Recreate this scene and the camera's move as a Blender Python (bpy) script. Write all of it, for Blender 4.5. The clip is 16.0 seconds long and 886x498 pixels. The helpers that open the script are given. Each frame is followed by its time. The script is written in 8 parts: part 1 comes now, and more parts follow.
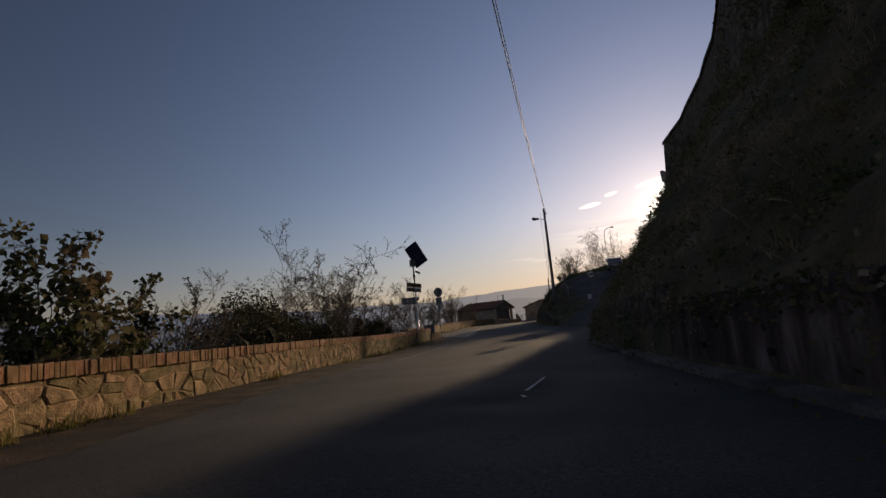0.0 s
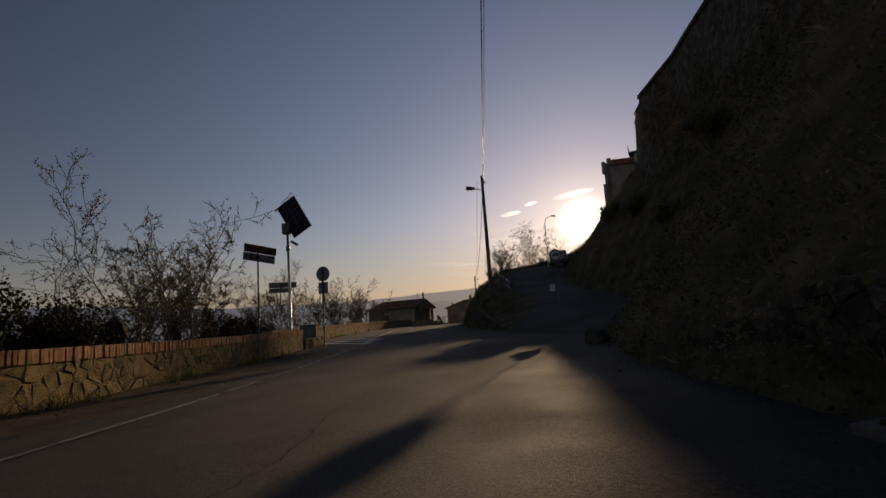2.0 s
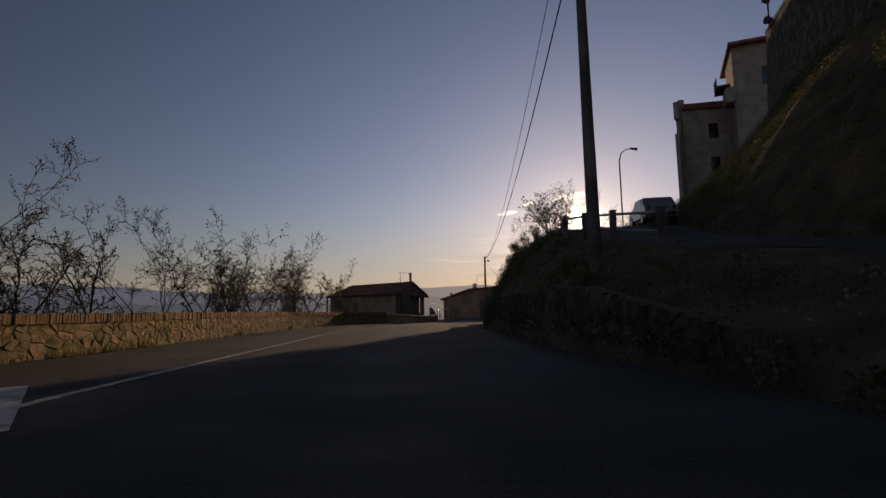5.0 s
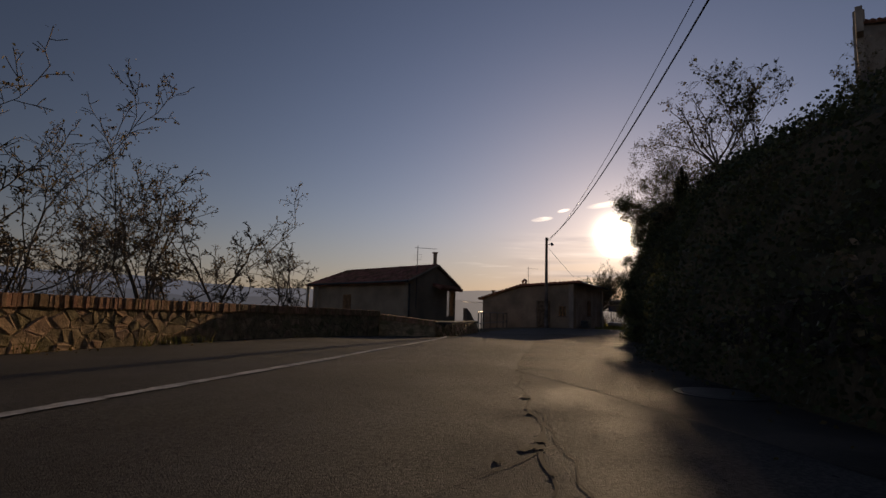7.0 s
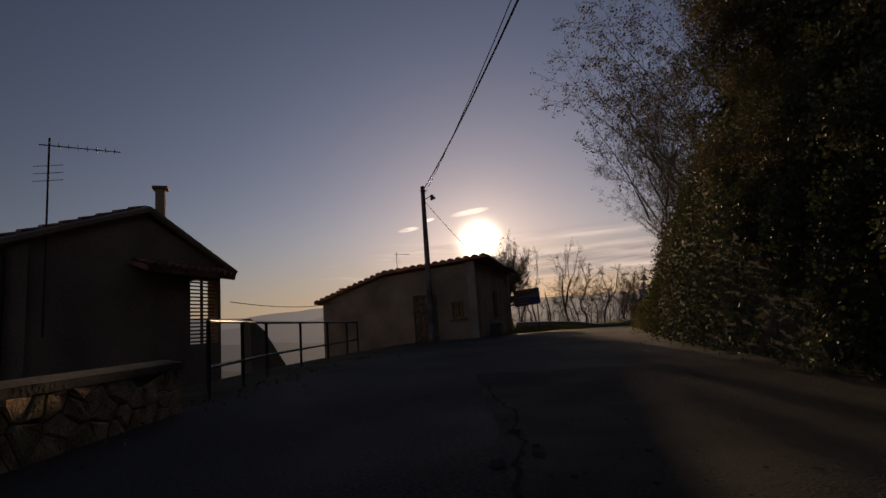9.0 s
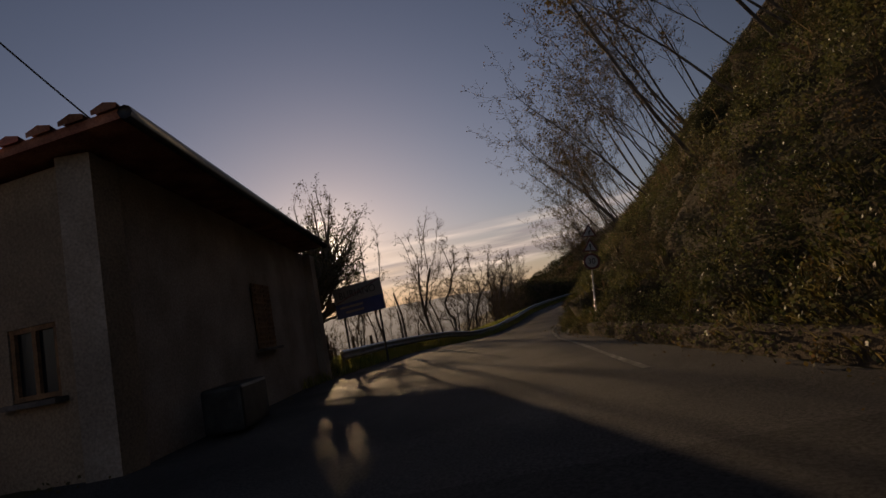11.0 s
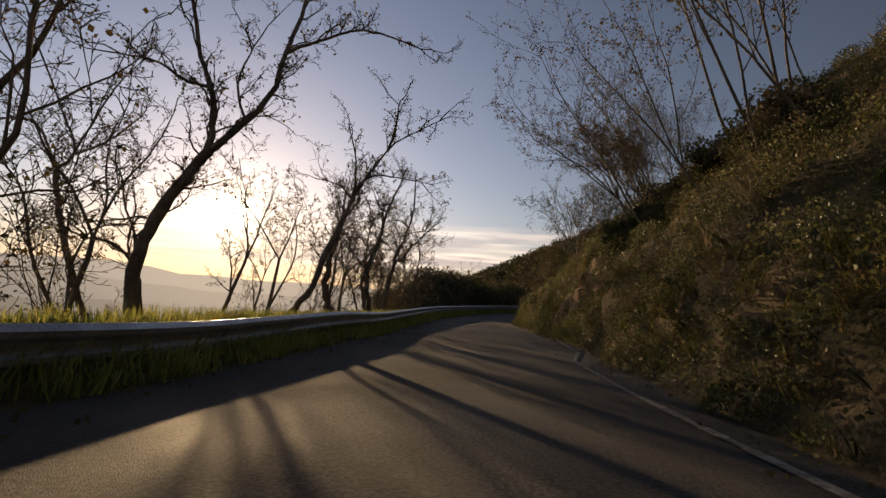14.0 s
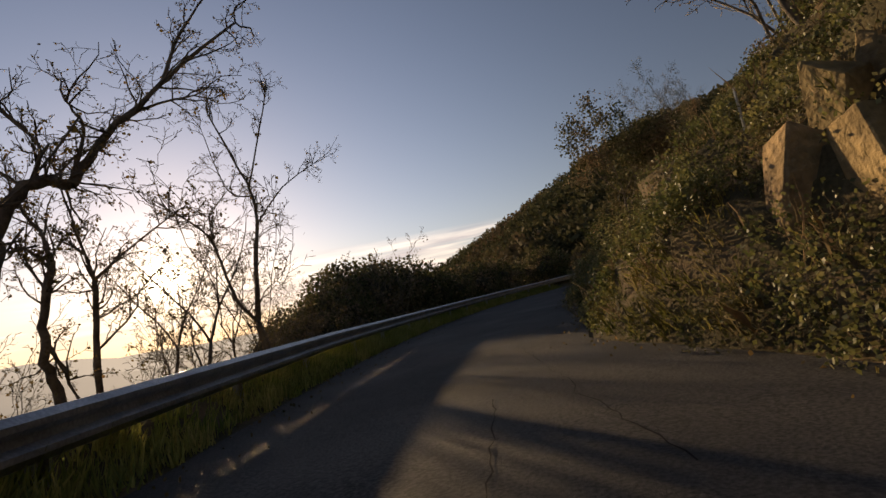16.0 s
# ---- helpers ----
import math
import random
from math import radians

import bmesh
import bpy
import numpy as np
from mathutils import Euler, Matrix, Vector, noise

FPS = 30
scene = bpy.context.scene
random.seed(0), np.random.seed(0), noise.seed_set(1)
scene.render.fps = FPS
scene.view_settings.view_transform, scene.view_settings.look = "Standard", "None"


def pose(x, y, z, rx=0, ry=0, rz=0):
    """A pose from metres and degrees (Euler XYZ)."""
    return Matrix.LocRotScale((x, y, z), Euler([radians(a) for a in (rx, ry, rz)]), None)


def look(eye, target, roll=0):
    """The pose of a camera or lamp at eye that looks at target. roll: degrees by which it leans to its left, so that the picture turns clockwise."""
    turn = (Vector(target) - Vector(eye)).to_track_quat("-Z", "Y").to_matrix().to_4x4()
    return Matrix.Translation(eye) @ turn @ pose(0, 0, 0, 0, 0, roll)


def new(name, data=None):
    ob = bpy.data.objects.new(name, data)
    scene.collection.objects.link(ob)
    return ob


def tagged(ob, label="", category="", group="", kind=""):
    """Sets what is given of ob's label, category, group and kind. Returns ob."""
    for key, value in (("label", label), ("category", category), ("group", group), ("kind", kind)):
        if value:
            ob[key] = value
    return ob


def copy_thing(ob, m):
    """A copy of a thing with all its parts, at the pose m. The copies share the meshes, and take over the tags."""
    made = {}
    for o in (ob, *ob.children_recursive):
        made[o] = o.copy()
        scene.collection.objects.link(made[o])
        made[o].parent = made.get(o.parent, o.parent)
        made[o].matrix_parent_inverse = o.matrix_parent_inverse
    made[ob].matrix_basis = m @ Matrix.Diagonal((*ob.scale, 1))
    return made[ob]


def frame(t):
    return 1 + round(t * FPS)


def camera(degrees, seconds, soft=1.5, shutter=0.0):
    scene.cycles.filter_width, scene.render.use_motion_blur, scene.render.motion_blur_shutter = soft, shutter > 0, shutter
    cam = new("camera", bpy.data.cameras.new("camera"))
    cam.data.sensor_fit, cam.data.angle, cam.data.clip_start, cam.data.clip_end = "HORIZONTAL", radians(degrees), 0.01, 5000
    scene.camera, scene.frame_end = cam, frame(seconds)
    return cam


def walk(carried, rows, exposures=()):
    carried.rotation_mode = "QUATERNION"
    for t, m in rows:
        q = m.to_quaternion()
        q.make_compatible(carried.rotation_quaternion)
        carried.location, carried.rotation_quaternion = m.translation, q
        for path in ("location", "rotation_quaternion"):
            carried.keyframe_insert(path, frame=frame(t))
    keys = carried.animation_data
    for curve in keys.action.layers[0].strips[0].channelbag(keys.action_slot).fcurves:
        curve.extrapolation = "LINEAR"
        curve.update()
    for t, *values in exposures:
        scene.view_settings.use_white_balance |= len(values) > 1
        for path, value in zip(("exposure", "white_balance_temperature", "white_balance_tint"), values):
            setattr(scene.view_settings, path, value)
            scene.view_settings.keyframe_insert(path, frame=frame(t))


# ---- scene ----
cam = camera(80.6, 16.0)
PATH = [
    (0, (-0.074, -0.333, 1.783), (-0.066, 1.65, 2.047), -5.3),
    (0.5, (0.064, 2.177, 1.728), (0.284, 4.149, 1.977), -6.1),
    (1, (0.417, 5.315, 1.636), (0.581, 7.291, 1.897), -0.7),
    (1.5, (0.706, 8.39, 1.503), (0.948, 10.359, 1.756), -0.1),
    (2, (1.214, 11.932, 1.507), (1.517, 13.894, 1.756), -3.8),
    (2.5, (1.731, 15.727, 1.398), (1.956, 17.698, 1.658), 0.1),
    (3, (2.282, 19.473, 1.246), (2.565, 21.433, 1.519), 1.7),
    (3.5, (2.743, 23.559, 1.32), (2.897, 25.535, 1.584), -0.8),
    (4, (3.278, 27.481, 1.211), (3.581, 29.443, 1.455), -1.6),
    (6.3, (5.739, 46.176, 1.264), (6.073, 48.134, 1.495), -0.3),
    (6.5, (6.004, 48.132, 1.221), (6.307, 50.094, 1.465), 2.2),
    (7, (6.52, 53.265, 1.175), (6.717, 55.241, 1.419), 1.7),
    (7.5, (7.406, 57.233, 1.356), (7.711, 59.194, 1.606), -4.1),
    (8, (8.456, 61.971, 1.269), (8.922, 63.899, 1.521), -7.7),
    (8.5, (9.555, 66.051, 1.232), (10.206, 67.925, 1.486), -6.9),
    (9, (11.118, 70.152, 1.072), (11.801, 72.011, 1.352), -4.1),
    (9.2, (11.745, 71.481, 1.045), (12.496, 73.315, 1.315), -5.6),
    (11.3, (21.433, 86.711, 1.295), (22.729, 88.218, 1.523), -11.0),
    (11.5, (22.84, 88.396, 1.233), (24.201, 89.846, 1.443), -10.7),
    (12, (26.636, 92.334, 0.984), (28.048, 93.734, 1.197), -5.8),
    (12.5, (30.237, 95.813, 0.883), (31.669, 97.193, 1.096), -3.1),
    (13, (34.103, 99.276, 0.774), (35.528, 100.664, 0.983), 0.1),
    (13.5, (37.373, 102.321, 0.363), (38.833, 103.665, 0.612), 0.5),
    (14, (41.366, 106.106, 0.242), (42.8, 107.481, 0.476), 3.6),
    (14.5, (45.317, 109.666, 0.351), (46.786, 111.001, 0.595), -0.4),
    (15, (49.397, 113.197, 0.289), (50.861, 114.536, 0.546), 0.3),
    (15.5, (53.139, 116.402, 0.315), (54.649, 117.685, 0.581), -5.7),
    (16, (57.081, 119.336, 0.377), (58.657, 120.541, 0.628), -11.1),
]
walk(cam, [(t, look(eye, target, roll)) for t, eye, target, roll in PATH],
     exposures=[(0, 0.5, 6600, 13), (1.0, 0.25, 6700, 14), (1.5, 0.22, 7050, 15), (3, 0.25, 7200, 15), (4, 0.25, 7000, 15), (6.3, 0.1, 6900, 15), (8.5, -0.05, 7400, 18), (9.2, -0.15, 7500, 18), (11.5, 0.05, 7700, 15), (12.5, 0.25, 7600, 12), (14, 1.0, 7900, 12), (16, 1.2, 7950, 11)])
# ---- light ----
SUN_AZ, SUN_EL = radians(24.3), radians(8.6)
SUN_DIR = Vector((math.sin(SUN_AZ) * math.cos(SUN_EL), math.cos(SUN_AZ) * math.cos(SUN_EL), math.sin(SUN_EL)))
world = bpy.data.worlds.new("sky")
scene.world = world
world.use_nodes = True
wn, wl = world.node_tree.nodes, world.node_tree.links
wn.clear()


def wmath(op, a, b=None, clamp=False):
    n = wn.new("ShaderNodeMath")
    n.operation, n.use_clamp = op, clamp
    for k, v in enumerate((a, b)):
        if v is None:
            continue
        if isinstance(v, (int, float)):
            n.inputs[k].default_value = v
        else:
            wl.new(v, n.inputs[k])
    return n.outputs["Value"]


def wmix(kind, fac, a, b):
    n = wn.new("ShaderNodeMixRGB")
    n.blend_type = kind
    for k, v in enumerate((fac, a, b)):
        if isinstance(v, (int, float)):
            n.inputs[k].default_value = v
        elif isinstance(v, tuple):
            n.inputs[k].default_value = (*v, 1)
        else:
            wl.new(v, n.inputs[k])
    return n.outputs["Color"]


sky = wn.new("ShaderNodeTexSky")
sky.sky_type, sky.sun_disc = "NISHITA", False
sky.sun_elevation, sky.sun_rotation = SUN_EL, SUN_AZ
sky.altitude, sky.air_density, sky.dust_density, sky.ozone_density = 300, 1.0, 0.2, 1.8
way = wn.new("ShaderNodeTexCoord").outputs["Generated"]
dot = wn.new("ShaderNodeVectorMath")
dot.operation = "DOT_PRODUCT"
wl.new(way, dot.inputs[0])
dot.inputs[1].default_value = SUN_DIR
near = wmath("MAXIMUM", dot.outputs["Value"], 0.0)
sep = wn.new("ShaderNodeSeparateXYZ")
wl.new(way, sep.inputs[0])
up = sep.outputs["Z"]
# long banks of cloud low beside the sun, and a few thin bright streaks above it
def streaks(scale, place, cut, gain):
    stretch = wn.new("ShaderNodeMapping")
    stretch.inputs["Scale"].default_value, stretch.inputs["Location"].default_value = scale, place
    stretch.inputs["Rotation"].default_value = (0.0, 0.07, 0.0)
    wl.new(way, stretch.inputs["Vector"])
    tex = wn.new("ShaderNodeTexNoise")
    tex.inputs["Scale"].default_value, tex.inputs["Detail"].default_value = 1.0, 7
    wl.new(stretch.outputs["Vector"], tex.inputs["Vector"])
    return wmath("MULTIPLY", wmath("SUBTRACT", tex.outputs["Fac"], cut), gain, True)


def between(lo, hi, soft):
    return wmath("MULTIPLY", wmath("MULTIPLY", wmath("SUBTRACT", up, lo), 1 / soft, True), wmath("MULTIPLY", wmath("SUBTRACT", hi, up), 1 / soft, True))


def band(az, el, long, high, tilt):
    """One small streak of cloud about that direction, frayed by noise."""
    a_, e_ = radians(az), radians(el)
    mid = Vector((math.sin(a_) * math.cos(e_), math.cos(a_) * math.cos(e_), math.sin(e_)))
    right = Vector((math.cos(a_), -math.sin(a_), 0))
    over = right.cross(mid)
    if over.z < 0:
        over.negate()
    x_, y_ = right * math.cos(tilt) + over * math.sin(tilt), over * math.cos(tilt) - right * math.sin(tilt)
    fade = 1.0
    for axis, reach in ((x_, long), (y_, high)):
        n = wn.new("ShaderNodeVectorMath")
        n.operation = "DOT_PRODUCT"
        wl.new(way, n.inputs[0])
        n.inputs[1].default_value = axis
        off = wmath("MULTIPLY", wmath("SUBTRACT", n.outputs["Value"], axis.dot(mid)), 1 / math.tan(radians(reach)))
        fade = wmath("SUBTRACT", fade, wmath("MULTIPLY", off, off), True)
    ahead = wmath("GREATER_THAN", near, 0.5)
    return wmath("MULTIPLY", wmath("MULTIPLY", fade, ahead), wmath("ADD", streaks((16.0, 16.0, 120.0), (az, el, 0.0), 0.36, 3.5), 0.25, True))


aside = wn.new("ShaderNodeVectorMath")
aside.operation = "DOT_PRODUCT"
wl.new(way, aside.inputs[0])
aside.inputs[1].default_value = (math.sin(radians(40)), math.cos(radians(40)), 0.1)
banks = wmath("MULTIPLY", wmath("MULTIPLY", streaks((2.6, 2.6, 42.0), (2.3, 0.7, 1.1), 0.4, 5.0), between(0.045, 0.165, 0.03)), wmath("MULTIPLY", wmath("SUBTRACT", aside.outputs["Value"], 0.88), 12.0, True))
thin = wmath("MULTIPLY", wmath("MULTIPLY", streaks((9.0, 9.0, 110.0), (0.2, 4.1, 3.0), 0.6, 7.0), between(0.045, 0.15, 0.03)), wmath("MULTIPLY", wmath("SUBTRACT", near, 0.93), 14.0, True))
shade = streaks((4.0, 4.0, 60.0), (7.0, 2.0, 5.0), 0.4, 4.0)
cloud_col = wmix("MIX", shade, (0.30, 0.275, 0.31), (1.0, 0.88, 0.8))
halo = wmath("ADD", wmath("MULTIPLY", wmath("POWER", near, 3200.0), 8.0), wmath("ADD", wmath("MULTIPLY", wmath("POWER", near, 320.0), 0.22), wmath("MULTIPLY", wmath("POWER", near, 36.0), 0.055)))
base = wmix("MULTIPLY", 1.0, sky.outputs["Color"], (0.063, 0.0525, 0.057))
lit = wmix("MIX", wmath("MULTIPLY", banks, 0.8), base, cloud_col)
lit = wmix("MIX", wmath("MULTIPLY", thin, 0.6), lit, (1.0, 0.9, 0.8))
for row in ((23.4, 11.85, 2.3, 0.34, 0.12), (16.5, 10.4, 1.25, 0.26, 0.12), (18.8, 11.3, 0.75, 0.2, 0.2)):
    lit = wmix("MIX", wmath("MULTIPLY", band(*row), 0.9), lit, (1.6, 1.4, 1.15))
# the sky is deepest at right angles to the sun, paler towards it and opposite it
anti = wmath("MAXIMUM", wmath("MULTIPLY", dot.outputs["Value"], -1.0), 0.0)
deep = wmath("ADD", wmath("ADD", wmath("MULTIPLY", wmath("POWER", near, 3.2), 0.71), 0.54), wmath("MULTIPLY", wmath("POWER", anti, 1.3), 0.75))
lit = wmix("MULTIPLY", 1.0, lit, deep)
# mist low under the sun
mist = wmath("MULTIPLY", wmath("MULTIPLY", wmath("POWER", wmath("SUBTRACT", 1.0, wmath("MULTIPLY", up, 6.0, True), True), 1.3), 0.66), wmath("POWER", near, 10.0))
low = wmath("MULTIPLY", wmath("POWER", wmath("SUBTRACT", 1.0, wmath("MULTIPLY", up, 5.0, True), True), 1.6), 0.5)
lit = wmix("MIX", low, lit, (0.185, 0.16, 0.165))
lit = wmix("MIX", mist, lit, (0.27, 0.235, 0.21))
full = wmix("ADD", 1.0, lit, wmix("MULTIPLY", 1.0, halo, (1.0, 0.88, 0.67)))
back = wn.new("ShaderNodeBackground")
back.inputs["Strength"].default_value = 1.0
wl.new(full, back.inputs["Color"])
wout = wn.new("ShaderNodeOutputWorld")
wl.new(back.outputs["Background"], wout.inputs["Surface"])

lamp = new("sun", bpy.data.lights.new("sun", "SUN"))
lamp.data.energy, lamp.data.angle, lamp.data.color = 2.05, radians(0.6), (1.0, 0.74, 0.46)
lamp.matrix_world = look(tuple(SUN_DIR * 100), (0, 0, 0))


# ---- materials ----
def mat(name, a, b, scale=6.0, rough=0.85, bump=0.3, fine=60.0, metal=0.0, c=None, vary=0.0, island=0.0, through_light=0.0, local=False, stretch=None, bump_m=0.02):
    """Colours mixed by a coarse noise, speckled by a fine one, with relief; vary by object, island by loose piece."""
    m = bpy.data.materials.new(name)
    m.use_nodes = True
    n, l = m.node_tree.nodes, m.node_tree.links
    p = n["Principled BSDF"]
    n1, n2 = n.new("ShaderNodeTexNoise"), n.new("ShaderNodeTexNoise")
    n1.inputs["Scale"].default_value, n1.inputs["Detail"].default_value = scale, 5
    n2.inputs["Scale"].default_value, n2.inputs["Detail"].default_value = fine, 4
    geo = n.new("ShaderNodeNewGeometry")
    src = n.new("ShaderNodeTexCoord").outputs["Object"] if local else geo.outputs["Position"]
    if stretch:
        mp = n.new("ShaderNodeMapping")
        mp.inputs["Scale"].default_value = stretch
        l.new(src, mp.inputs["Vector"])
        src = mp.outputs["Vector"]
    l.new(src, n1.inputs["Vector"])
    l.new(src, n2.inputs["Vector"])
    r = n.new("ShaderNodeValToRGB")
    e = r.color_ramp.elements
    e[0].position, e[0].color = 0.34, (*a, 1)
    e[1].position, e[1].color = 0.66, (*b, 1)
    if c:
        x = e.new(0.5)
        x.color = (*c, 1)
    l.new(n1.outputs["Fac"], r.inputs["Fac"])
    mix = n.new("ShaderNodeMixRGB")
    mix.blend_type, mix.inputs["Fac"].default_value = "OVERLAY", 0.6
    l.new(r.outputs["Color"], mix.inputs["Color1"])
    l.new(n2.outputs["Fac"], mix.inputs["Color2"])
    last = mix.outputs["Color"]
    for amount, src in ((vary, "object"), (island, "island")):
        if amount:
            out = n.new("ShaderNodeObjectInfo").outputs["Random"] if src == "object" else geo.outputs["Random Per Island"]
            hsv = n.new("ShaderNodeHueSaturation")
            mr = n.new("ShaderNodeMapRange")
            mr.inputs["To Min"].default_value, mr.inputs["To Max"].default_value = 1 - amount, 1 + amount
            l.new(out, mr.inputs["Value"])
            l.new(mr.outputs["Result"], hsv.inputs["Value"])
            mh = n.new("ShaderNodeMapRange")
            mh.inputs["To Min"].default_value, mh.inputs["To Max"].default_value = 0.5 + amount * 0.06, 0.5 - amount * 0.06
            l.new(out, mh.inputs["Value"])
            l.new(mh.outputs["Result"], hsv.inputs["Hue"])
            l.new(last, hsv.inputs["Color"])
            last = hsv.outputs["Color"]
    l.new(last, p.inputs["Base Color"])
    p.inputs["Roughness"].default_value, p.inputs["Metallic"].default_value = rough, metal
    if rough >= 0.7 and not metal:
        p.inputs["Specular IOR Level"].default_value = 0.15
    if bump:
        relief = n.new("ShaderNodeBump")
        relief.inputs["Strength"].default_value, relief.inputs["Distance"].default_value = bump, bump_m
        l.new(n2.outputs["Fac"], relief.inputs["Height"])
        l.new(relief.outputs["Normal"], p.inputs["Normal"])
    if through_light:
        tr = n.new("ShaderNodeBsdfTranslucent")
        l.new(last, tr.inputs["Color"])
        ms = n.new("ShaderNodeMixShader")
        ms.inputs["Fac"].default_value = through_light
        l.new(p.outputs["BSDF"], ms.inputs[1])
        l.new(tr.outputs["BSDF"], ms.inputs[2])
        l.new(ms.outputs["Shader"], n["Material Output"].inputs["Surface"])
    return m


def plain(name, colour, rough=0.5, metal=0.0):
    return mat(name, tuple(v * 0.85 for v in colour), colour, 5, rough, 0.05, 90, metal)


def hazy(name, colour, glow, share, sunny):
    """Far land with haze painted on: emission mixed over its own colour, more below the sun."""
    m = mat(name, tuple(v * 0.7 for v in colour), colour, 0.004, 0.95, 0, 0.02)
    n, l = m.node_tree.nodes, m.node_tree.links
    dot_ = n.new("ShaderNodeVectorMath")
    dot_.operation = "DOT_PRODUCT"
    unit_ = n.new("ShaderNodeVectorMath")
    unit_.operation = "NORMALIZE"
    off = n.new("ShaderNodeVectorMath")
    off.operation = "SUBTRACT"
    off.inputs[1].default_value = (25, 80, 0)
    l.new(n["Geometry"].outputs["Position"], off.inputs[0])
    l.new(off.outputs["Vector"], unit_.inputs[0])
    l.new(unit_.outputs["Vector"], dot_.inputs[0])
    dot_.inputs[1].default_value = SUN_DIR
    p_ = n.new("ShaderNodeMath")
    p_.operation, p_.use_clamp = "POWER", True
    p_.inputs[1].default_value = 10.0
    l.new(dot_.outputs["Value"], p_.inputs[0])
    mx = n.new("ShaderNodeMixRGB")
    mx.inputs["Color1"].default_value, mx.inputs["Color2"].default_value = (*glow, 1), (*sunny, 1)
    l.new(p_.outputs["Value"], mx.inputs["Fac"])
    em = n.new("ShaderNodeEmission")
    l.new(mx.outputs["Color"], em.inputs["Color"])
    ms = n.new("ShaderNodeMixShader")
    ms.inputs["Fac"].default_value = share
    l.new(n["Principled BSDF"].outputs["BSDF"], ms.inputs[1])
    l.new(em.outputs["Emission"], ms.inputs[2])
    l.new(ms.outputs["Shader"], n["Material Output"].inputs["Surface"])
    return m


def asphalt(name, k):
    """Worn asphalt: patches, fine grit, polished tracks."""
    m = mat(name, (0.034 * k, 0.032 * k, 0.032 * k), (0.06 * k, 0.056 * k, 0.054 * k), 0.5, 0.6, 0.8, 130, c=(0.045 * k, 0.043 * k, 0.042 * k), bump_m=0.012)
    n, l = m.node_tree.nodes, m.node_tree.links
    p = n["Principled BSDF"]
    big = n.new("ShaderNodeTexNoise")
    big.inputs["Scale"].default_value, big.inputs["Detail"].default_value = 0.9, 6
    l.new(n["Geometry"].outputs["Position"], big.inputs["Vector"])
    mr = n.new("ShaderNodeMapRange")
    mr.inputs["From Min"].default_value, mr.inputs["From Max"].default_value = 0.35, 0.65
    mr.inputs["To Min"].default_value, mr.inputs["To Max"].default_value = 0.75, 0.95
    l.new(big.outputs["Fac"], mr.inputs["Value"])
    l.new(mr.outputs["Result"], p.inputs["Roughness"])
    p.inputs["Specular IOR Level"].default_value = 0.32
    # pale chips of stone and dark gaps between them
    base = p.inputs["Base Color"].links[0].from_socket
    for scale, lo, hi, dark, light in ((48, 0.36, 0.66, 0.55, 1.55), (0.45, 0.4, 0.62, 0.82, 1.22)):
        chip = n.new("ShaderNodeTexNoise")
        chip.inputs["Scale"].default_value, chip.inputs["Detail"].default_value = scale, 3
        l.new(n["Geometry"].outputs["Position"], chip.inputs["Vector"])
        r2 = n.new("ShaderNodeMapRange")
        for key, val in (("From Min", lo), ("From Max", hi), ("To Min", dark), ("To Max", light)):
            r2.inputs[key].default_value = val
        l.new(chip.outputs["Fac"], r2.inputs["Value"])
        times = n.new("ShaderNodeVectorMath")
        times.operation = "SCALE"
        l.new(base, times.inputs[0])
        l.new(r2.outputs["Result"], times.inputs["Scale"])
        base = times.outputs["Vector"]
    l.new(base, p.inputs["Base Color"])
    return m


M_ASPHALT = asphalt("asphalt", 0.8)
M_PALEASPHALT = asphalt("old_pale_asphalt", 1.2)
M_GRASSY = mat("grassy_earth", (0.055, 0.048, 0.026), (0.15, 0.11, 0.065), 1.1, 0.95, 0.5, 22, c=(0.085, 0.07, 0.038), bump_m=0.05)
M_STONE = mat("sandstone", (0.22, 0.158, 0.085), (0.45, 0.33, 0.185), 7, 0.9, 0.8, 40, vary=0.35, island=0.35)
M_LIME = mat("lime_mortar", (0.2, 0.15, 0.085), (0.38, 0.28, 0.16), 9, 0.95, 0.9, 45)
M_MORTAR = mat("mortar", (0.09, 0.07, 0.05), (0.17, 0.13, 0.09), 8, 0.95, 0.9, 50)
M_BRICK = mat("brick", (0.27, 0.155, 0.08), (0.43, 0.265, 0.145), 9, 0.85, 0.5, 80, vary=0.25, island=0.25)
M_CONCRETE = mat("concrete", (0.075, 0.066, 0.06), (0.19, 0.165, 0.15), 1.6, 0.9, 0.4, 30, c=(0.12, 0.105, 0.095))
M_BASTION = mat("old_rampart", (0.06, 0.05, 0.036), (0.19, 0.155, 0.115), 2.2, 0.95, 1.0, 6, c=(0.11, 0.092, 0.068), bump_m=0.2)
M_PLASTER = mat("plaster", (0.25, 0.21, 0.175), (0.4, 0.34, 0.29), 1.0, 0.9, 0.3, 35)
M_OCHRE = mat("ochre_plaster", (0.2, 0.155, 0.115), (0.33, 0.255, 0.185), 0.8, 0.9, 0.3, 35)
M_TILE = mat("roof_tile", (0.16, 0.075, 0.045), (0.32, 0.17, 0.1), 2.5, 0.85, 0.4, 40, vary=0.25, island=0.3)
M_BARK = mat("bark", (0.1, 0.08, 0.062), (0.22, 0.18, 0.14), 4, 0.9, 0.8, 30)
M_LEAF = mat("dry_leaf", (0.07, 0.06, 0.02), (0.16, 0.11, 0.04), 2, 0.65, 0, 30, island=0.4, through_light=0.45)
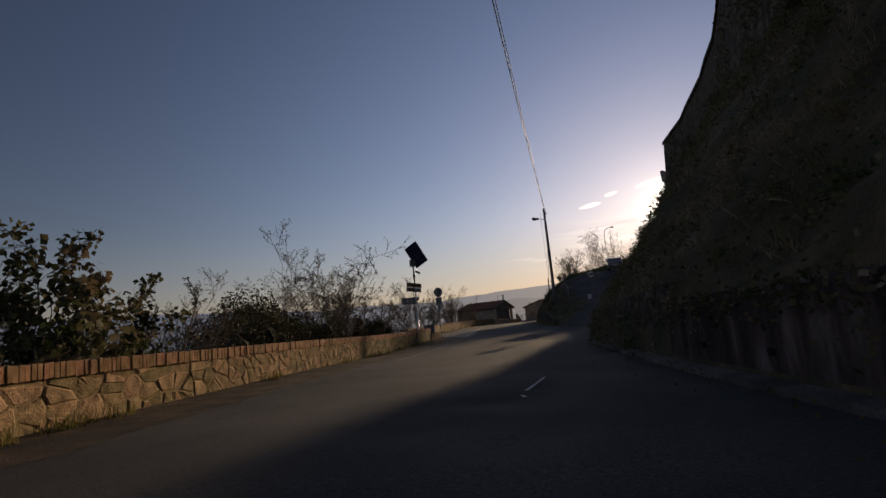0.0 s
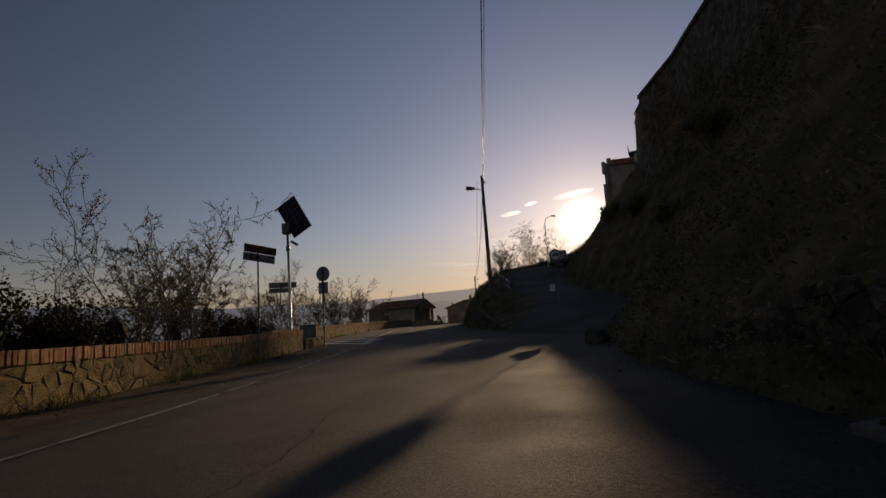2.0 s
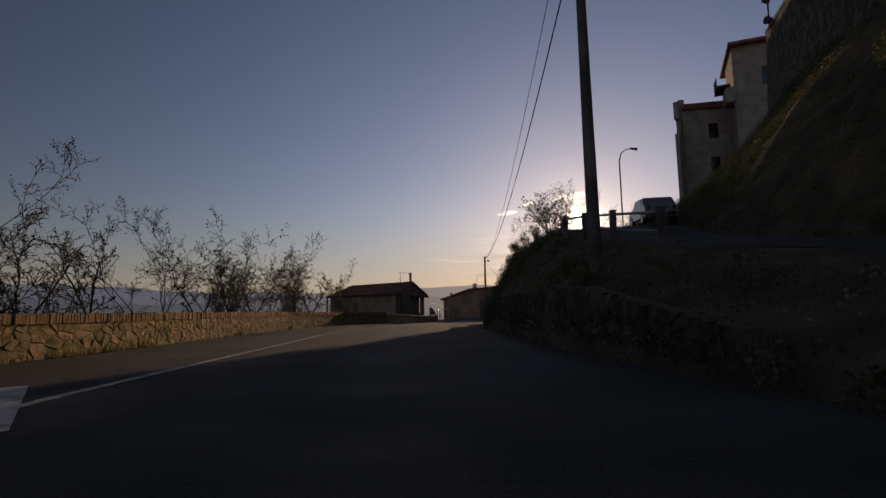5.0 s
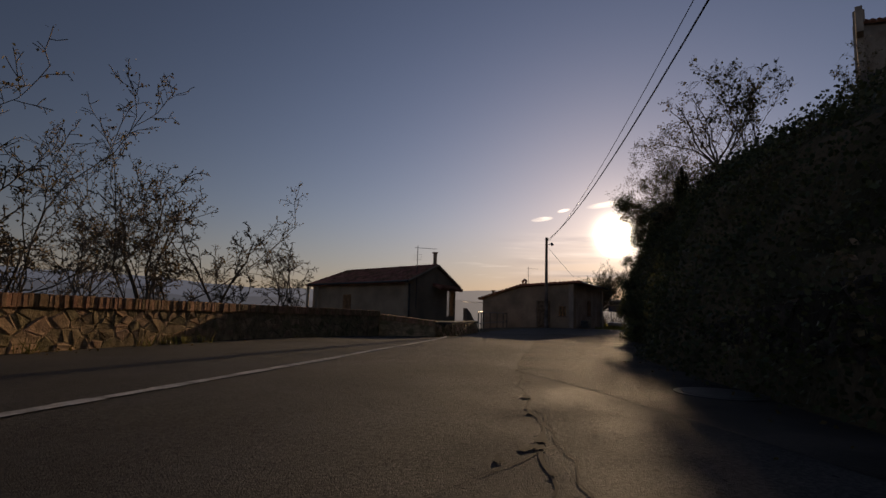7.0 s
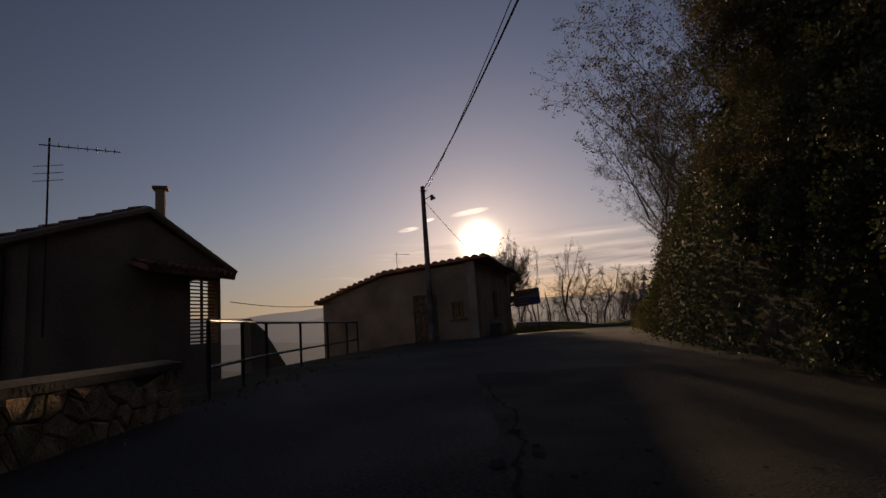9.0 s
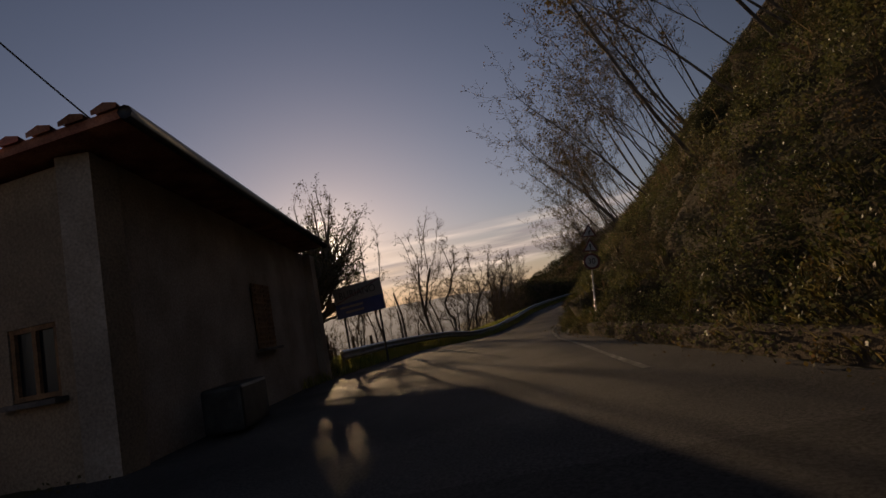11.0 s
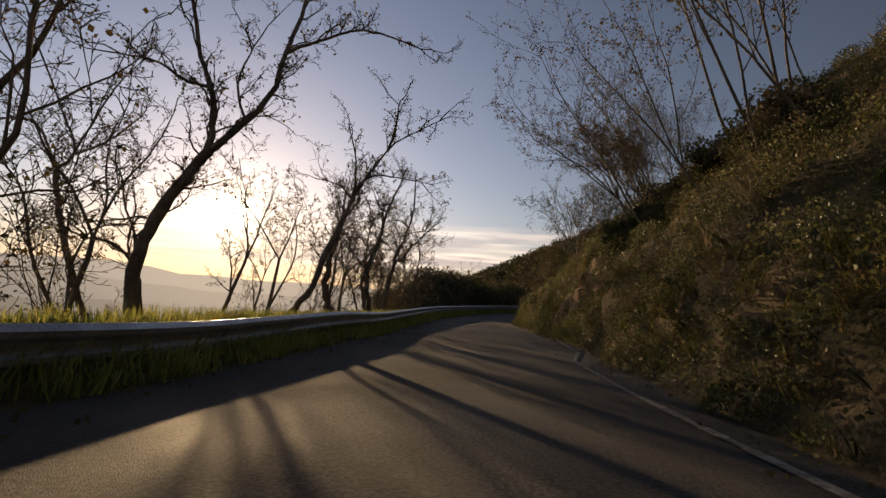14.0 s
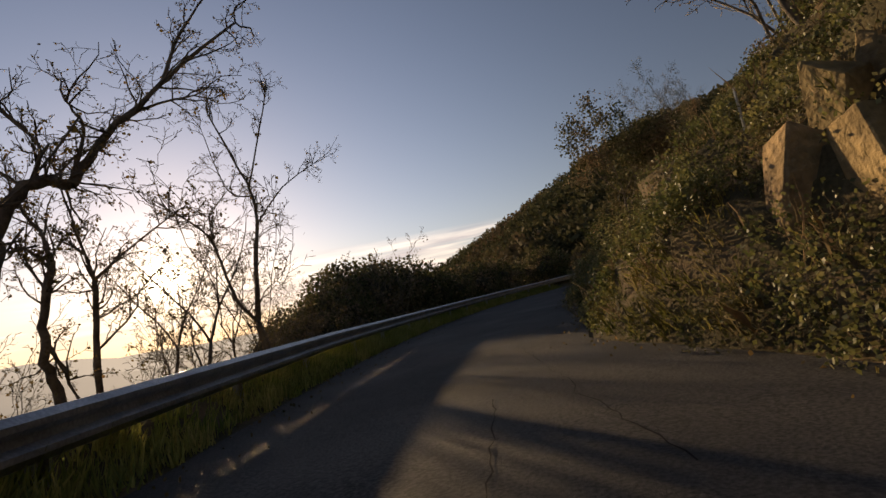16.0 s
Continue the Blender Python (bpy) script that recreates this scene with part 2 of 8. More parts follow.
M_GREEN = mat("green_leaf", (0.045, 0.058, 0.02), (0.12, 0.11, 0.045), 0.9, 0.6, 0, 20, c=(0.07, 0.08, 0.03), island=0.45, through_light=0.25)
M_SCRUB = mat("scrub_leaf", (0.07, 0.085, 0.03), (0.23, 0.175, 0.105), 0.8, 0.7, 0, 15, c=(0.105, 0.1, 0.046), island=0.5, through_light=0.3)
# brighter copy of the grass blade: sunlight on the verge put into the colour
M_SUNVERGE = mat("sunlit_verge_blade", (0.19, 0.24, 0.05), (0.44, 0.4, 0.13), 1.5, 0.7, 0, 15, island=0.4, through_light=0.6)
M_GRASS = mat("grass_blade", (0.075, 0.085, 0.022), (0.2, 0.17, 0.06), 1.5, 0.7, 0, 15, island=0.4, through_light=0.6)
M_ROCK = mat("ochre_rock", (0.14, 0.1, 0.06), (0.42, 0.295, 0.16), 2.2, 0.92, 0.9, 11, c=(0.29, 0.205, 0.115), vary=0.25, bump_m=0.05)
M_STEEL = mat("galvanised_steel", (0.34, 0.34, 0.35), (0.5, 0.5, 0.5), 3, 0.42, 0.15, 40, metal=0.85)
M_DARK = mat("dark_metal", (0.025, 0.025, 0.027), (0.055, 0.055, 0.055), 6, 0.5, 0.1, 60, metal=0.4)
M_GREYMETAL = mat("grey_sheet", (0.10, 0.10, 0.105), (0.17, 0.17, 0.175), 5, 0.55, 0.1, 60, metal=0.5)
M_WIRE = plain("black_cable", (0.02, 0.02, 0.02), 0.6)
M_WHITE = mat("road_paint", (0.28, 0.27, 0.25), (0.62, 0.6, 0.56), 5, 0.7, 0.3, 60, c=(0.5, 0.48, 0.45))
M_SIGNWHITE = plain("sign_white", (0.45, 0.45, 0.44), 0.45)
M_SIGNRED = plain("sign_red", (0.13, 0.03, 0.03), 0.45)
M_SIGNBLUE = plain("sign_blue", (0.03, 0.06, 0.2), 0.45)
M_SIGNBLACK = plain("sign_black", (0.02, 0.02, 0.02), 0.5)
M_SIGNBROWN = plain("sign_brown", (0.2, 0.1, 0.05), 0.5)
M_WOOD = mat("weathered_wood", (0.09, 0.065, 0.045), (0.2, 0.15, 0.1), 6, 0.85, 0.6, 40)
M_SHUTTER = mat("shutter_wood", (0.16, 0.09, 0.05), (0.3, 0.17, 0.09), 5, 0.7, 0.3, 40)
M_SOLAR = plain("solar_cell", (0.012, 0.016, 0.045), 0.15)
M_CARPAINT = plain("silver_car_paint", (0.3, 0.31, 0.32), 0.3, 0.6)
M_RUBBER = plain("rubber", (0.015, 0.015, 0.015), 0.8)
M_GLASSDARK = plain("dark_glass", (0.015, 0.017, 0.02), 0.08)
M_CRACK = plain("tar_crack", (0.012, 0.011, 0.011), 0.9)


M_PALEBARK = mat("pale_bark", (0.12, 0.1, 0.08), (0.27, 0.23, 0.18), 5, 0.85, 0.6, 30)
M_STEMSHADE = mat("stems_and_inner_shade", (0.03, 0.03, 0.02), (0.07, 0.065, 0.045), 5, 0.95, 0.8, 25)
M_DRYGRASS = mat("dry_grass", (0.13, 0.1, 0.055), (0.3, 0.235, 0.135), 1.2, 0.8, 0, 15, island=0.4, through_light=0.4)
M_HILL = mat("wooded_ground", (0.045, 0.05, 0.028), (0.1, 0.085, 0.055), 0.03, 0.95, 0, 0.4)
M_WOODS = mat("woodland_leaf", (0.045, 0.052, 0.026), (0.14, 0.1, 0.06), 0.03, 0.85, 0, 0.5, c=(0.08, 0.078, 0.038), island=0.35, through_light=0.25)
M_WORN = mat("worn_paint", (0.13, 0.125, 0.12), (0.33, 0.315, 0.29), 7, 0.85, 0.4, 45, c=(0.22, 0.21, 0.195))
M_STAINED = mat("stained_concrete", (0.035, 0.028, 0.027), (0.21, 0.165, 0.15), 2.6, 0.92, 0.8, 16, c=(0.075, 0.052, 0.047), stretch=(1.0, 1.0, 0.3))
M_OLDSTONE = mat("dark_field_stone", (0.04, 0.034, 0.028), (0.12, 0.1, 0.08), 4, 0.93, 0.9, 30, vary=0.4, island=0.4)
M_DIRT = mat("swept_earth", (0.035, 0.028, 0.021), (0.1, 0.075, 0.052), 1.8, 0.97, 0.8, 35, c=(0.06, 0.046, 0.033))
M_DARKLEAF = mat("evergreen_leaf", (0.03, 0.035, 0.014), (0.08, 0.068, 0.032), 1.2, 0.7, 0, 20, island=0.4, through_light=0.2)
M_COARSE = mat("coarse_asphalt", (0.028, 0.025, 0.023), (0.085, 0.076, 0.066), 0.8, 0.85, 1.0, 70, c=(0.05, 0.045, 0.041), bump_m=0.03)
M_CREEPER = mat("fresh_creeper", (0.075, 0.095, 0.03), (0.21, 0.2, 0.08), 1.2, 0.5, 0, 20, island=0.45, through_light=0.4)
# ---- the road's own line: a curve through these places, named by u ----
LINE = [(-6, -1.5, -60, 2.2), (-3, -0.8, -24, 1.6), (-1, -0.35, -6.2, 1.18), (0, -0.07, -0.33, 1.04), (1, 0.42, 5.32, 0.9), (2, 1.21, 11.93, 0.77), (3, 2.28, 19.47, 0.6),
        (4, 3.28, 27.48, 0.5), (5, 4.29, 35.16, 0.5), (6.3, 5.74, 46.18, 0.5), (7.5, 7.41, 57.23, 0.49), (8.5, 9.56, 66.05, 0.43),
        (9.2, 11.75, 71.48, 0.36), (10, 14.6, 76.91, 0.38), (10.7, 17.82, 81.96, 0.39), (11.3, 21.43, 86.71, 0.36), (12, 26.64, 92.33, 0.22),
        (13, 34.1, 99.28, 0.0), (14, 41.37, 106.11, -0.42), (15, 49.4, 113.2, -0.45), (16, 57.08, 119.34, -0.38), (17, 65.6, 125.4, -0.2), (18, 74.5, 130.0, 0.1),
        (19, 84.0, 132.5, 0.5), (20, 94.0, 131.5, 1.0), (22, 112, 122, 2.0), (24, 125, 104, 3.0)]
LU = np.array([r[0] for r in LINE], float)
LP = np.array([r[1:] for r in LINE], float)
LD = np.gradient(LP, LU, axis=0)


def ctr(u):
    """Place and direction of the road's line at u."""
    i = int(np.clip(np.searchsorted(LU, u) - 1, 0, len(LU) - 2))
    h = LU[i + 1] - LU[i]
    w = (u - LU[i]) / h
    p = (2 * w**3 - 3 * w**2 + 1) * LP[i] + (w**3 - 2 * w**2 + w) * h * LD[i] + (3 * w**2 - 2 * w**3) * LP[i + 1] + (w**3 - w**2) * h * LD[i + 1]
    d = ((6 * w**2 - 6 * w) * LP[i] + (6 * w - 6 * w**2) * LP[i + 1]) / h + (3 * w**2 - 4 * w + 1) * LD[i] + (3 * w**2 - 2 * w) * LD[i + 1]
    d = d[:2] / np.linalg.norm(d[:2])
    return p, d


def sl(u, lat, z=0.0):
    """The place at u, lat metres to the right of the line and z metres above it."""
    p, d = ctr(u)
    return Vector((p[0] + d[1] * lat, p[1] - d[0] * lat, p[2] + z))


def heading(u):
    """Degrees to turn a thing whose front is +y so that it looks along the road."""
    _, d = ctr(u)
    return math.degrees(math.atan2(-d[0], d[1]))


def lerp_rows(rows, u):
    us = [r[0] for r in rows]
    return [float(np.interp(u, us, [r[1][k] for r in rows])) for k in range(len(rows[0][1]))]


# ---- mesh helpers ----
def mesh_of(name, verts, faces, material, smooth=False):
    me = bpy.data.meshes.new(name)
    me.from_pydata([tuple(v) for v in verts], [], faces)
    me.materials.append(material)
    if smooth:
        me.polygons.foreach_set("use_smooth", [True] * len(me.polygons))
    me.update()
    return me


def part(name, bm, material, parent=None, label="", smooth=False):
    me = bpy.data.meshes.new(name)
    bm.to_mesh(me)
    bm.free()
    me.materials.append(material)
    if smooth:
        me.polygons.foreach_set("use_smooth", [True] * len(me.polygons))
    ob = new(name, me)
    if parent is not None:
        ob.parent = parent
    if label:
        tagged(ob, label)
    return ob


def add_box(bm, size, m=None, bevel=0.0):
    """A box of that size about its centre, placed by m."""
    r = bmesh.ops.create_cube(bm, size=1.0)["verts"]
    bmesh.ops.scale(bm, vec=size, verts=r)
    if bevel:
        es = list({e for v in r for e in v.link_edges})
        got = bmesh.ops.bevel(bm, geom=es, offset=bevel, segments=2, affect="EDGES", profile=0.6)
        r = list({v for f in got["faces"] for v in f.verts} | {v for v in r if v.is_valid})
    if m is not None:
        bmesh.ops.transform(bm, matrix=m, verts=r)
    return r


def add_tube(bm, a, b, r0, r1=None, sides=10, caps=True):
    a, b = Vector(a), Vector(b)
    r1 = r0 if r1 is None else r1
    d = b - a
    q = d.to_track_quat("Z", "Y").to_matrix().to_4x4()
    m = Matrix.Translation((a + b) / 2) @ q
    return bmesh.ops.create_cone(bm, cap_ends=caps, segments=sides, radius1=r0, radius2=max(r1, 1e-4), depth=d.length, matrix=m)["verts"]


def thing(name, m, label, category, group="", kind=""):
    ob = new(name)
    ob.matrix_world = m
    ob.empty_display_size = 0.2
    return tagged(ob, label, category, group, kind)


# ---- ground, one sheet from the road to the horizon ----
RIGHT = [  # (u, lat and height of ten points outwards)
    (-6, (2.4, 0, 2.55, 1.0, 3.6, 2.2, 5.5, 4.9, 7.5, 7.4, 8.9, 8.8, 9.5, 9.2, 13, 11.5, 26, 15, 45, 20)),
    (2.2, (2.4, 0, 2.55, 1.0, 3.6, 2.2, 5.5, 4.9, 7.5, 7.4, 8.9, 8.8, 9.5, 9.2, 13, 11.5, 26, 15, 45, 20)),
    (3.0, (3.0, 0, 3.2, 0.7, 4.2, 1.9, 6.0, 4.6, 8.0, 7.2, 9.4, 8.6, 10.1, 9.0, 13.5, 11.5, 26, 15, 45, 20)),
    (3.6, (4.2, 0, 4.4, 0.5, 5.4, 1.6, 7.0, 4.2, 8.8, 6.6, 10.8, 8.4, 11.5, 8.8, 14.5, 11.5, 26, 15, 45, 20)),
    (4.1, (5.4, 0, 5.6, 0.04, 5.9, 0.1, 6.3, 0.2, 7.0, 0.6, 9.6, 4.6, 12.2, 8.6, 15, 11.5, 26, 15, 45, 20)),
    (4.6, (4.8, 0.02, 5.0, 0.05, 5.5, 0.16, 6.2, 0.3, 8.8, 0.5, 10.4, 4.2, 12.9, 8.5, 15.5, 11.5, 26, 15, 45, 20)),
    (4.95, (4.0, 0.02, 4.2, 0.12, 5.4, 0.5, 7.0, 0.7, 10.0, 0.9, 11.2, 4.2, 13.3, 8.5, 16, 11.5, 26, 15, 45, 20)),
    (5.4, (3.0, 0.0, 3.3, 0.14, 5.4, 0.85, 8.0, 1.05, 10.2, 1.2, 11.3, 4.4, 13.7, 8.5, 16.5, 11.5, 26, 15, 45, 20)),
    (6.3, (2.3, 0, 2.6, 0.9, 4.1, 1.6, 5.2, 1.95, 10.0, 2.1, 11.2, 4.8, 13.9, 8.5, 16.5, 11, 26, 15, 45, 20)),
    (7.2, (2.4, 0, 2.7, 1.1, 3.9, 2.6, 5.2, 3.35, 10.8, 3.4, 12.5, 5.8, 15.3, 9.6, 17.5, 12, 26, 16, 45, 21)),
    (7.65, (2.5, 0, 2.8, 1.3, 3.9, 2.9, 6.0, 4.2, 11.8, 4.2, 13.6, 6.0, 16.5, 9.5, 18.5, 12.4, 26, 16.5, 45, 22)),
    (8.1, (2.6, 0, 2.9, 1.5, 3.8, 3.1, 7.0, 4.9, 13.0, 4.95, 14.9, 7.0, 17.0, 9.0, 19.0, 12.4, 26, 17, 45, 23)),
    (8.8, (4.3, 0, 4.45, 1.9, 4.7, 3.4, 5.6, 5.2, 13.0, 5.5, 15.2, 7.0, 17.6, 9.6, 20.5, 13.2, 26, 17, 45, 23)),
    (9.5, (3.2, 0, 3.4, 1.9, 4.0, 3.9, 5.4, 5.2, 9, 5.9, 11.5, 6.2, 15.5, 8, 20.0, 12.0, 26, 16, 45, 22)),
    (10.3, (3.0, 0, 3.2, 1.8, 3.8, 3.8, 5.0, 5.8, 8.6, 6.5, 11, 6.6, 14, 7, 18.5, 10, 26, 14, 45, 19)),
    (11.3, (2.9, 0, 3.1, 0.5, 4.0, 1.7, 6.0, 4.3, 7.6, 6.2, 8.8, 7.2, 12.5, 7.3, 18.5, 8, 26, 11, 45, 15)),
    (12.05, (2.2, 0, 2.5, 0.3, 3.2, 1.2, 5.0, 3.5, 6.8, 5.5, 8.4, 7.0, 12.5, 7.2, 18.5, 8, 26, 11, 45, 15)),
    (12.3, (1.75, 0, 2.05, 0.3, 2.9, 1.2, 4.9, 3.5, 6.8, 5.5, 8.4, 7.0, 12.5, 7.2, 18.5, 8, 26, 11, 45, 15)),
    (12.75, (1.4, 0, 1.7, 0.35, 2.6, 1.25, 4.8, 3.45, 6.8, 5.4, 8.4, 6.95, 12.5, 7.3, 18.5, 8.2, 26, 11.2, 45, 15)),
    (13.3, (1.75, 0, 2.05, 0.35, 2.9, 1.25, 5.0, 3.4, 7.0, 5.3, 8.6, 6.9, 12.5, 7.4, 18.5, 8.5, 26, 11.5, 45, 15.5)),
    (14.0, (1.98, 0, 2.28, 0.3, 3.15, 1.25, 5.2, 3.3, 7.2, 5.2, 8.8, 6.8, 12.5, 7.6, 18.5, 9, 26, 12, 45, 16)),
    (15.2, (2.9, 0, 3.1, 0.4, 3.8, 1.7, 5.2, 3.6, 7.2, 5.6, 9.2, 7.4, 12.5, 9, 18.5, 11, 26, 14, 45, 18)),
    (16.35, (2.3, 0, 2.5, 0.5, 3.25, 1.5, 4.6, 3.0, 6.3, 4.7, 8.6, 6.5, 12.0, 8.7, 18.5, 11.5, 26, 15, 45, 20)),
    (16.65, (1.65, 0, 1.95, 0.45, 2.75, 1.35, 4.0, 2.4, 5.6, 3.9, 7.6, 5.6, 11.5, 8.0, 18.5, 11.2, 26, 15, 45, 21)),
    (16.85, (2.0, 0, 2.3, 0.4, 3.3, 1.2, 4.9, 2.3, 7.0, 3.8, 9.6, 5.6, 13, 7.6, 18.5, 11, 26, 15, 45, 22)),
    (17.2, (2.5, 0, 2.7, 0.4, 3.5, 1.2, 5.0, 2.3, 7.0, 3.8, 9.6, 5.6, 13, 7.6, 18.5, 11, 26, 15, 45, 22)),
    (19.0, (2.4, 0, 2.7, 0.4, 3.6, 1.4, 5.0, 2.6, 7.0, 4.4, 9.6, 6.6, 13, 9.4, 18.5, 14, 26, 20, 45, 30)),
    (24.0, (2.4, 0, 2.7, 0.5, 3.6, 2.0, 5.0, 4.0, 7.0, 6.4, 9.6, 9.0, 13, 13, 18.5, 18, 26, 26, 45, 36)),
]
LEFT = [  # (u, lat of the road's left border)
    (-6, (5.4,)), (4.5, (5.2,)), (4.72, (5.2,)), (4.85, (7.2,)), (5.4, (6.9,)), (6.3, (6.6,)), (7.6, (6.4,)), (8.3, (5.9,)), (8.62, (5.0,)), (8.85, (2.9,)), (9.6, (3.4,)), (11.3, (4.4,)), (12.3, (4.75,)), (13.0, (4.75,)), (13.3, (4.3,)), (13.6, (3.75,)),
    (13.85, (3.15,)), (14.1, (2.6,)), (14.4, (2.25,)), (15.2, (1.9,)), (16, (2.2,)), (17, (2.4,)), (24, (2.5,))]


def left_of(u):
    return lerp_rows(LEFT, u)[0]


def wob(p, s, a):
    return a * noise.noise(Vector(p) * s)


verts, faces, tags = [], [], []
us = [-60, -30, -16, -10] + list(np.arange(-6, 24.01, 0.06))
AHEAD_ROWS = 4
FAR = (6, 9, 13, 18, 25, 40, 70, 120, 220, 400, 800, 1500, 2600, 4200)
DROP = (-2.2, -4.5, -7.5, -11, -16, -25, -40, -58, -75, -85, -92, -95, -96, -97)
for u in us:
    row, tag = [], []
    behind = Vector((0, (min(u, -6) + 6) * 40, 0))
    u = max(u, -6)
    b = left_of(u)
    for far, drop in list(zip(FAR, DROP))[::-1]:
        p = sl(u, -(b + far), 0)
        p.z += drop + wob((p.x, p.y, 0), 0.08, min(1.2, far * 0.06))
        row.append(p)
        tag.append(-9)
    rise = float(np.interp(u, (11.6, 12.3, 19, 21), (0, 0.3, 0.26, 0)))
    for x, z in ((b + 3, -0.4), (b + 1.5, rise), (b + 0.75, rise), (b + 0.3, 0.02), (b, 0.0), (b * 0.5, 0.0), (0, 0.0)):
        row.append(sl(u, -x, z))
        tag.append(-1 if x > b * 0.9 else 0)
    prof = lerp_rows(RIGHT, u)
    pts = [(prof[k], prof[k + 1]) for k in range(0, 20, 2)]
    row.append(sl(u, pts[0][0] * 0.5, 0))
    tag.append(0)
    for k, (x, z) in enumerate(pts):
        row.append(sl(u, x, z))
        tag.append(1 + k)
        if k + 1 < len(pts) and 1 <= k <= 6:
            n_in = 4 if k < 5 else 2
            for j in range(1, n_in + 1):
                w = j / (n_in + 1)
                q = sl(u, x + (pts[k + 1][0] - x) * w, z + (pts[k + 1][1] - z) * w)
                f = (0.6 if u > 10.8 else 0.45) if not (4.1 < u < 9 and (3 <= k <= 4 or u < 6.1 and k < 3)) else 0.03
                q += Vector((0, 0, wob(q, 0.5, f) + wob(q, 1.6, f * 0.5)))
                if u > 10.9:
                    q += (sl(u, 1) - sl(u, 0)) * (wob(q, 0.85, 0.5) + wob(q, 2.1, 0.22))
                row.append(q)
                tag.append(1 + k)
    for far, z in ((40, 1), (150, -4), (700, -30), (3000, -90)):
        row.append(sl(u, 45, prof[19]) + Vector((0.94, -0.34, 0)) * far + Vector((0, 0, z)))
        tag.append(20)
    row = [q + behind for q in row]
    n0 = len(verts)
    verts += row
    tags += tag
    m = len(row)
    if n0:
        faces += [(n0 - m + j, n0 - m + j + 1, n0 + j + 1, n0 + j) for j in range(m - 1)]
GROUND_ROW, GROUND_V, GROUND_TAG = m, np.array([tuple(v) for v in verts]), np.array(tags[:m])
ground = new("ground", mesh_of("ground", verts, faces, M_GRASSY, True))
tagged(ground, "grassy hillside falling to a wide hazy valley", "ground", kind="structure")

# the road's surface, laid on the ground: darker through the village, old and pale beyond it
def road_sheet(name, stretch, material, label):
    vs_, fs_ = [], []
    for i, u in enumerate(stretch):
        lefts, rights = left_of(u), lerp_rows(RIGHT, u)[0]
        vs_ += [sl(u, -(lefts - 0.05) + wob((u * 9, 0, 0), 1, 0.06), 0.012), sl(u, -lefts * 0.6, 0.02), sl(u, 0, 0.02), sl(u, rights * 0.6, 0.02), sl(u, rights - 0.12 + wob((u * 11, 5, 0), 1, 0.1), 0.012)]
        if i:
            k = len(vs_) - 10
            fs_ += [(k + j, k + j + 1, k + j + 6, k + j + 5) for j in range(4)]
    return tagged(new(name, mesh_of(name, vs_, fs_, material, True)), label, "road", kind="structure")


SPLIT = AHEAD_ROWS + 288
road_sheet("road", us[AHEAD_ROWS:SPLIT + 1], M_ASPHALT, "worn dark asphalt road with cracks and patches")
road_sheet("road_3", us[SPLIT:], M_PALEASPHALT, "old pale asphalt road along the hillside")
# the side road that climbs to the right above the bank
verts, faces = [], []
for i, u in enumerate(np.arange(4.1, 9.01, 0.06)):
    prof = lerp_rows(RIGHT, u)
    w = min(1.0, max(0.0, (u - 5.2) / 0.9))
    a = prof[0] - 0.3 + min(1.0, max(0.0, (u - 5.0) / 0.3)) * 0.5 + w * (prof[6] + 0.5 - prof[0])
    b = prof[8] - 0.25
    for j in range(9):
        x = a + (b - a) * j / 8
        verts.append(sl(u, x, max(0.0, float(np.interp(x, prof[0::2], prof[1::2]))) + (0.016 if j == 0 or i == 0 else 0.045)))
    if i:
        k = len(verts) - 18
        faces += [(k + j, k + j + 1, k + j + 10, k + j + 9) for j in range(8)]
tagged(new("road_2", mesh_of("road_2", verts, faces, M_ASPHALT, True)), "narrow asphalt side road climbing the bank", "road", kind="structure")


def along(name, u0, u1, lat, profile, material, step=0.06, z=0.0, lat_fn=None, z_fn=None, close=True):
    """A profile of (across, height) drawn along the road from u0 to u1."""
    vs, fs = [], []
    n = len(profile)
    for i, u in enumerate(np.linspace(u0, u1, max(2, int((u1 - u0) / step) + 1))):
        base = lat_fn(u) if lat_fn else lat
        zz = z_fn(u) if z_fn else z
        for x, h in profile:
            vs.append(sl(u, base + x, zz + h))
        if i:
            k = len(vs) - 2 * n
            fs += [(k + j, k + (j + 1) % n, k + n + (j + 1) % n, k + n + j) for j in range(n if close else n - 1)]
    if close:
        fs += [tuple(range(n)), tuple(range(len(vs) - 1, len(vs) - n - 1, -1))]
    return mesh_of(name, vs, fs, material)


# earth and grit swept against the parapet
vs, fs = [], []
for i, u in enumerate(np.arange(-2, 4.62, 0.03)):
    edge = -3.75 + wob((u * 7, 0, 0), 1, 0.35) + wob((u * 30, 3, 0), 1, 0.12)
    vs += [sl(u, -5.16, 0.05), sl(u, (edge - 5.16) / 2, 0.034), sl(u, edge, 0.021)]
    if i:
        k = len(vs) - 6
        fs += [(k, k + 1, k + 4, k + 3), (k + 1, k + 2, k + 5, k + 4)]
tagged(new("verge", mesh_of("verge", vs, fs, M_DIRT, True)), "brown earth and grit along the parapet", "verge", kind="structure")


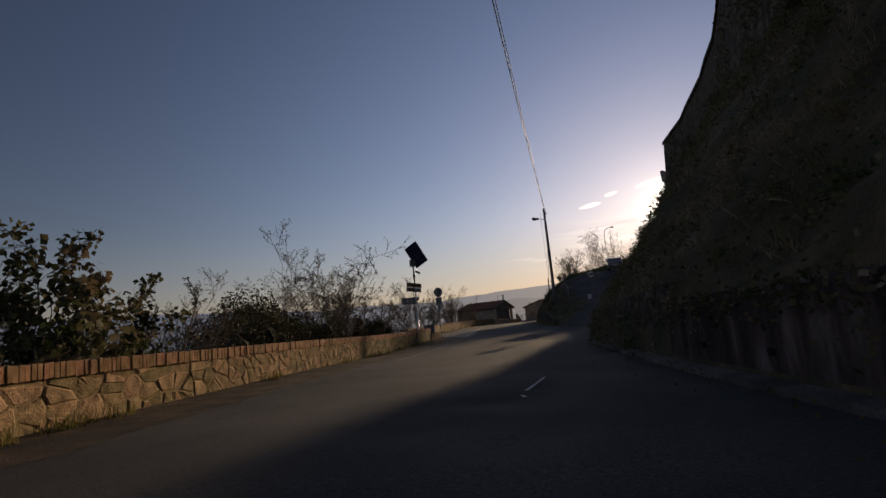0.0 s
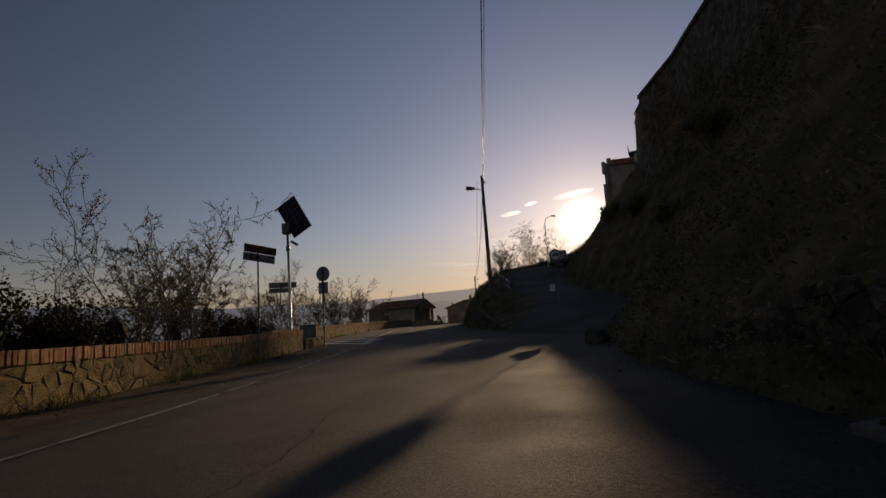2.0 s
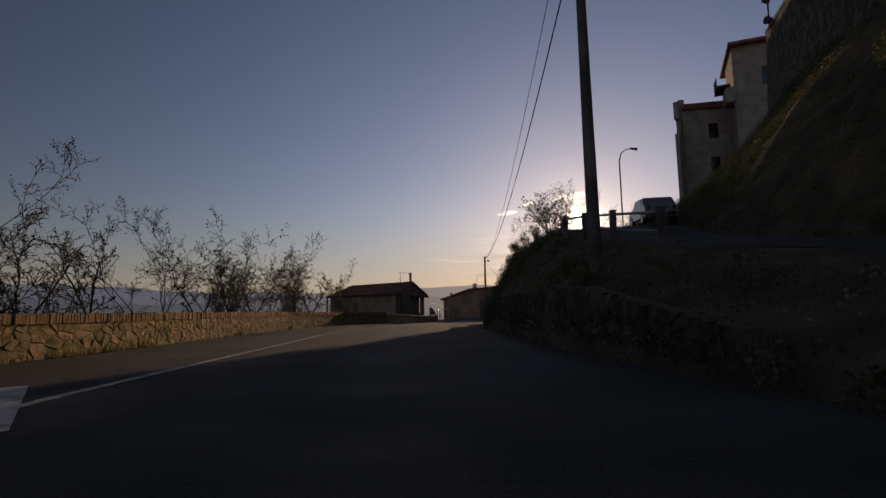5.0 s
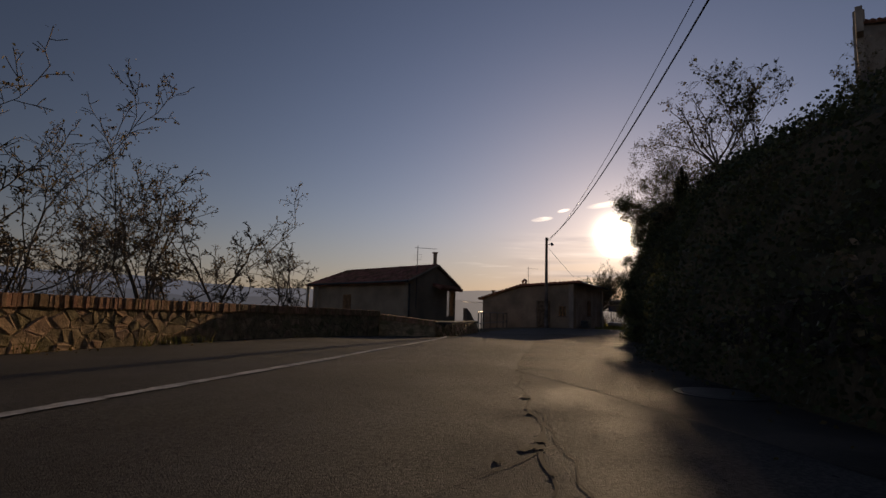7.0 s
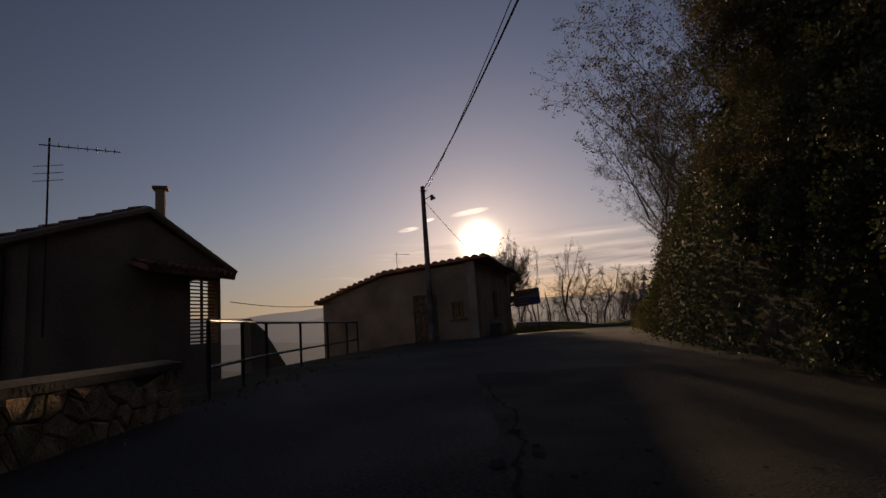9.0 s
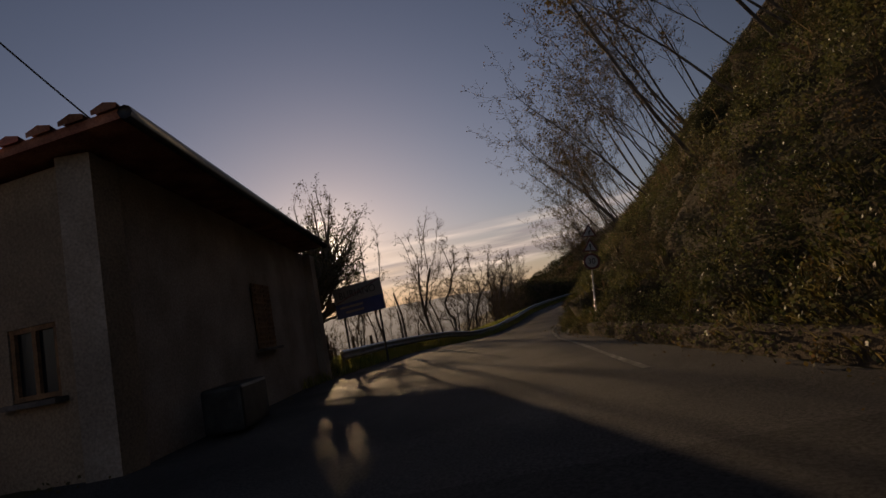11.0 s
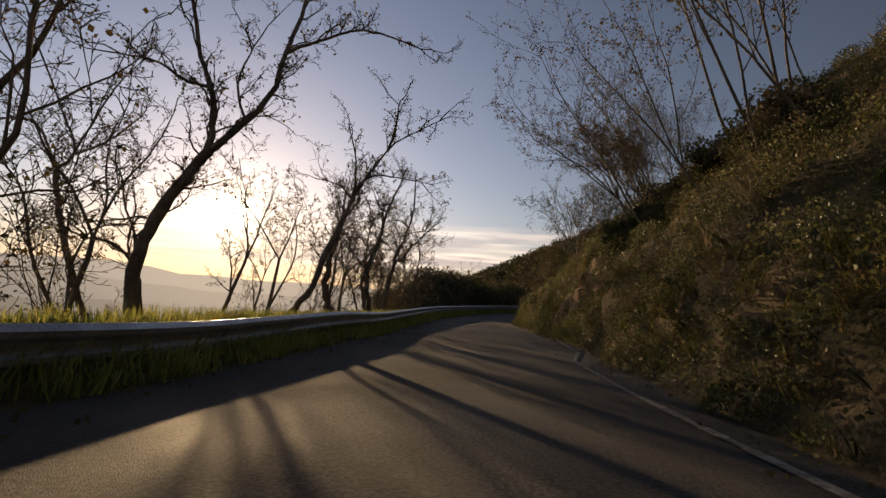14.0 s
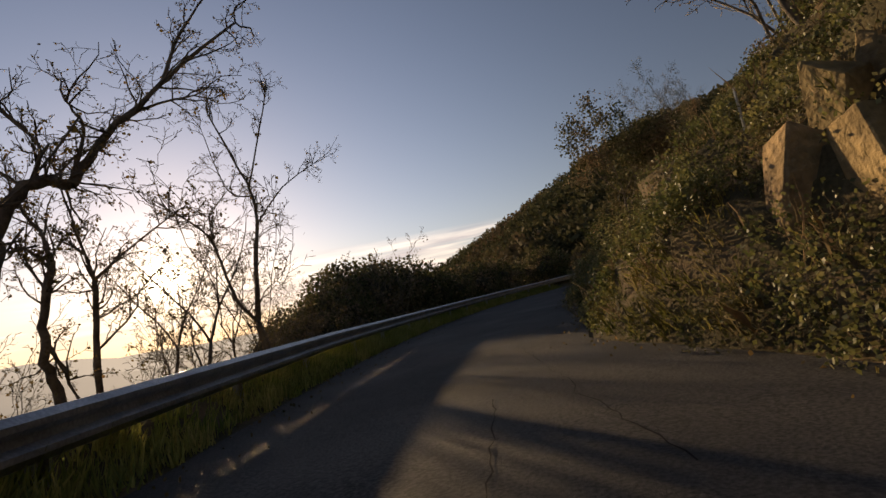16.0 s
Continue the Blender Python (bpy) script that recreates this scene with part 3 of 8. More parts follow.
# worn painted lines, broken where the paint is gone
def paint(name, u0, u1, lat_fn, width, gap, label, material=M_WHITE):
    rng = random.Random(int(u0 * 100))
    vs, fs = [], []
    u = u0
    while u < u1:
        if rng.random() > gap:
            a, b = u, u + 0.028
            w0 = width * (0.75 + 0.35 * rng.random())
            k = len(vs)
            vs += [sl(a, lat_fn(a) - w0 / 2, 0.03), sl(a, lat_fn(a) + w0 / 2, 0.03), sl(b, lat_fn(b) + w0 / 2, 0.03), sl(b, lat_fn(b) - w0 / 2, 0.03)]
            fs.append((k, k + 1, k + 2, k + 3))
        u += 0.028
    return tagged(new(name, mesh_of(name, vs, fs, material)), label, "road marking", kind="structure")


paint("road_marking_1", 2.3, 4.75, lambda u: -3.1, 0.08, 0.12, "worn white edge line on the asphalt", M_WORN)
paint("road_marking_2", 4.75, 9.25, lambda u: float(np.interp(u, (4.75, 5.6, 6.9, 7.15, 7.5, 7.85, 8.3, 8.55, 8.85, 9.05, 9.3), (-3.0, -3.3, -3.35, -3.2, -2.72, -2.35, -2.13, -2.15, -2.5, -2.9, -3.2))), 0.13, 0.0, "white edge line on the asphalt")
paint("road_marking_3", 11.55, 15.9, lambda u: float(np.interp(u, (11.5, 11.9, 12.05, 12.25, 12.75, 13.1, 13.35, 13.75, 14.0, 14.5, 14.8, 15, 15.5, 15.9), (1.65, 1.52, 1.43, 1.2, 1.03, 1.16, 1.44, 1.45, 1.66, 1.76, 1.9, 2.4, 2.7, 2.75))), 0.09, 0.0, "worn white edge line beside the bank", M_WORN)


def hatch():
    """Oblique white bars in the lay-by."""
    vs, fs = [], []
    for u0, lat0, u1 in ((5.2, -5.35, 4.8), (5.38, -5.05, 5.03), (5.53, -4.6, 5.22), (5.66, -4.3, 5.4)):
        a, b = sl(u0, lat0, 0.034), sl(u1, -2.8, 0.034)
        d = (b - a).normalized()
        side_ = Vector((d.y, -d.x, 0)) * 0.22
        n = len(vs)
        vs += [a - side_, a + side_, b + side_, b - side_]
        fs.append((n, n + 1, n + 2, n + 3))
    return tagged(new("road_marking_5", mesh_of("road_marking_5", vs, fs, M_WHITE)), "oblique white hatching in the lay-by", "road marking", kind="structure")


hatch()
vs = []
for (u, lat), (u2, lat2), w in (((1.04, 0.27), (1.24, 0.56), 0.025), ((0.96, 0.24), (0.99, 0.2), 0.02)):
    a, b = sl(u, lat, 0.032), sl(u2, lat2, 0.032)
    s_ = Vector((w, 0, 0))
    vs += [a - s_, a + s_, b + s_ * 0.6, b - s_ * 0.4]
tagged(new("road_marking_6", mesh_of("road_marking_6", vs, [(0, 1, 2, 3), (4, 5, 6, 7)], M_WHITE)), "remnant of a white painted mark on the road", "road marking", kind="structure")


def crack(seed, u0, u1, lat0, lat1, width):
    rng = random.Random(seed)
    vs, fs, lat = [], [], 0.0
    n = int((u1 - u0) / 0.012)
    for i in range(n):
        w = i / n
        lat = lat * 0.93 + rng.uniform(-0.035, 0.035)
        u = u0 + (u1 - u0) * w
        x = lat0(u) + lat if callable(lat0) else lat0 + (lat1 - lat0) * w + lat
        h = width * rng.uniform(0.3, 1.0)
        vs += [sl(u, x - h, 0.026), sl(u, x + h, 0.026)]
        if i:
            k = len(vs) - 4
            fs.append((k, k + 1, k + 3, k + 2))
    return tagged(new("road_crack", mesh_of("road_crack", vs, fs, M_CRACK)), "dark open crack running along the asphalt", "crack", "cracks in the road", kind="structure")


def seam(u):
    return float(np.interp(u, (7.2, 7.5, 7.8, 8.3, 8.54, 8.88, 9.28, 9.48, 9.9), (0.05, 0.08, 0.2, 0.47, 0.5, 0.28, 0.03, -0.06, -0.5)))


# the older, coarser surface right of the seam, with small pits
vs, fs = [], []
for i, u in enumerate(np.arange(7.05, 9.9, 0.03)):
    a, b = seam(u) + wob((u * 25, 7, 0), 1, 0.05), lerp_rows(RIGHT, u)[0] - 0.15
    a += (b - 0.05 - a) * max(0.0, 1 - (u - 7.05) / 0.7) ** 0.7
    vs += [sl(u, a, 0.0235), sl(u, (a + b) / 2, 0.026), sl(u, b, 0.02)]
    if i:
        k = len(vs) - 6
        fs += [(k, k + 1, k + 4, k + 3), (k + 1, k + 2, k + 5, k + 4)]
tagged(new("road_patch", mesh_of("road_patch", vs, fs, M_COARSE, True)), "coarse old asphalt beside the newer surface", "road", kind="structure")
rng = random.Random(5)
vs, fs = [], []
for k in range(300):
    u = rng.uniform(7.1, 9.5)
    wide = k < 70
    c = sl(u, seam(u) + (rng.gauss(0.06, 0.07) if wide else abs(rng.gauss(0.1, 0.6)) + 0.04), 0.031)
    n0 = len(vs)
    s0 = rng.uniform(0.015, 0.05) if wide else rng.uniform(0.006, 0.02)
    long = (sl(u + 0.05, seam(u + 0.05)) - sl(u, seam(u))).normalized() * rng.uniform(1.2, 2.8)
    over = Vector((long.y, -long.x, 0)).normalized()
    for j in range(9):
        t = j * 0.698
        r = s0 * rng.uniform(0.45, 1.25)
        vs.append(c + long * math.cos(t) * r + over * math.sin(t) * r)
    fs.append(tuple(range(n0, n0 + 9)))
tagged(new("road_pits", mesh_of("road_pits", vs, fs, M_CRACK)), "small dark pits in the old asphalt", "pits", kind="stuff")
for k, args in enumerate(((7.05, 8.4, seam, 0, 0.012), (8.4, 9.9, seam, 0, 0.02), (7.42, 7.47, -1.0, 0.05, 0.008), (7.2, 7.5, 0.3, 0.2, 0.008), (7.55, 7.7, 1.2, 1.5, 0.012), (4.1, 4.8, 0.9, 2.9, 0.012), (7.2, 7.4, -0.8, 0.5, 0.007),
                          (11.9, 12.5, -2.6, -1.2, 0.01), (12.6, 13.2, -0.6, -0.4, 0.008), (15.6, 16.4, -0.3, 0.2, 0.006), (2.0, 3.6, -1.2, -0.4, 0.007), (16.2, 16.9, 0.8, 0.6, 0.006))):
    crack(k + 3, *args)


# far land: ridges behind ridges, the further ones with more haze painted as glow
def ridge(name, radius, az0, az1, low, tops, seed, material, label):
    vs, fs = [], []
    n = 160
    for i in range(n + 1):
        a = radians(az0 + (az1 - az0) * i / n)
        el = float(np.interp(az0 + (az1 - az0) * i / n, [t[0] for t in tops], [t[1] for t in tops]))
        el += 0.3 * noise.noise(Vector((i * 0.31, seed, 9))) + 0.35 * noise.noise(Vector((i * 0.13, seed, 0))) + 0.12 * noise.noise(Vector((i * 0.6, seed, 4)))
        for r, e in ((radius * 0.6, low), (radius * 0.8, low + (el - low) * 0.55), (radius, el), (radius * 1.15, low)):
            vs.append((20 + r * math.sin(a), 70 + r * math.cos(a), 1 + radius * math.tan(radians(e)) * r / radius))
        if i:
            k = len(vs) - 8
            fs += [(k + j, k + j + 1, k + j + 5, k + j + 4) for j in range(3)]
    return tagged(new(name, mesh_of(name, vs, fs, material, True)), label, "hills", kind="structure")


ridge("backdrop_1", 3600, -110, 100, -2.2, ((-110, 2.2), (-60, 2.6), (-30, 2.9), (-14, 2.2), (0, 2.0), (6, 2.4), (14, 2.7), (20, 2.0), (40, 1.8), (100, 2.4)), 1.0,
      hazy("far_ridge_haze", (0.05, 0.06, 0.07), (0.088, 0.097, 0.125), 0.85, (0.33, 0.29, 0.255)), "far mountains with pale blue haze painted as glow")
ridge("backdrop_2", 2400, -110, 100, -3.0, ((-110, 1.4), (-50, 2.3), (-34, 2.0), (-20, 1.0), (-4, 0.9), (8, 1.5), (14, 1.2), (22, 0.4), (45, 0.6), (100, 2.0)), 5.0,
      hazy("middle_ridge_haze", (0.045, 0.055, 0.05), (0.066, 0.071, 0.088), 0.8, (0.28, 0.247, 0.22)), "hills with blue grey haze painted as glow")
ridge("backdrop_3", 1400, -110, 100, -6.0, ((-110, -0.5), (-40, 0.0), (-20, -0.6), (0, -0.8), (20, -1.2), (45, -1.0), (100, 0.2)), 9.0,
      hazy("near_ridge_haze", (0.04, 0.05, 0.035), (0.05, 0.052, 0.06), 0.7, (0.23, 0.205, 0.185)), "dark wooded foothills with thin haze painted as glow")
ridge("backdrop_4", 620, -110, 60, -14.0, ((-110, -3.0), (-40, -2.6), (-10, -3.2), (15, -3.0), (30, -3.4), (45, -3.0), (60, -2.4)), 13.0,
      hazy("valley_woods_mist", (0.04, 0.045, 0.03), (0.045, 0.044, 0.048), 0.6, (0.17, 0.154, 0.14)), "valley woods below the road with mist painted as glow")


# ---- small builders ----
def rot_from(x_axis, z_axis=(0, 0, 1)):
    """A frame whose x lies along x_axis and whose z leans to z_axis."""
    x = Vector(x_axis).normalized()
    z = Vector(z_axis)
    z = (z - x * z.dot(x)).normalized()
    y = z.cross(x)
    return Matrix((x, y, z)).transposed().to_4x4()


def tube_part(name, pts, r, material, parent=None, label="", sides=8, taper=None):
    """One bent tube through the points."""
    pts = [Vector(p) for p in pts]
    n = len(pts)
    vs, fs = [], []
    for i, p in enumerate(pts):
        d = (pts[min(i + 1, n - 1)] - pts[max(i - 1, 0)]).normalized()
        ref = Vector((0, 0, 1)) if abs(d.z) < 0.9 else Vector((0, 1, 0))
        a = d.cross(ref).normalized()
        b = d.cross(a)
        rr = r if taper is None else r + (taper - r) * i / (n - 1)
        vs += [p + (a * math.cos(2 * math.pi * k / sides) + b * math.sin(2 * math.pi * k / sides)) * rr for k in range(sides)]
        if i:
            k0 = (i - 1) * sides
            fs += [(k0 + k, k0 + (k + 1) % sides, k0 + sides + (k + 1) % sides, k0 + sides + k) for k in range(sides)]
    fs += [tuple(range(sides)), tuple(range(len(vs) - 1, len(vs) - sides - 1, -1))]
    ob = new(name, mesh_of(name, vs, fs, material, sides > 6))
    if parent is not None:
        ob.parent = parent
    if label:
        tagged(ob, label)
    return ob


def box_part(name, size, m, material, parent=None, label="", bevel=0.0):
    bm = bmesh.new()
    add_box(bm, size, m, bevel)
    return part(name, bm, material, parent, label)


def disc_part(name, radius, thick, m, material, parent=None, label="", sides=40, inner=0.0):
    """A disc, or a ring where inner is given; its face looks along -y of m."""
    bm = bmesh.new()
    ring = [(math.cos(2 * math.pi * k / sides), math.sin(2 * math.pi * k / sides)) for k in range(sides)]
    rows = []
    for r, y in ((radius, -thick / 2), (radius, thick / 2), (inner, thick / 2), (inner, -thick / 2)):
        rows.append([bm.verts.new((c * r, y, s * r)) for c, s in ring] if r > 0 else None)
    for a, b in ((0, 1), (1, 2), (2, 3), (3, 0)):
        if rows[a] and rows[b]:
            for k in range(sides):
                bm.faces.new((rows[a][k], rows[a][(k + 1) % sides], rows[b][(k + 1) % sides], rows[b][k]))
    if not inner:
        bm.faces.new(rows[0])
        bm.faces.new(rows[1][::-1])
    bmesh.ops.recalc_face_normals(bm, faces=bm.faces)
    bmesh.ops.transform(bm, matrix=m, verts=bm.verts)
    return part(name, bm, material, parent, label)


def poly_part(name, pts, thick, m, material, parent=None, label=""):
    """A flat plate with that outline (x, z), its face towards -y of m."""
    bm = bmesh.new()
    a = [bm.verts.new((x, -thick / 2, z)) for x, z in pts]
    b = [bm.verts.new((x, thick / 2, z)) for x, z in pts]
    bm.faces.new(a)
    bm.faces.new(b[::-1])
    n = len(pts)
    for k in range(n):
        bm.faces.new((a[k], b[k], b[(k + 1) % n], a[(k + 1) % n]))
    bmesh.ops.recalc_face_normals(bm, faces=bm.faces)
    bmesh.ops.transform(bm, matrix=m, verts=bm.verts)
    return part(name, bm, material, parent, label)


def text_part(name, words, size, m, material, parent, label=""):
    """Words standing upright on the face towards -y of m, centred."""
    cu = bpy.data.curves.new(name, "FONT")
    cu.body, cu.size, cu.align_x, cu.align_y, cu.extrude = words, size, "CENTER", "CENTER", 0.0015
    tmp = bpy.data.objects.new(name, cu)
    me = bpy.data.meshes.new_from_object(tmp)
    bpy.data.objects.remove(tmp)
    me.transform(m @ Matrix.Rotation(radians(90), 4, "X"))
    me.materials.clear()
    me.materials.append(material)
    ob = new(name, me)
    ob.parent = parent
    if label:
        tagged(ob, label)
    return ob


def T(x, y, z):
    return Matrix.Translation((x, y, z))


# ---- first stretch: signs, solar mast, lamp ----
def round_back_sign(at, turn):
    o = thing("road_sign", T(*at) @ Matrix.Rotation(radians(turn), 4, "Z"), "grey back of a round road sign over a square plate", "road sign")
    tube_part("post", [(0, 0, -0.2), (0, 0, 3.3)], 0.03, M_GREYMETAL, o)
    disc_part("disc", 0.32, 0.02, T(0, 0.05, 3.05), M_GREYMETAL, o, "grey back of a round sign")
    box_part("stiffener", (0.42, 0.02, 0.04), T(0, 0.03, 3.05), M_DARK, o)
    box_part("plate", (0.46, 0.02, 0.5), T(0, 0.05, 2.45), M_GREYMETAL, o, "grey back of a square plate", 0.004)
    box_part("lower_plate", (0.13, 0.02, 0.34), T(0.0, 0.05, 2.0), M_GREYMETAL, o)
    return o


round_back_sign((-0.55, 34.7, 0.52), -27)


def direction_sign():
    m = T(-1.72, 27.05, 0.52)
    o = thing("direction_sign", m, "two direction boards with arrows on a thin post", "road sign")
    tube_part("post", [(0, 0, -0.2), (0.02, 0.0, 3.05)], 0.022, M_GREYMETAL, o)
    face = T(-0.1, -0.02, 0) @ rot_from((0.66, 0.75, -0.08))
    for k, (z, w, shift) in enumerate(((3.16, 1.08, 0.0), (2.92, 1.06, -0.03))):
        b = box_part("board", (w, 0.025, 0.225), face @ T(shift, 0, z), M_SIGNWHITE if k else M_SIGNBROWN, o, "cream board" if k else "brown board", 0.004)
        f = face @ T(shift, -0.016, z)
        if k == 0:
            poly_part("arrow", [(-0.52, 0), (-0.44, 0.06), (-0.44, 0.02), (-0.32, 0.02), (-0.32, -0.02), (-0.44, -0.02), (-0.44, -0.06)], 0.004, f, M_SIGNBLACK, b, "black arrow to the left")
            for j in range(3):
                box_part("bar", (0.16, 0.004, 0.03), f @ T(-0.1 + 0.2 * j, 0, 0.0), M_SIGNBLACK, b)
        else:
            poly_part("arrow", [(-0.44, 0.085), (-0.37, 0.01), (-0.42, 0.01), (-0.42, -0.085), (-0.46, -0.085), (-0.46, 0.01), (-0.51, 0.01)], 0.004, f, M_SIGNBLACK, b, "black arrow ahead")
            for x in (-0.27, -0.09):
                box_part("symbol", (0.14, 0.004, 0.16), f @ T(x, 0, 0), M_SIGNBROWN, b, "small brown symbol panel")
            box_part("bar", (0.22, 0.004, 0.045), f @ T(0.38, 0, 0.055), M_SIGNBLACK, b)
            text_part("lettering", "dei Barbari", 0.1, f @ T(0.26, -0.002, -0.045), M_SIGNBLACK, b, "black words on the board")
    return o


direction_sign()


def plate_sign():
    o = thing("road_sign", T(-2.7, 37.3, 0.7), "two long sign plates seen from behind on a steel post", "road sign")
    tube_part("post", [(0, 0, -1.2), (0, 0, 2.75)], 0.025, M_STEEL, o)
    face = rot_from((0.98, 0.16, 0))
    box_part("plate", (1.25, 0.02, 0.26), face @ T(0.12, 0.04, 2.68), M_GREYMETAL, o, "", 0.004)
    box_part("plate", (1.0, 0.02, 0.22), face @ T(0.0, 0.04, 2.43), M_GREYMETAL, o, "", 0.004)
    return o


plate_sign()


def solar_mast():
    o = thing("solar_mast", T(-2.1, 36.0, 0.85), "galvanised mast with a tilted solar panel and battery box", "solar mast")
    tube_part("mast", [(0, 0, -0.3), (0, 0, 2.6), (-0.03, 0.05, 5.2)], 0.062, M_STEEL, o, "", 12, 0.05)
    box_part("base_plate", (0.34, 0.34, 0.03), T(0, 0, 0.02), M_STEEL, o)
    c = Vector((-1.87, 36.5, 6.45)) - Vector((-2.1, 36.0, 0.85))
    lng, sht = Vector((0.74, 0.02, -1.42)), Vector((-1.3, 0.95, -0.35))
    f = T(*c) @ rot_from(lng, sht.cross(lng))
    panel = box_part("solar_panel", (1.62, 1.2, 0.04), f, M_GREYMETAL, o, "solar panel seen from its back", 0.005)
    for k in range(6):
        for j in range(4):
            box_part("cell", (0.25, 0.27, 0.004), f @ T(-0.66 + 0.264 * k, -0.43 + 0.287 * j, 0.022), M_SOLAR, panel)
    for s_ in (-0.45, 0.45):
        box_part("bracket", (1.3, 0.05, 0.05), f @ T(0, s_ * 0.5, -0.05), M_STEEL, o)
    box_part("battery_box", (0.34, 0.42, 0.46), T(-0.08, 0.12, 4.98), M_DARK, o, "dark battery box under the panel", 0.02)
    tube_part("arm", [(0, 0, 4.3), (0.2, -0.08, 4.42)], 0.02, M_STEEL, o)
    head = tube_part("lamp_head", [(0.16, -0.06, 4.36), (0.4, -0.16, 4.2)], 0.055, M_GREYMETAL, o, "small grey lamp head", 10, 0.07)
    tube_part("lens", [(0.4, -0.16, 4.2), (0.42, -0.17, 4.19)], 0.06, M_SIGNWHITE, head)
    box_part("control_box", (0.16, 0.12, 0.22), T(0.0, -0.1, 4.05), M_GREYMETAL, o, "", 0.01)
    return o


solar_mast()


def cabinet(at, turn):
    o = thing("utility_cabinet", T(*at) @ Matrix.Rotation(radians(turn), 4, "Z"), "pale concrete utility cabinet standing on the low wall platform", "cabinet")
    body = box_part("body", (0.72, 0.5, 0.56), T(0, 0, 0.28), M_CONCRETE, o, "", 0.015)
    box_part("lid", (0.78, 0.56, 0.05), T(0, 0, 0.585), M_CONCRETE, o, "", 0.01)
    box_part("door", (0.56, 0.02, 0.42), T(0, -0.255, 0.28), M_GREYMETAL, body, "grey door", 0.004)
    return o


cabinet((-1.35, 36.45, 0.85), -8)
# the paved platform behind the first wall's end, on which mast and cabinet stand
bm = bmesh.new()
add_box(bm, (3.0, 2.2, 1.4), T(-2.35, 36.2, 0.15) @ Matrix.Rotation(radians(-8), 4, "Z"), 0.02)
tagged(part("platform", bm, M_CONCRETE), "low concrete platform behind the end of the wall", "platform", kind="structure")


def street_lamp():
    o = thing("street_lamp", T(9.55, 46.2, 0.4), "tall tapering concrete lamp pole with one luminaire and cables", "street lamp")
    tube_part("pole", [(0.05, 0, -0.4), (0.02, 0, 5.0), (-0.03, -0.05, 10.4)], 0.17, M_CONCRETE, o, "", 12, 0.095)
    tube_part("arm", [(-0.03, 0, 9.42), (-0.75, -0.1, 9.5)], 0.03, M_STEEL, o)
    head = tube_part("luminaire", [(-0.62, -0.08, 9.5), (-1.18, -0.16, 9.53)], 0.1, M_GREYMETAL, o, "flat grey luminaire", 10, 0.13)
    box_part("lens", (0.4, 0.16, 0.02), T(-0.92, -0.12, 9.4), M_SIGNWHITE, head)
    for z in (10.1, 9.85):
        box_part("insulator", (0.1, 0.22, 0.07), T(0.06, 0.02, z), M_DARK, o)
    box_part("bracket", (0.3, 0.06, 0.06), T(0.1, 0, 9.95), M_STEEL, o)
    return o


street_lamp()


def hill_sign():
    """No lorries over no stopping, at the side road."""
    o = thing("road_sign", T(9.45, 33.5, 0.75), "round prohibition sign above a no-stopping sign", "road sign")
    tube_part("post", [(-0.1, 0, -0.6), (0.0, 0, 1.6), (-0.05, 0.0, 3.1)], 0.024, M_GREYMETAL, o)
    f = rot_from((0.93, -0.36, 0)) @ T(0, -0.05, 3.0)
    d = disc_part("disc", 0.25, 0.02, f, M_SIGNRED, o, "red rim of the sign")
    disc_part("face", 0.19, 0.006, f @ T(0, -0.012, 0), M_SIGNWHITE, d, "white face")
    lorry = poly_part("lorry", [(-0.15, -0.05), (-0.15, 0.0), (-0.09, 0.04), (-0.05, 0.04), (-0.05, 0.08), (0.15, 0.08), (0.15, -0.05)], 0.004, f @ T(0, -0.018, 0), M_SIGNBLACK, d, "black lorry symbol")
    for x in (-0.09, 0.09):
        disc_part("wheel", 0.032, 0.004, f @ T(x, -0.018, -0.06), M_SIGNBLACK, d, "", 16)
    g = rot_from((0.93, -0.36, 0)) @ T(-0.05, -0.05, 1.62)
    e = disc_part("disc", 0.23, 0.02, g, M_SIGNRED, o, "red rim of the sign")
    disc_part("face", 0.18, 0.006, g @ T(0, -0.012, 0), M_SIGNBLUE, e, "blue face")
    for a in (45, -45):
        box_part("bar", (0.36, 0.004, 0.045), g @ T(0, -0.018, 0) @ Matrix.Rotation(radians(a), 4, "Y"), M_SIGNRED, e, "red diagonal bar")
    box_part("plate", (0.22, 0.01, 0.3), g @ T(-0.2, -0.024, -0.02), M_SIGNWHITE, o, "small white plate")
    return o


hill_sign()


def cable(name, pts, sag, r, label):
    """A hanging cable through those places."""
    a, b = Vector(pts[0]), Vector(pts[1])
    line = [a.lerp(b, k / 18) - Vector((0, 0, sag * 4 * (k / 18) * (1 - k / 18))) for k in range(19)]
    return tagged(tube_part(name, line, r, M_WIRE, None, "", 5), label, "cable", "overhead cables")


LT = Vector((9.6, 46.15, 10.6))
cable("overhead_cable", [(-4.2, -14.0, 11.2), LT], 0.9, 0.02, "black overhead cable sagging between poles over the road")
cable("overhead_cable", [(-4.1, -14.0, 11.15), LT + Vector((0.06, 0, -0.08))], 0.93, 0.012, "thin black overhead wire between poles over the road")
PT = Vector((18.2, 91.5, 6.9))
cable("overhead_cable", [LT, PT], 1.75, 0.022, "black overhead cable sagging between poles over the road")
cable("overhead_cable", [LT + Vector((-0.45, 0, -0.2)), PT + Vector((0.1, 0, -0.12))], 1.45, 0.011, "thin black overhead wire between poles over the road")
cable("overhead_cable", [PT + Vector((0, 0, -0.4)), (20.6, 92.2, 4.2)], 0.05, 0.012, "thin service wire from the pole to the house")
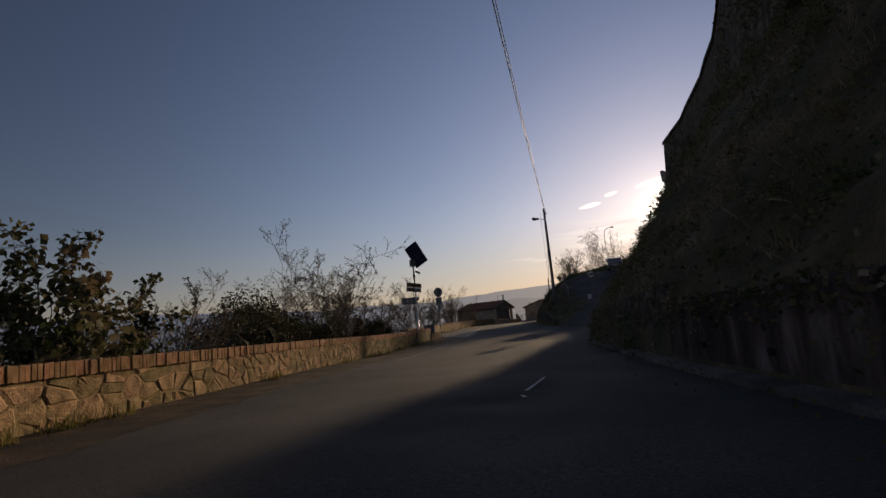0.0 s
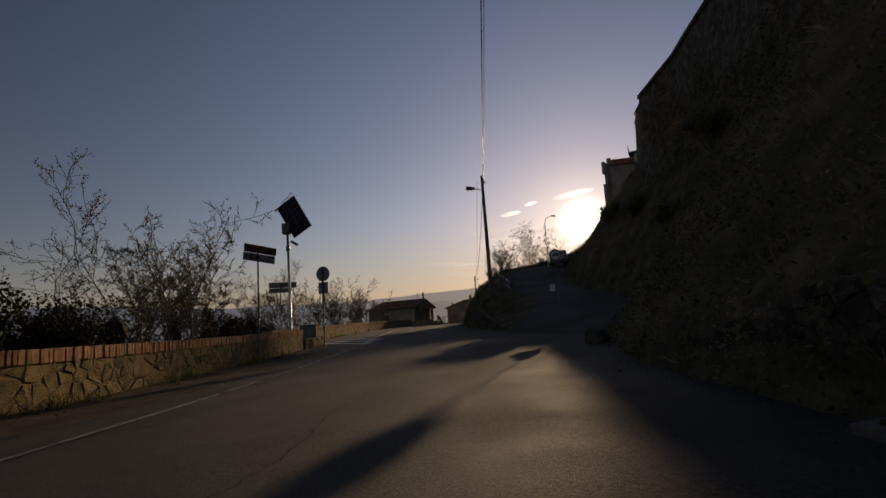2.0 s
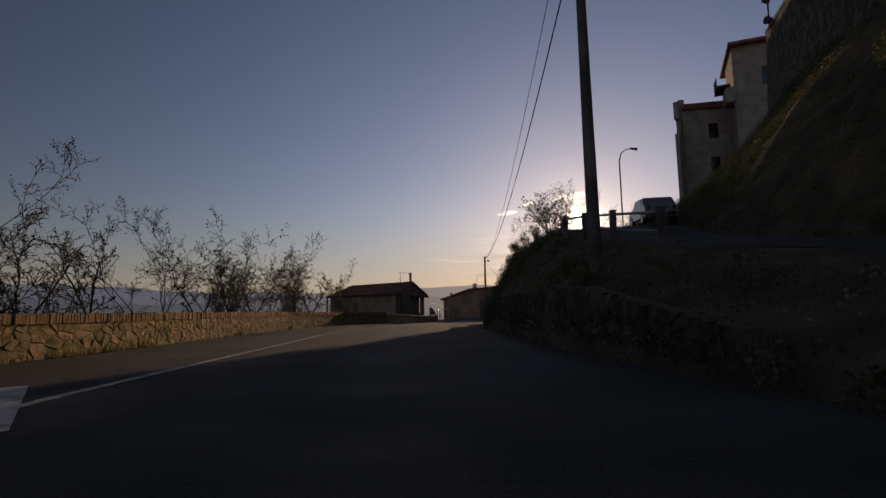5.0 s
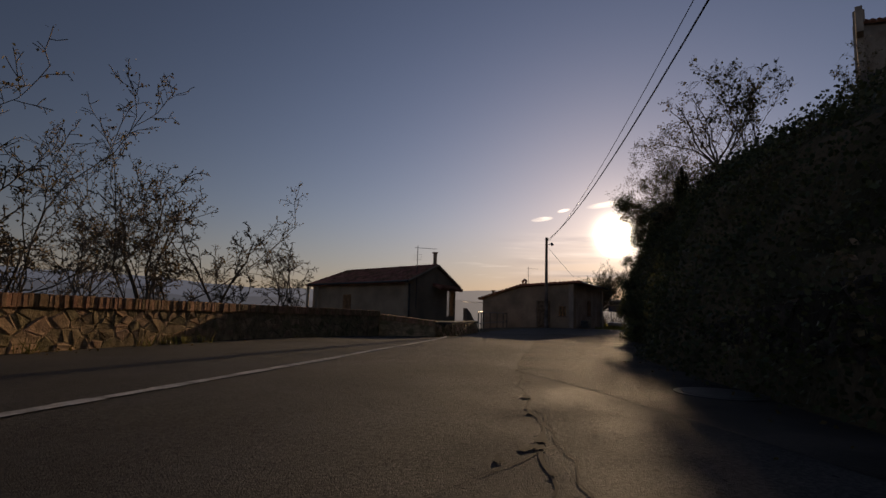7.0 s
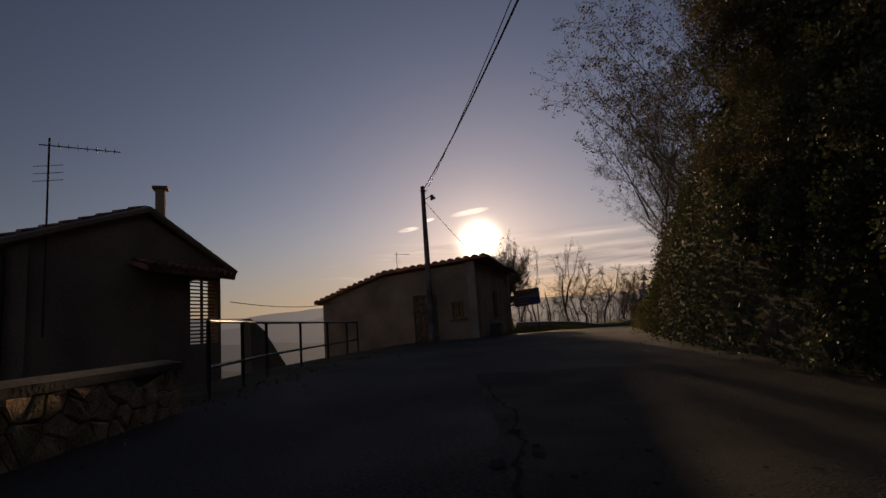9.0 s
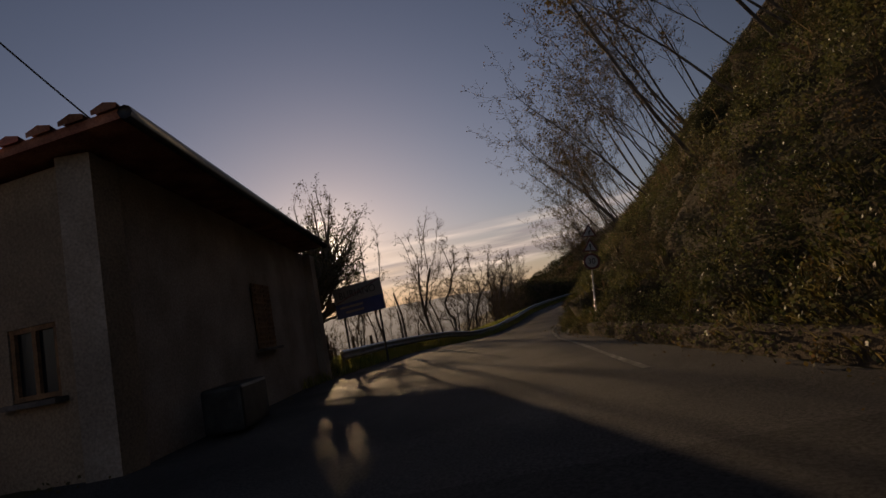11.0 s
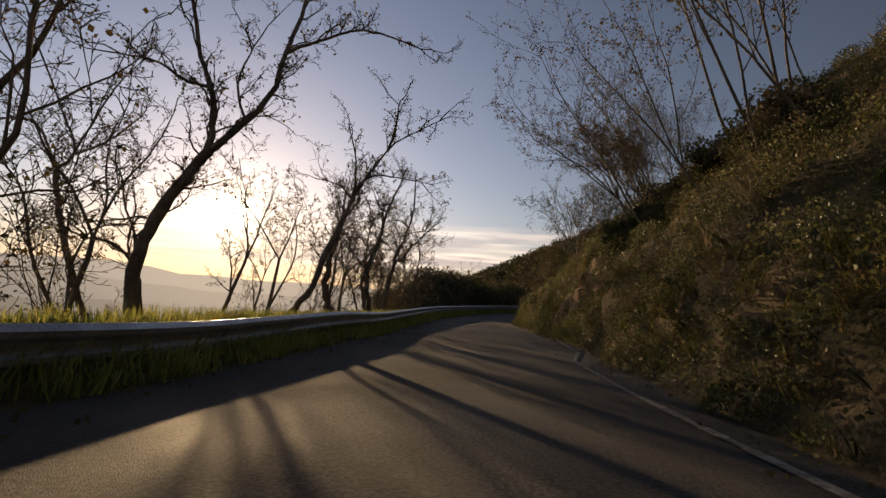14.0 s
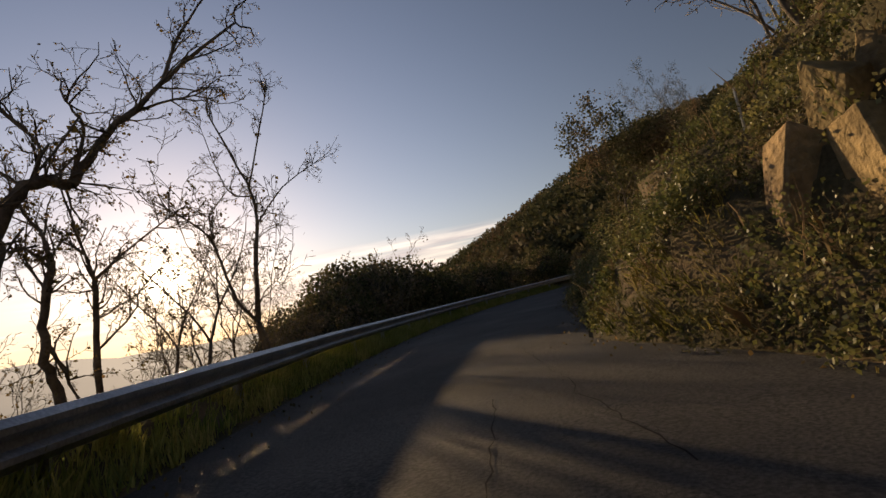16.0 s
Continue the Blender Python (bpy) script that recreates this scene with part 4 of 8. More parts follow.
cable("overhead_cable", [(10.6, 83.2, 1.9), (15.2, 96.0, 2.5)], 0.2, 0.012, "thin wire strung between the two houses")


def utility_pole():
    o = thing("utility_pole", T(18.2, 91.5, 0.3), "concrete utility pole with a small lamp in front of the house", "utility pole")
    tube_part("pole", [(0, 0, -0.3), (0, 0, 6.8)], 0.15, M_CONCRETE, o, "", 12, 0.09)
    tube_part("arm", [(0.05, 0, 6.2), (0.4, -0.1, 6.38)], 0.022, M_STEEL, o)
    tube_part("lamp_head", [(0.36, -0.1, 6.4), (0.42, -0.12, 6.2)], 0.06, M_GREYMETAL, o, "small bell-shaped lamp", 10, 0.13)
    box_part("insulator", (0.22, 0.08, 0.06), T(0.02, 0, 6.62), M_DARK, o)
    return o


utility_pole()


def boulder(at, size, seed, material, label, parent=None, name="boulder", group=""):
    rng = random.Random(seed)
    bm = bmesh.new()
    for _ in range(26):
        v = Vector((rng.gauss(0, 1), rng.gauss(0, 1), rng.gauss(0, 1))).normalized() * rng.uniform(0.75, 1.0)
        bm.verts.new((v.x * size[0], v.y * size[1], v.z * size[2]))
    hull = bmesh.ops.convex_hull(bm, input=bm.verts)
    loose = [v for v in bm.verts if not v.link_faces]
    bmesh.ops.delete(bm, geom=loose, context="VERTS")
    bmesh.ops.bevel(bm, geom=list(bm.edges), offset=min(size) * 0.05, segments=1, affect="EDGES")
    ob = part(name, bm, material, parent)
    ob.location = at
    return ob if parent else tagged(ob, label, "rock", group)


boulder(sl(3.72, 4.0, 0.18), (0.4, 0.5, 0.3), 4, M_OLDSTONE, "dark rounded boulder at the foot of the slope")


def manhole():
    o = thing("manhole_cover", T(*sl(7.62, 2.0, 0.024)), "round iron manhole cover set in the asphalt", "manhole cover")
    disc_part("frame", 0.4, 0.02, Matrix.Rotation(radians(-90), 4, "X"), M_DARK, o, "", 32, 0.33)
    disc_part("lid", 0.32, 0.024, Matrix.Rotation(radians(-90), 4, "X"), M_DARK, o, "dark iron lid", 32)
    return o


manhole()


# ---- retaining wall at the foot of the first slope ----
rw = thing("retaining_wall", Matrix.Identity(4), "stained concrete retaining wall with weep holes under the slope", "wall", kind="structure")
me = along("face", -5.5, 1.35, 2.42, ((0, -0.3), (0.0, 0.9), (0.28, 0.95), (0.3, -0.3)), M_STAINED)
ob = new("face", me)
ob.parent = rw
me = along("footing", -5.5, 2.4, 2.2, ((0, -0.2), (0.0, 0.07), (0.2, 0.09), (0.22, -0.2)), M_CONCRETE)
ob = new("footing", me)
ob.parent = rw
for k in range(5):
    u = 0.1 + 0.26 * k
    p, q = sl(u, 2.44, 0.32), sl(u, 2.38, 0.32)
    bm = bmesh.new()
    add_tube(bm, p, q, 0.035, 0.035, 12)
    ob = part("weep_pipe", bm, M_RUBBER, rw, "dark drain pipe mouth")

# old rampart high on the hill
def rampart_lat(u):
    return float(np.interp(u, (-6, 2.4, 3.0, 3.3, 3.6, 3.9, 4.2, 4.5, 4.8, 5.1, 5.4, 6.9), (9.1, 9.2, 9.7, 10.4, 11.2, 11.9, 12.3, 12.8, 13.1, 13.4, 13.8, 14.0)))


def rampart_z(u):
    return float(np.interp(u, (-6, 3, 5.4, 6.9), (10.4, 10.5, 10.3, 9.8)))


rampart = thing("rampart", Matrix.Translation(sl(0, 10, 9)), "old pale stone rampart leaning above the green slope", "rampart", kind="structure")
inv = rampart.matrix_world.inverted()
for k in range(30):
    u0 = -6 + k * 0.4
    u1 = u0 + 0.4
    for name, shape in (("wall_section", ((-0.5, -3.8), (0.0, 3.75), (0.8, 3.75), (0.9, -2.6))), ("coping_stone", ((-0.1, 3.75), (-0.08, 4.0), (0.86, 4.0), (0.86, 3.75)))):
        me = along(name, u0, u1, 0, shape, M_BASTION, step=0.1, lat_fn=rampart_lat, z_fn=rampart_z)
        me.transform(inv)
        ob = new(name, me)
        ob.parent = rampart
for (xa, ya, za), (xb, yb, zb), count in (((19.35, 41.6, 14.4), (28.8, 58.8, 20.3), 9), ((28.8, 58.8, 19.6), (34.9, 68.2, 21.9), 5)):
    for k in range(count):
        a, b = Vector((xa, ya, za)).lerp(Vector((xb, yb, zb)), k / count), Vector((xa, ya, za)).lerp(Vector((xb, yb, zb)), (k + 1) / count)
        side = Vector((b.y - a.y, a.x - b.x, 0)).normalized()
        for name, shape in (("wall_section", ((-0.55, -9.0), (0.0, -0.25), (0.8, -0.25), (0.9, -9.0))), ("coping_stone", ((-0.1, -0.25), (-0.08, 0.0), (0.86, 0.0), (0.86, -0.25)))):
            bm = bmesh.new()
            ends = [[bm.verts.new(inv @ (q + side * x + Vector((0, 0, z)))) for x, z in shape] for q in (a, b)]
            for j in range(4):
                bm.faces.new((ends[0][j], ends[0][(j + 1) % 4], ends[1][(j + 1) % 4], ends[1][j]))
            for e in ends:
                bm.faces.new(e)
            bmesh.ops.recalc_face_normals(bm, faces=bm.faces)
            part(name, bm, M_BASTION, rampart)


# ---- fence along the side road ----
def ramp_fence():
    o = thing("fence", Matrix.Identity(4), "concrete posts with two iron pipes along the side road's edge", "fence")
    us_ = [6.3, 6.62, 6.9, 7.17, 7.47, 7.85, 8.2]
    tops = []
    for u, high in zip(us_, (0.95, 0.95, 0.92, 0.86, 0.64, 0.58, 0.5)):
        prof = lerp_rows(RIGHT, u)
        p = sl(u, prof[6] - 0.08, prof[7] + high - 1.0)
        box_part("post", (0.16, 0.16, 1.25), T(p.x, p.y, p.z + 0.375) @ Matrix.Rotation(radians(heading(u)), 4, "Z"), M_CONCRETE, o, "", 0.02)
        tops.append(p)
    for h in (0.88, 0.45):
        tube_part("rail", [p + Vector((0, 0, h)) for p in tops], 0.035, M_DARK, o, "dark iron pipe")
    return o


ramp_fence()


def car(m):
    o = thing("car", m, "silver small car parked on the side road", "car")
    bm = bmesh.new()
    side_ = [(-1.9, 0.35), (-1.92, 0.75), (-1.75, 0.95), (-1.55, 1.0), (-1.15, 1.42), (0.35, 1.46), (0.95, 1.02), (1.7, 0.9), (1.88, 0.7), (1.88, 0.35)]
    rows = []
    for y, s in ((-0.82, 0.96), (-0.72, 1.0), (0.72, 1.0), (0.82, 0.96)):
        rows.append([bm.verts.new((x, y * (1 - 0.16 * max(0, z - 0.95)), 0.35 + (z - 0.35) * s)) for x, z in side_])
    n = len(side_)
    for a, b in zip(rows, rows[1:]):
        for k in range(n):
            bm.faces.new((a[k], a[(k + 1) % n], b[(k + 1) % n], b[k]))
    bm.faces.new(rows[0][::-1])
    bm.faces.new(rows[-1])
    bmesh.ops.recalc_face_normals(bm, faces=bm.faces)
    body = part("body", bm, M_CARPAINT, o)
    poly_part("rear_window", [(-0.55, 0), (0.55, 0), (0.48, 0.36), (-0.48, 0.36)], 0.01, T(-1.5, 0, 1.03) @ Matrix.Rotation(radians(-90), 4, "Z") @ Matrix.Rotation(radians(-42), 4, "X"), M_GLASSDARK, body, "dark rear window")
    for s in (-1, 1):
        poly_part("side_window", [(-1.1, 1.02), (-0.95, 1.36), (0.3, 1.38), (0.75, 1.04)], 0.01, T(0, s * 0.8, 0), M_GLASSDARK, body, "dark side window")
        box_part("tail_light", (0.04, 0.16, 0.22), T(-1.9, s * 0.62, 0.8), M_SIGNRED, body, "red tail light", 0.01)
        for x in (-1.25, 1.2):
            w = disc_part("wheel", 0.31, 0.19, T(x, s * 0.74, 0.31), M_RUBBER, o, "", 24)
            disc_part("rim", 0.19, 0.2, T(x, s * 0.745, 0.31), M_STEEL, w, "", 20)
    box_part("bumper", (0.14, 1.5, 0.2), T(-1.93, 0, 0.5), M_DARK, o, "", 0.04)
    box_part("number_plate", (0.01, 0.5, 0.11), T(-2.005, 0, 0.58), M_SIGNWHITE, o)
    return o


prof = lerp_rows(RIGHT, 8.3)
car(Matrix.Translation(sl(8.3, 11.6, prof[9] + 0.06)) @ Matrix.Rotation(radians(heading(8.4) + 90), 4, "Z") @ Matrix.Rotation(radians(-4), 4, "Y"))


def far_lamp():
    prof = lerp_rows(RIGHT, 8.9)
    o = thing("street_lamp", T(*sl(8.95, 10.7, prof[9])), "slim steel street lamp with a curved arm on the side road", "street lamp")
    tube_part("pole", [(0, 0, -0.2), (0, 0, 4.6), (0.15, 0, 5.1), (0.5, 0, 5.35), (0.9, 0, 5.42)], 0.05, M_STEEL, o, "", 8, 0.03)
    tube_part("luminaire", [(0.8, 0, 5.42), (1.25, 0, 5.4)], 0.06, M_GREYMETAL, o, "", 8, 0.1)
    return o


far_lamp()
# ---- houses ----
def wall_panel(bm, a, b, z0, tops, thick, holes=()):
    """A wall from a to b, bottom z0, with the roofline tops [(s, z)], thick to its left, and openings (s0, s1, z0, z1)."""
    a, b = Vector((*a, 0)), Vector((*b, 0))
    d = (b - a).normalized()
    n = Vector((-d.y, d.x, 0)) * thick
    length = (b - a).length
    cuts = sorted({0.0, length, *[t[0] for t in tops if 0 < t[0] < length], *[h[0] for h in holes], *[h[1] for h in holes]})
    top = lambda s: float(np.interp(s, [t[0] for t in tops], [t[1] for t in tops]))  # noqa: E731

    def prism(s0, s1, lo0, lo1, hi0, hi1):
        p = [a + d * s0 + Vector((0, 0, lo0)), a + d * s1 + Vector((0, 0, lo1)), a + d * s1 + Vector((0, 0, hi1)), a + d * s0 + Vector((0, 0, hi0))]
        f = [bm.verts.new(v) for v in p]
        g = [bm.verts.new(v + n) for v in p]
        bm.faces.new(f)
        bm.faces.new(g[::-1])
        for k in range(4):
            bm.faces.new((f[k], g[k], g[(k + 1) % 4], f[(k + 1) % 4]))

    for s0, s1 in zip(cuts, cuts[1:]):
        mid = (s0 + s1) / 2
        spans = sorted((h[2], h[3]) for h in holes if h[0] <= mid <= h[1])
        lo = z0
        for h0, h1 in spans:
            if h0 > lo + 0.01:
                prism(s0, s1, lo, lo, h0, h0)
            lo = h1
        prism(s0, s1, lo, lo, top(s0), top(s1))


def tiled_slope(parent, a, b, c, d, rows, cols, name="roof"):
    """A roof slope with eave a-b and ridge d-c, in rows of rounded tiles joined in one mesh."""
    a, b, c, d = (Vector(v) for v in (a, b, c, d))
    vs, fs = [], []
    nrm = (b - a).cross(d - a).normalized()
    slab = [a, b, c, d]
    k = 0
    vs += slab + [v - nrm * 0.1 for v in slab]
    fs += [(0, 1, 2, 3), (7, 6, 5, 4), (0, 4, 5, 1), (1, 5, 6, 2), (2, 6, 7, 3), (3, 7, 4, 0)]
    for i in range(cols):
        for j in range(rows):
            q = []
            for (x, y), h in (((i + 0.12, j - 0.12), 0.045), ((i + 0.5, j - 0.12), 0.085), ((i + 0.88, j - 0.12), 0.045), ((i + 0.16, j + 1.0), 0.015), ((i + 0.5, j + 1.0), 0.05), ((i + 0.84, j + 1.0), 0.015)):
                u, v = x / cols, y / rows
                q.append((a.lerp(b, u)).lerp(d.lerp(c, u), v) + nrm * h)
            k = len(vs)
            vs += q + [q[0] - nrm * 0.05, q[2] - nrm * 0.05]
            fs += [(k, k + 1, k + 4, k + 3), (k + 1, k + 2, k + 5, k + 4), (k, k + 6, k + 7, k + 2, k + 1)]
    ob = new(name, mesh_of(name, vs, fs, M_TILE))
    ob.parent = parent
    return tagged(ob, "weathered terracotta tile roof")


def window_in(parent, m, w, h, shutters=True, lit=None):
    """A window in an opening of that size: the frame, panes, sill and shutters; its face looks along -y of m."""
    o = box_part("window", (w, 0.04, h), m @ T(0, 0.08, 0), M_GLASSDARK, parent, "dark window pane")
    for x in (-w / 2 + 0.03, 0, w / 2 - 0.03):
        box_part("frame", (0.05, 0.06, h), m @ T(x, 0.05, 0), M_SHUTTER, o)
    for z in (-h / 2 + 0.03, h / 2 - 0.03):
        box_part("frame", (w, 0.06, 0.05), m @ T(0, 0.045, z), M_SHUTTER, o)
    box_part("sill", (w + 0.16, 0.2, 0.05), m @ T(0, -0.05, -h / 2 - 0.03), M_CONCRETE, parent)
    if shutters:
        for s in (-1, 1):
            sh = box_part("shutter", (w / 2 - 0.02, 0.03, h), m @ T(s * w / 4, -0.03, 0), M_SHUTTER, parent, "brown louvred shutter")
            for k in range(int(h / 0.09)):
                box_part("slat", (w / 2 - 0.14, 0.02, 0.06), m @ T(s * w / 4, -0.055, -h / 2 + 0.08 + 0.09 * k) @ Matrix.Rotation(radians(28), 4, "X"), M_SHUTTER, sh)


def chimney(parent, at, w, h, pot=False):
    c = box_part("chimney", (w, w, h), T(at[0], at[1], at[2] + h / 2), M_OCHRE, parent, "plastered chimney", 0.01)
    box_part("cap", (w + 0.12, w + 0.12, 0.06), T(at[0], at[1], at[2] + h + (0.2 if pot else 0.03)), M_TILE, c)
    if pot:
        for x in (-1, 1):
            for y in (-1, 1):
                box_part("pier", (0.09, 0.09, 0.18), T(at[0] + x * (w / 2 - 0.05), at[1] + y * (w / 2 - 0.05), at[2] + h + 0.09), M_BRICK, c)
        bm = bmesh.new()
        bmesh.ops.create_cone(bm, cap_ends=True, segments=4, radius1=w * 0.85, radius2=0.02, depth=0.22, matrix=T(at[0], at[1], at[2] + h + 0.33) @ Matrix.Rotation(radians(45), 4, "Z"))
        part("cowl", bm, M_TILE, c)


def aerial(at, h, label):
    o = thing("tv_aerial", T(*at), label, "aerial")
    tube_part("mast", [(0, 0, -1.2), (0, 0, h)], 0.016, M_DARK, o)
    boom = tube_part("boom", [(-0.15, 0, h - 0.12), (1.0, 0.25, h - 0.12)], 0.011, M_STEEL, o)
    for k in range(8):
        x = 0.0 + 0.13 * k
        tube_part("element", [(x - 0.03, x * 0.25 + 0.13, h - 0.12), (x + 0.03, x * 0.25 - 0.13, h - 0.12)], 0.006, M_STEEL, boom, "", 5)
    for k in range(3):
        z = h - 0.5 - 0.13 * k
        tube_part("reflector", [(-0.22, 0.02, z), (0.22, -0.02, z + 0.03)], 0.006, M_STEEL, o, "", 5)
    return o


def house_one():
    o = thing("house", Matrix.Identity(4), "small plastered house with tiled roof and shuttered veranda", "house")
    K, b, a = Vector((7.5, 79.95)), Vector((0.61, 0.79)), Vector((-0.6, 0.8))
    W, L, ze, zr, z0 = 4.7, 9.8, 2.82, 3.84, -3.2
    P = lambda s, t: tuple(K + b * s + a * t)  # noqa: E731
    bm = bmesh.new()
    wall_panel(bm, P(0, 0), P(W, 0), z0, [(0, ze), (W / 2, zr - 0.1), (W, ze)], 0.3, [(3.75, 4.6, 1.0, 2.45)])
    part("gable_wall", bm, M_OCHRE, o)
    bm = bmesh.new()
    wall_panel(bm, P(0, L), P(0, 0), z0, [(0, ze), (L, ze)], 0.3, [(3.7, 4.5, 0.9, 2.1)])
    part("side_wall", bm, M_OCHRE, o)
    bm = bmesh.new()
    wall_panel(bm, P(W, 1.6), P(W, L), z0, [(0, ze), (L, ze)], 0.3)
    wall_panel(bm, P(W - 1.1, 0.3), P(W - 1.1, 1.6), z0, [(0, ze), (2, ze)], 0.2)
    wall_panel(bm, P(W - 1.1, 1.6), P(W, 1.6), z0, [(0, 0.9), (2, 0.9)], 0.2)
    wall_panel(bm, P(W, L), P(0, L), z0, [(0, ze), (W, ze)], 0.3)
    part("rear_wall", bm, M_PLASTER, o)
    e = 0.42
    zl = ze - 0.1
    A, B, C_, D = P(-e, -0.12), P(W + e, -0.12), P(W + e, L + e), P(-e, L + e)
    R0, R1 = P(W / 2 + 0.25, -0.12), P(W / 2, L - 1.2)
    tiled_slope(o, (*D, zl), (*A, zl), (*R0, zr), (*R1, zr), 9, 30)
    tiled_slope(o, (*B, zl), (*C_, zl), (*R1, zr), (*R0, zr), 9, 30)
    tiled_slope(o, (*C_, zl), (*D, zl), (*R1, zr), (*R1, zr), 8, 18)
    bm = bmesh.new()
    for p, q in (((*A, zl), (*R0, zr)), ((*R0, zr), (*B, zl))):
        add_tube(bm, Vector(p) + Vector((0, 0, -0.06)), Vector(q) + Vector((0, 0, -0.06)), 0.07, 0.07, 6)
    part("barge_board", bm, M_OCHRE, o, "pale barge board under the gable")
    tube_part("gutter", [(*P(-e - 0.04, L), zl), (*P(-e - 0.04, -0.3), zl)], 0.06, M_DARK, o)
    tube_part("downpipe", [(*P(-0.06, -0.08), ze - 0.2), (*P(-0.06, -0.08), z0)], 0.05, M_GREYMETAL, o, "grey downpipe")
    window_in(o, T(*P(-0.02, L - 4.1), 1.5) @ rot_from((a.x, a.y, 0)) @ Matrix.Rotation(radians(180), 4, "Z"), 0.8, 1.2, True)
    # louvred screen in the veranda's opening, small tiled hood over it
    screen = box_part("screen_frame", (0.06, 0.06, 1.45), T(*P(4.17, 0.1), 1.72), M_SHUTTER, o)
    for k in range(17):
        for s0 in (3.78, 4.2):
            box_part("slat", (0.37, 0.05, 0.012), T(*P(s0 + 0.18, 0.1), 1.05 + 0.083 * k) @ rot_from((b.x, b.y, 0)) @ Matrix.Rotation(radians(35), 4, "X"), M_SHUTTER, screen)
    tiled_slope(o, (*P(2.2, -0.75), 2.52), (*P(W, -0.6), 2.5), (*P(W, 0.02), 2.7), (*P(2.2, 0.02), 2.75), 3, 12, "porch_roof")
    for t in (-0.3, L - 0.2):
        box_part("porch_post", (0.16, 0.16, 3.4), T(*P(-e + 0.1, L + 0.2 if t > 0 else L - 0.9), 0.95), M_OCHRE, o)
    chimney(o, (*P(3.6, 1.0), zr - 0.5), 0.2, 1.3)
    # stair side wall that slopes down beside the house
    bm = bmesh.new()
    wall_panel(bm, P(W + 0.4, -0.7), P(W + 2.6, -0.7), z0, [(0, 1.5), (0.5, 1.2), (2.2, -0.6)], 0.25)
    part("stair_wall", bm, M_OCHRE, o, "sloping plastered side wall of the steps")
    return o


house_one()
aerial((7.9, 80.35, 2.5), 2.15, "television aerial on a thin mast at the house wall")


def house_two():
    o = thing("house", Matrix.Identity(4), "low farm building with cream walls, tiled roof and wooden door", "house")
    F, R, Lw = Vector((19.9, 90.4)), Vector((25.23, 98.16)), Vector((14.3, 96.5))
    Bk = R + (Lw - F)
    z0 = -0.3
    bm = bmesh.new()
    lf = (Lw - F).length
    wall_panel(bm, tuple(Lw), tuple(F), z0, [(0, 2.5), (lf - 4.6, 3.38), (lf, 3.56)], 0.35, [(lf - 3.1, lf - 1.9, z0, 2.35), (lf - 1.2, lf - 0.6, 1.2, 1.95)])
    part("front_wall", bm, M_OCHRE, o)
    lr = (R - F).length
    bm = bmesh.new()
    wall_panel(bm, tuple(F), tuple(R), z0, [(0, 3.6), (lr, 3.6)], 0.35, [(4.3, 5.3, 1.3, 2.5)])
    part("road_wall", bm, M_PLASTER, o)
    bm = bmesh.new()
    wall_panel(bm, tuple(R), tuple(Bk), z0, [(0, 3.56), (4.6, 3.38), (lf, 2.5)], 0.35)
    wall_panel(bm, tuple(Bk), tuple(Lw), z0, [(0, 2.55), (lr, 2.55)], 0.35)
    part("rear_wall", bm, M_PLASTER, o)
    d, n = (R - F).normalized(), (Lw - F).normalized()
    Q = lambda s, t, z: (*(F + d * s + n * t), z)  # noqa: E731
    tiled_slope(o, Q(-0.35, lf + 0.35, 2.48), Q(-0.35, 4.6, 3.53), Q(lr - 0.7, 4.6, 3.53), Q(lr - 0.7, lf + 0.35, 2.48), 26, 12)
    tiled_slope(o, Q(-0.35, 4.6, 3.55), Q(-0.35, -0.68, 3.76), Q(lr - 0.7, -0.68, 3.76), Q(lr - 0.7, 4.6, 3.55), 26, 14)
    tube_part("gutter", [Q(-0.4, -0.72, 3.68), Q(lr - 0.65, -0.72, 3.68)], 0.07, M_DARK, o, "dark gutter under the eave")
    box_part("pilaster", (0.5, 0.2, 3.9), T(*Q(lr - 0.3, -0.1, 1.6)) @ rot_from((d.x, d.y, 0)), M_PLASTER, o)
    fr = rot_from(((F - Lw).x, (F - Lw).y, 0))
    g = (Lw - F).normalized()
    door = box_part("door", (1.2, 0.06, 2.65), T(*(F + g * 2.5), 1.02) @ fr @ T(0, 0.12, 0), M_WOOD, o, "dark plank door", 0.005)
    for k in range(7):
        box_part("plank", (0.15, 0.02, 2.5), T(*(F + g * 2.5), 1.02) @ fr @ T(-0.51 + 0.17 * k, 0.08, 0), M_WOOD, door)
    window_in(o, T(*(F + g * 0.9), 1.58) @ fr, 0.6, 0.75, False)
    window_in(o, T(*(F + d * 4.8), 1.9) @ rot_from((d.x, d.y, 0)), 1.0, 1.2, True)
    chimney(o, (19.7, 103.6, 2.75), 0.42, 1.6, True)
    chimney(o, (15.6, 98.6, 2.5), 0.2, 0.75)
    return o


house_two()
aerial((20.0, 103.3, 4.4), 1.5, "small aerial on the farm building's chimney")
bm = bmesh.new()
add_box(bm, (1.0, 0.5, 0.55), T(21.3, 91.6, 0.65) @ rot_from((5.5, 8.0, 0)), 0.05)
tagged(part("planter", bm, M_DARK), "dark planter box against the house wall", "planter")


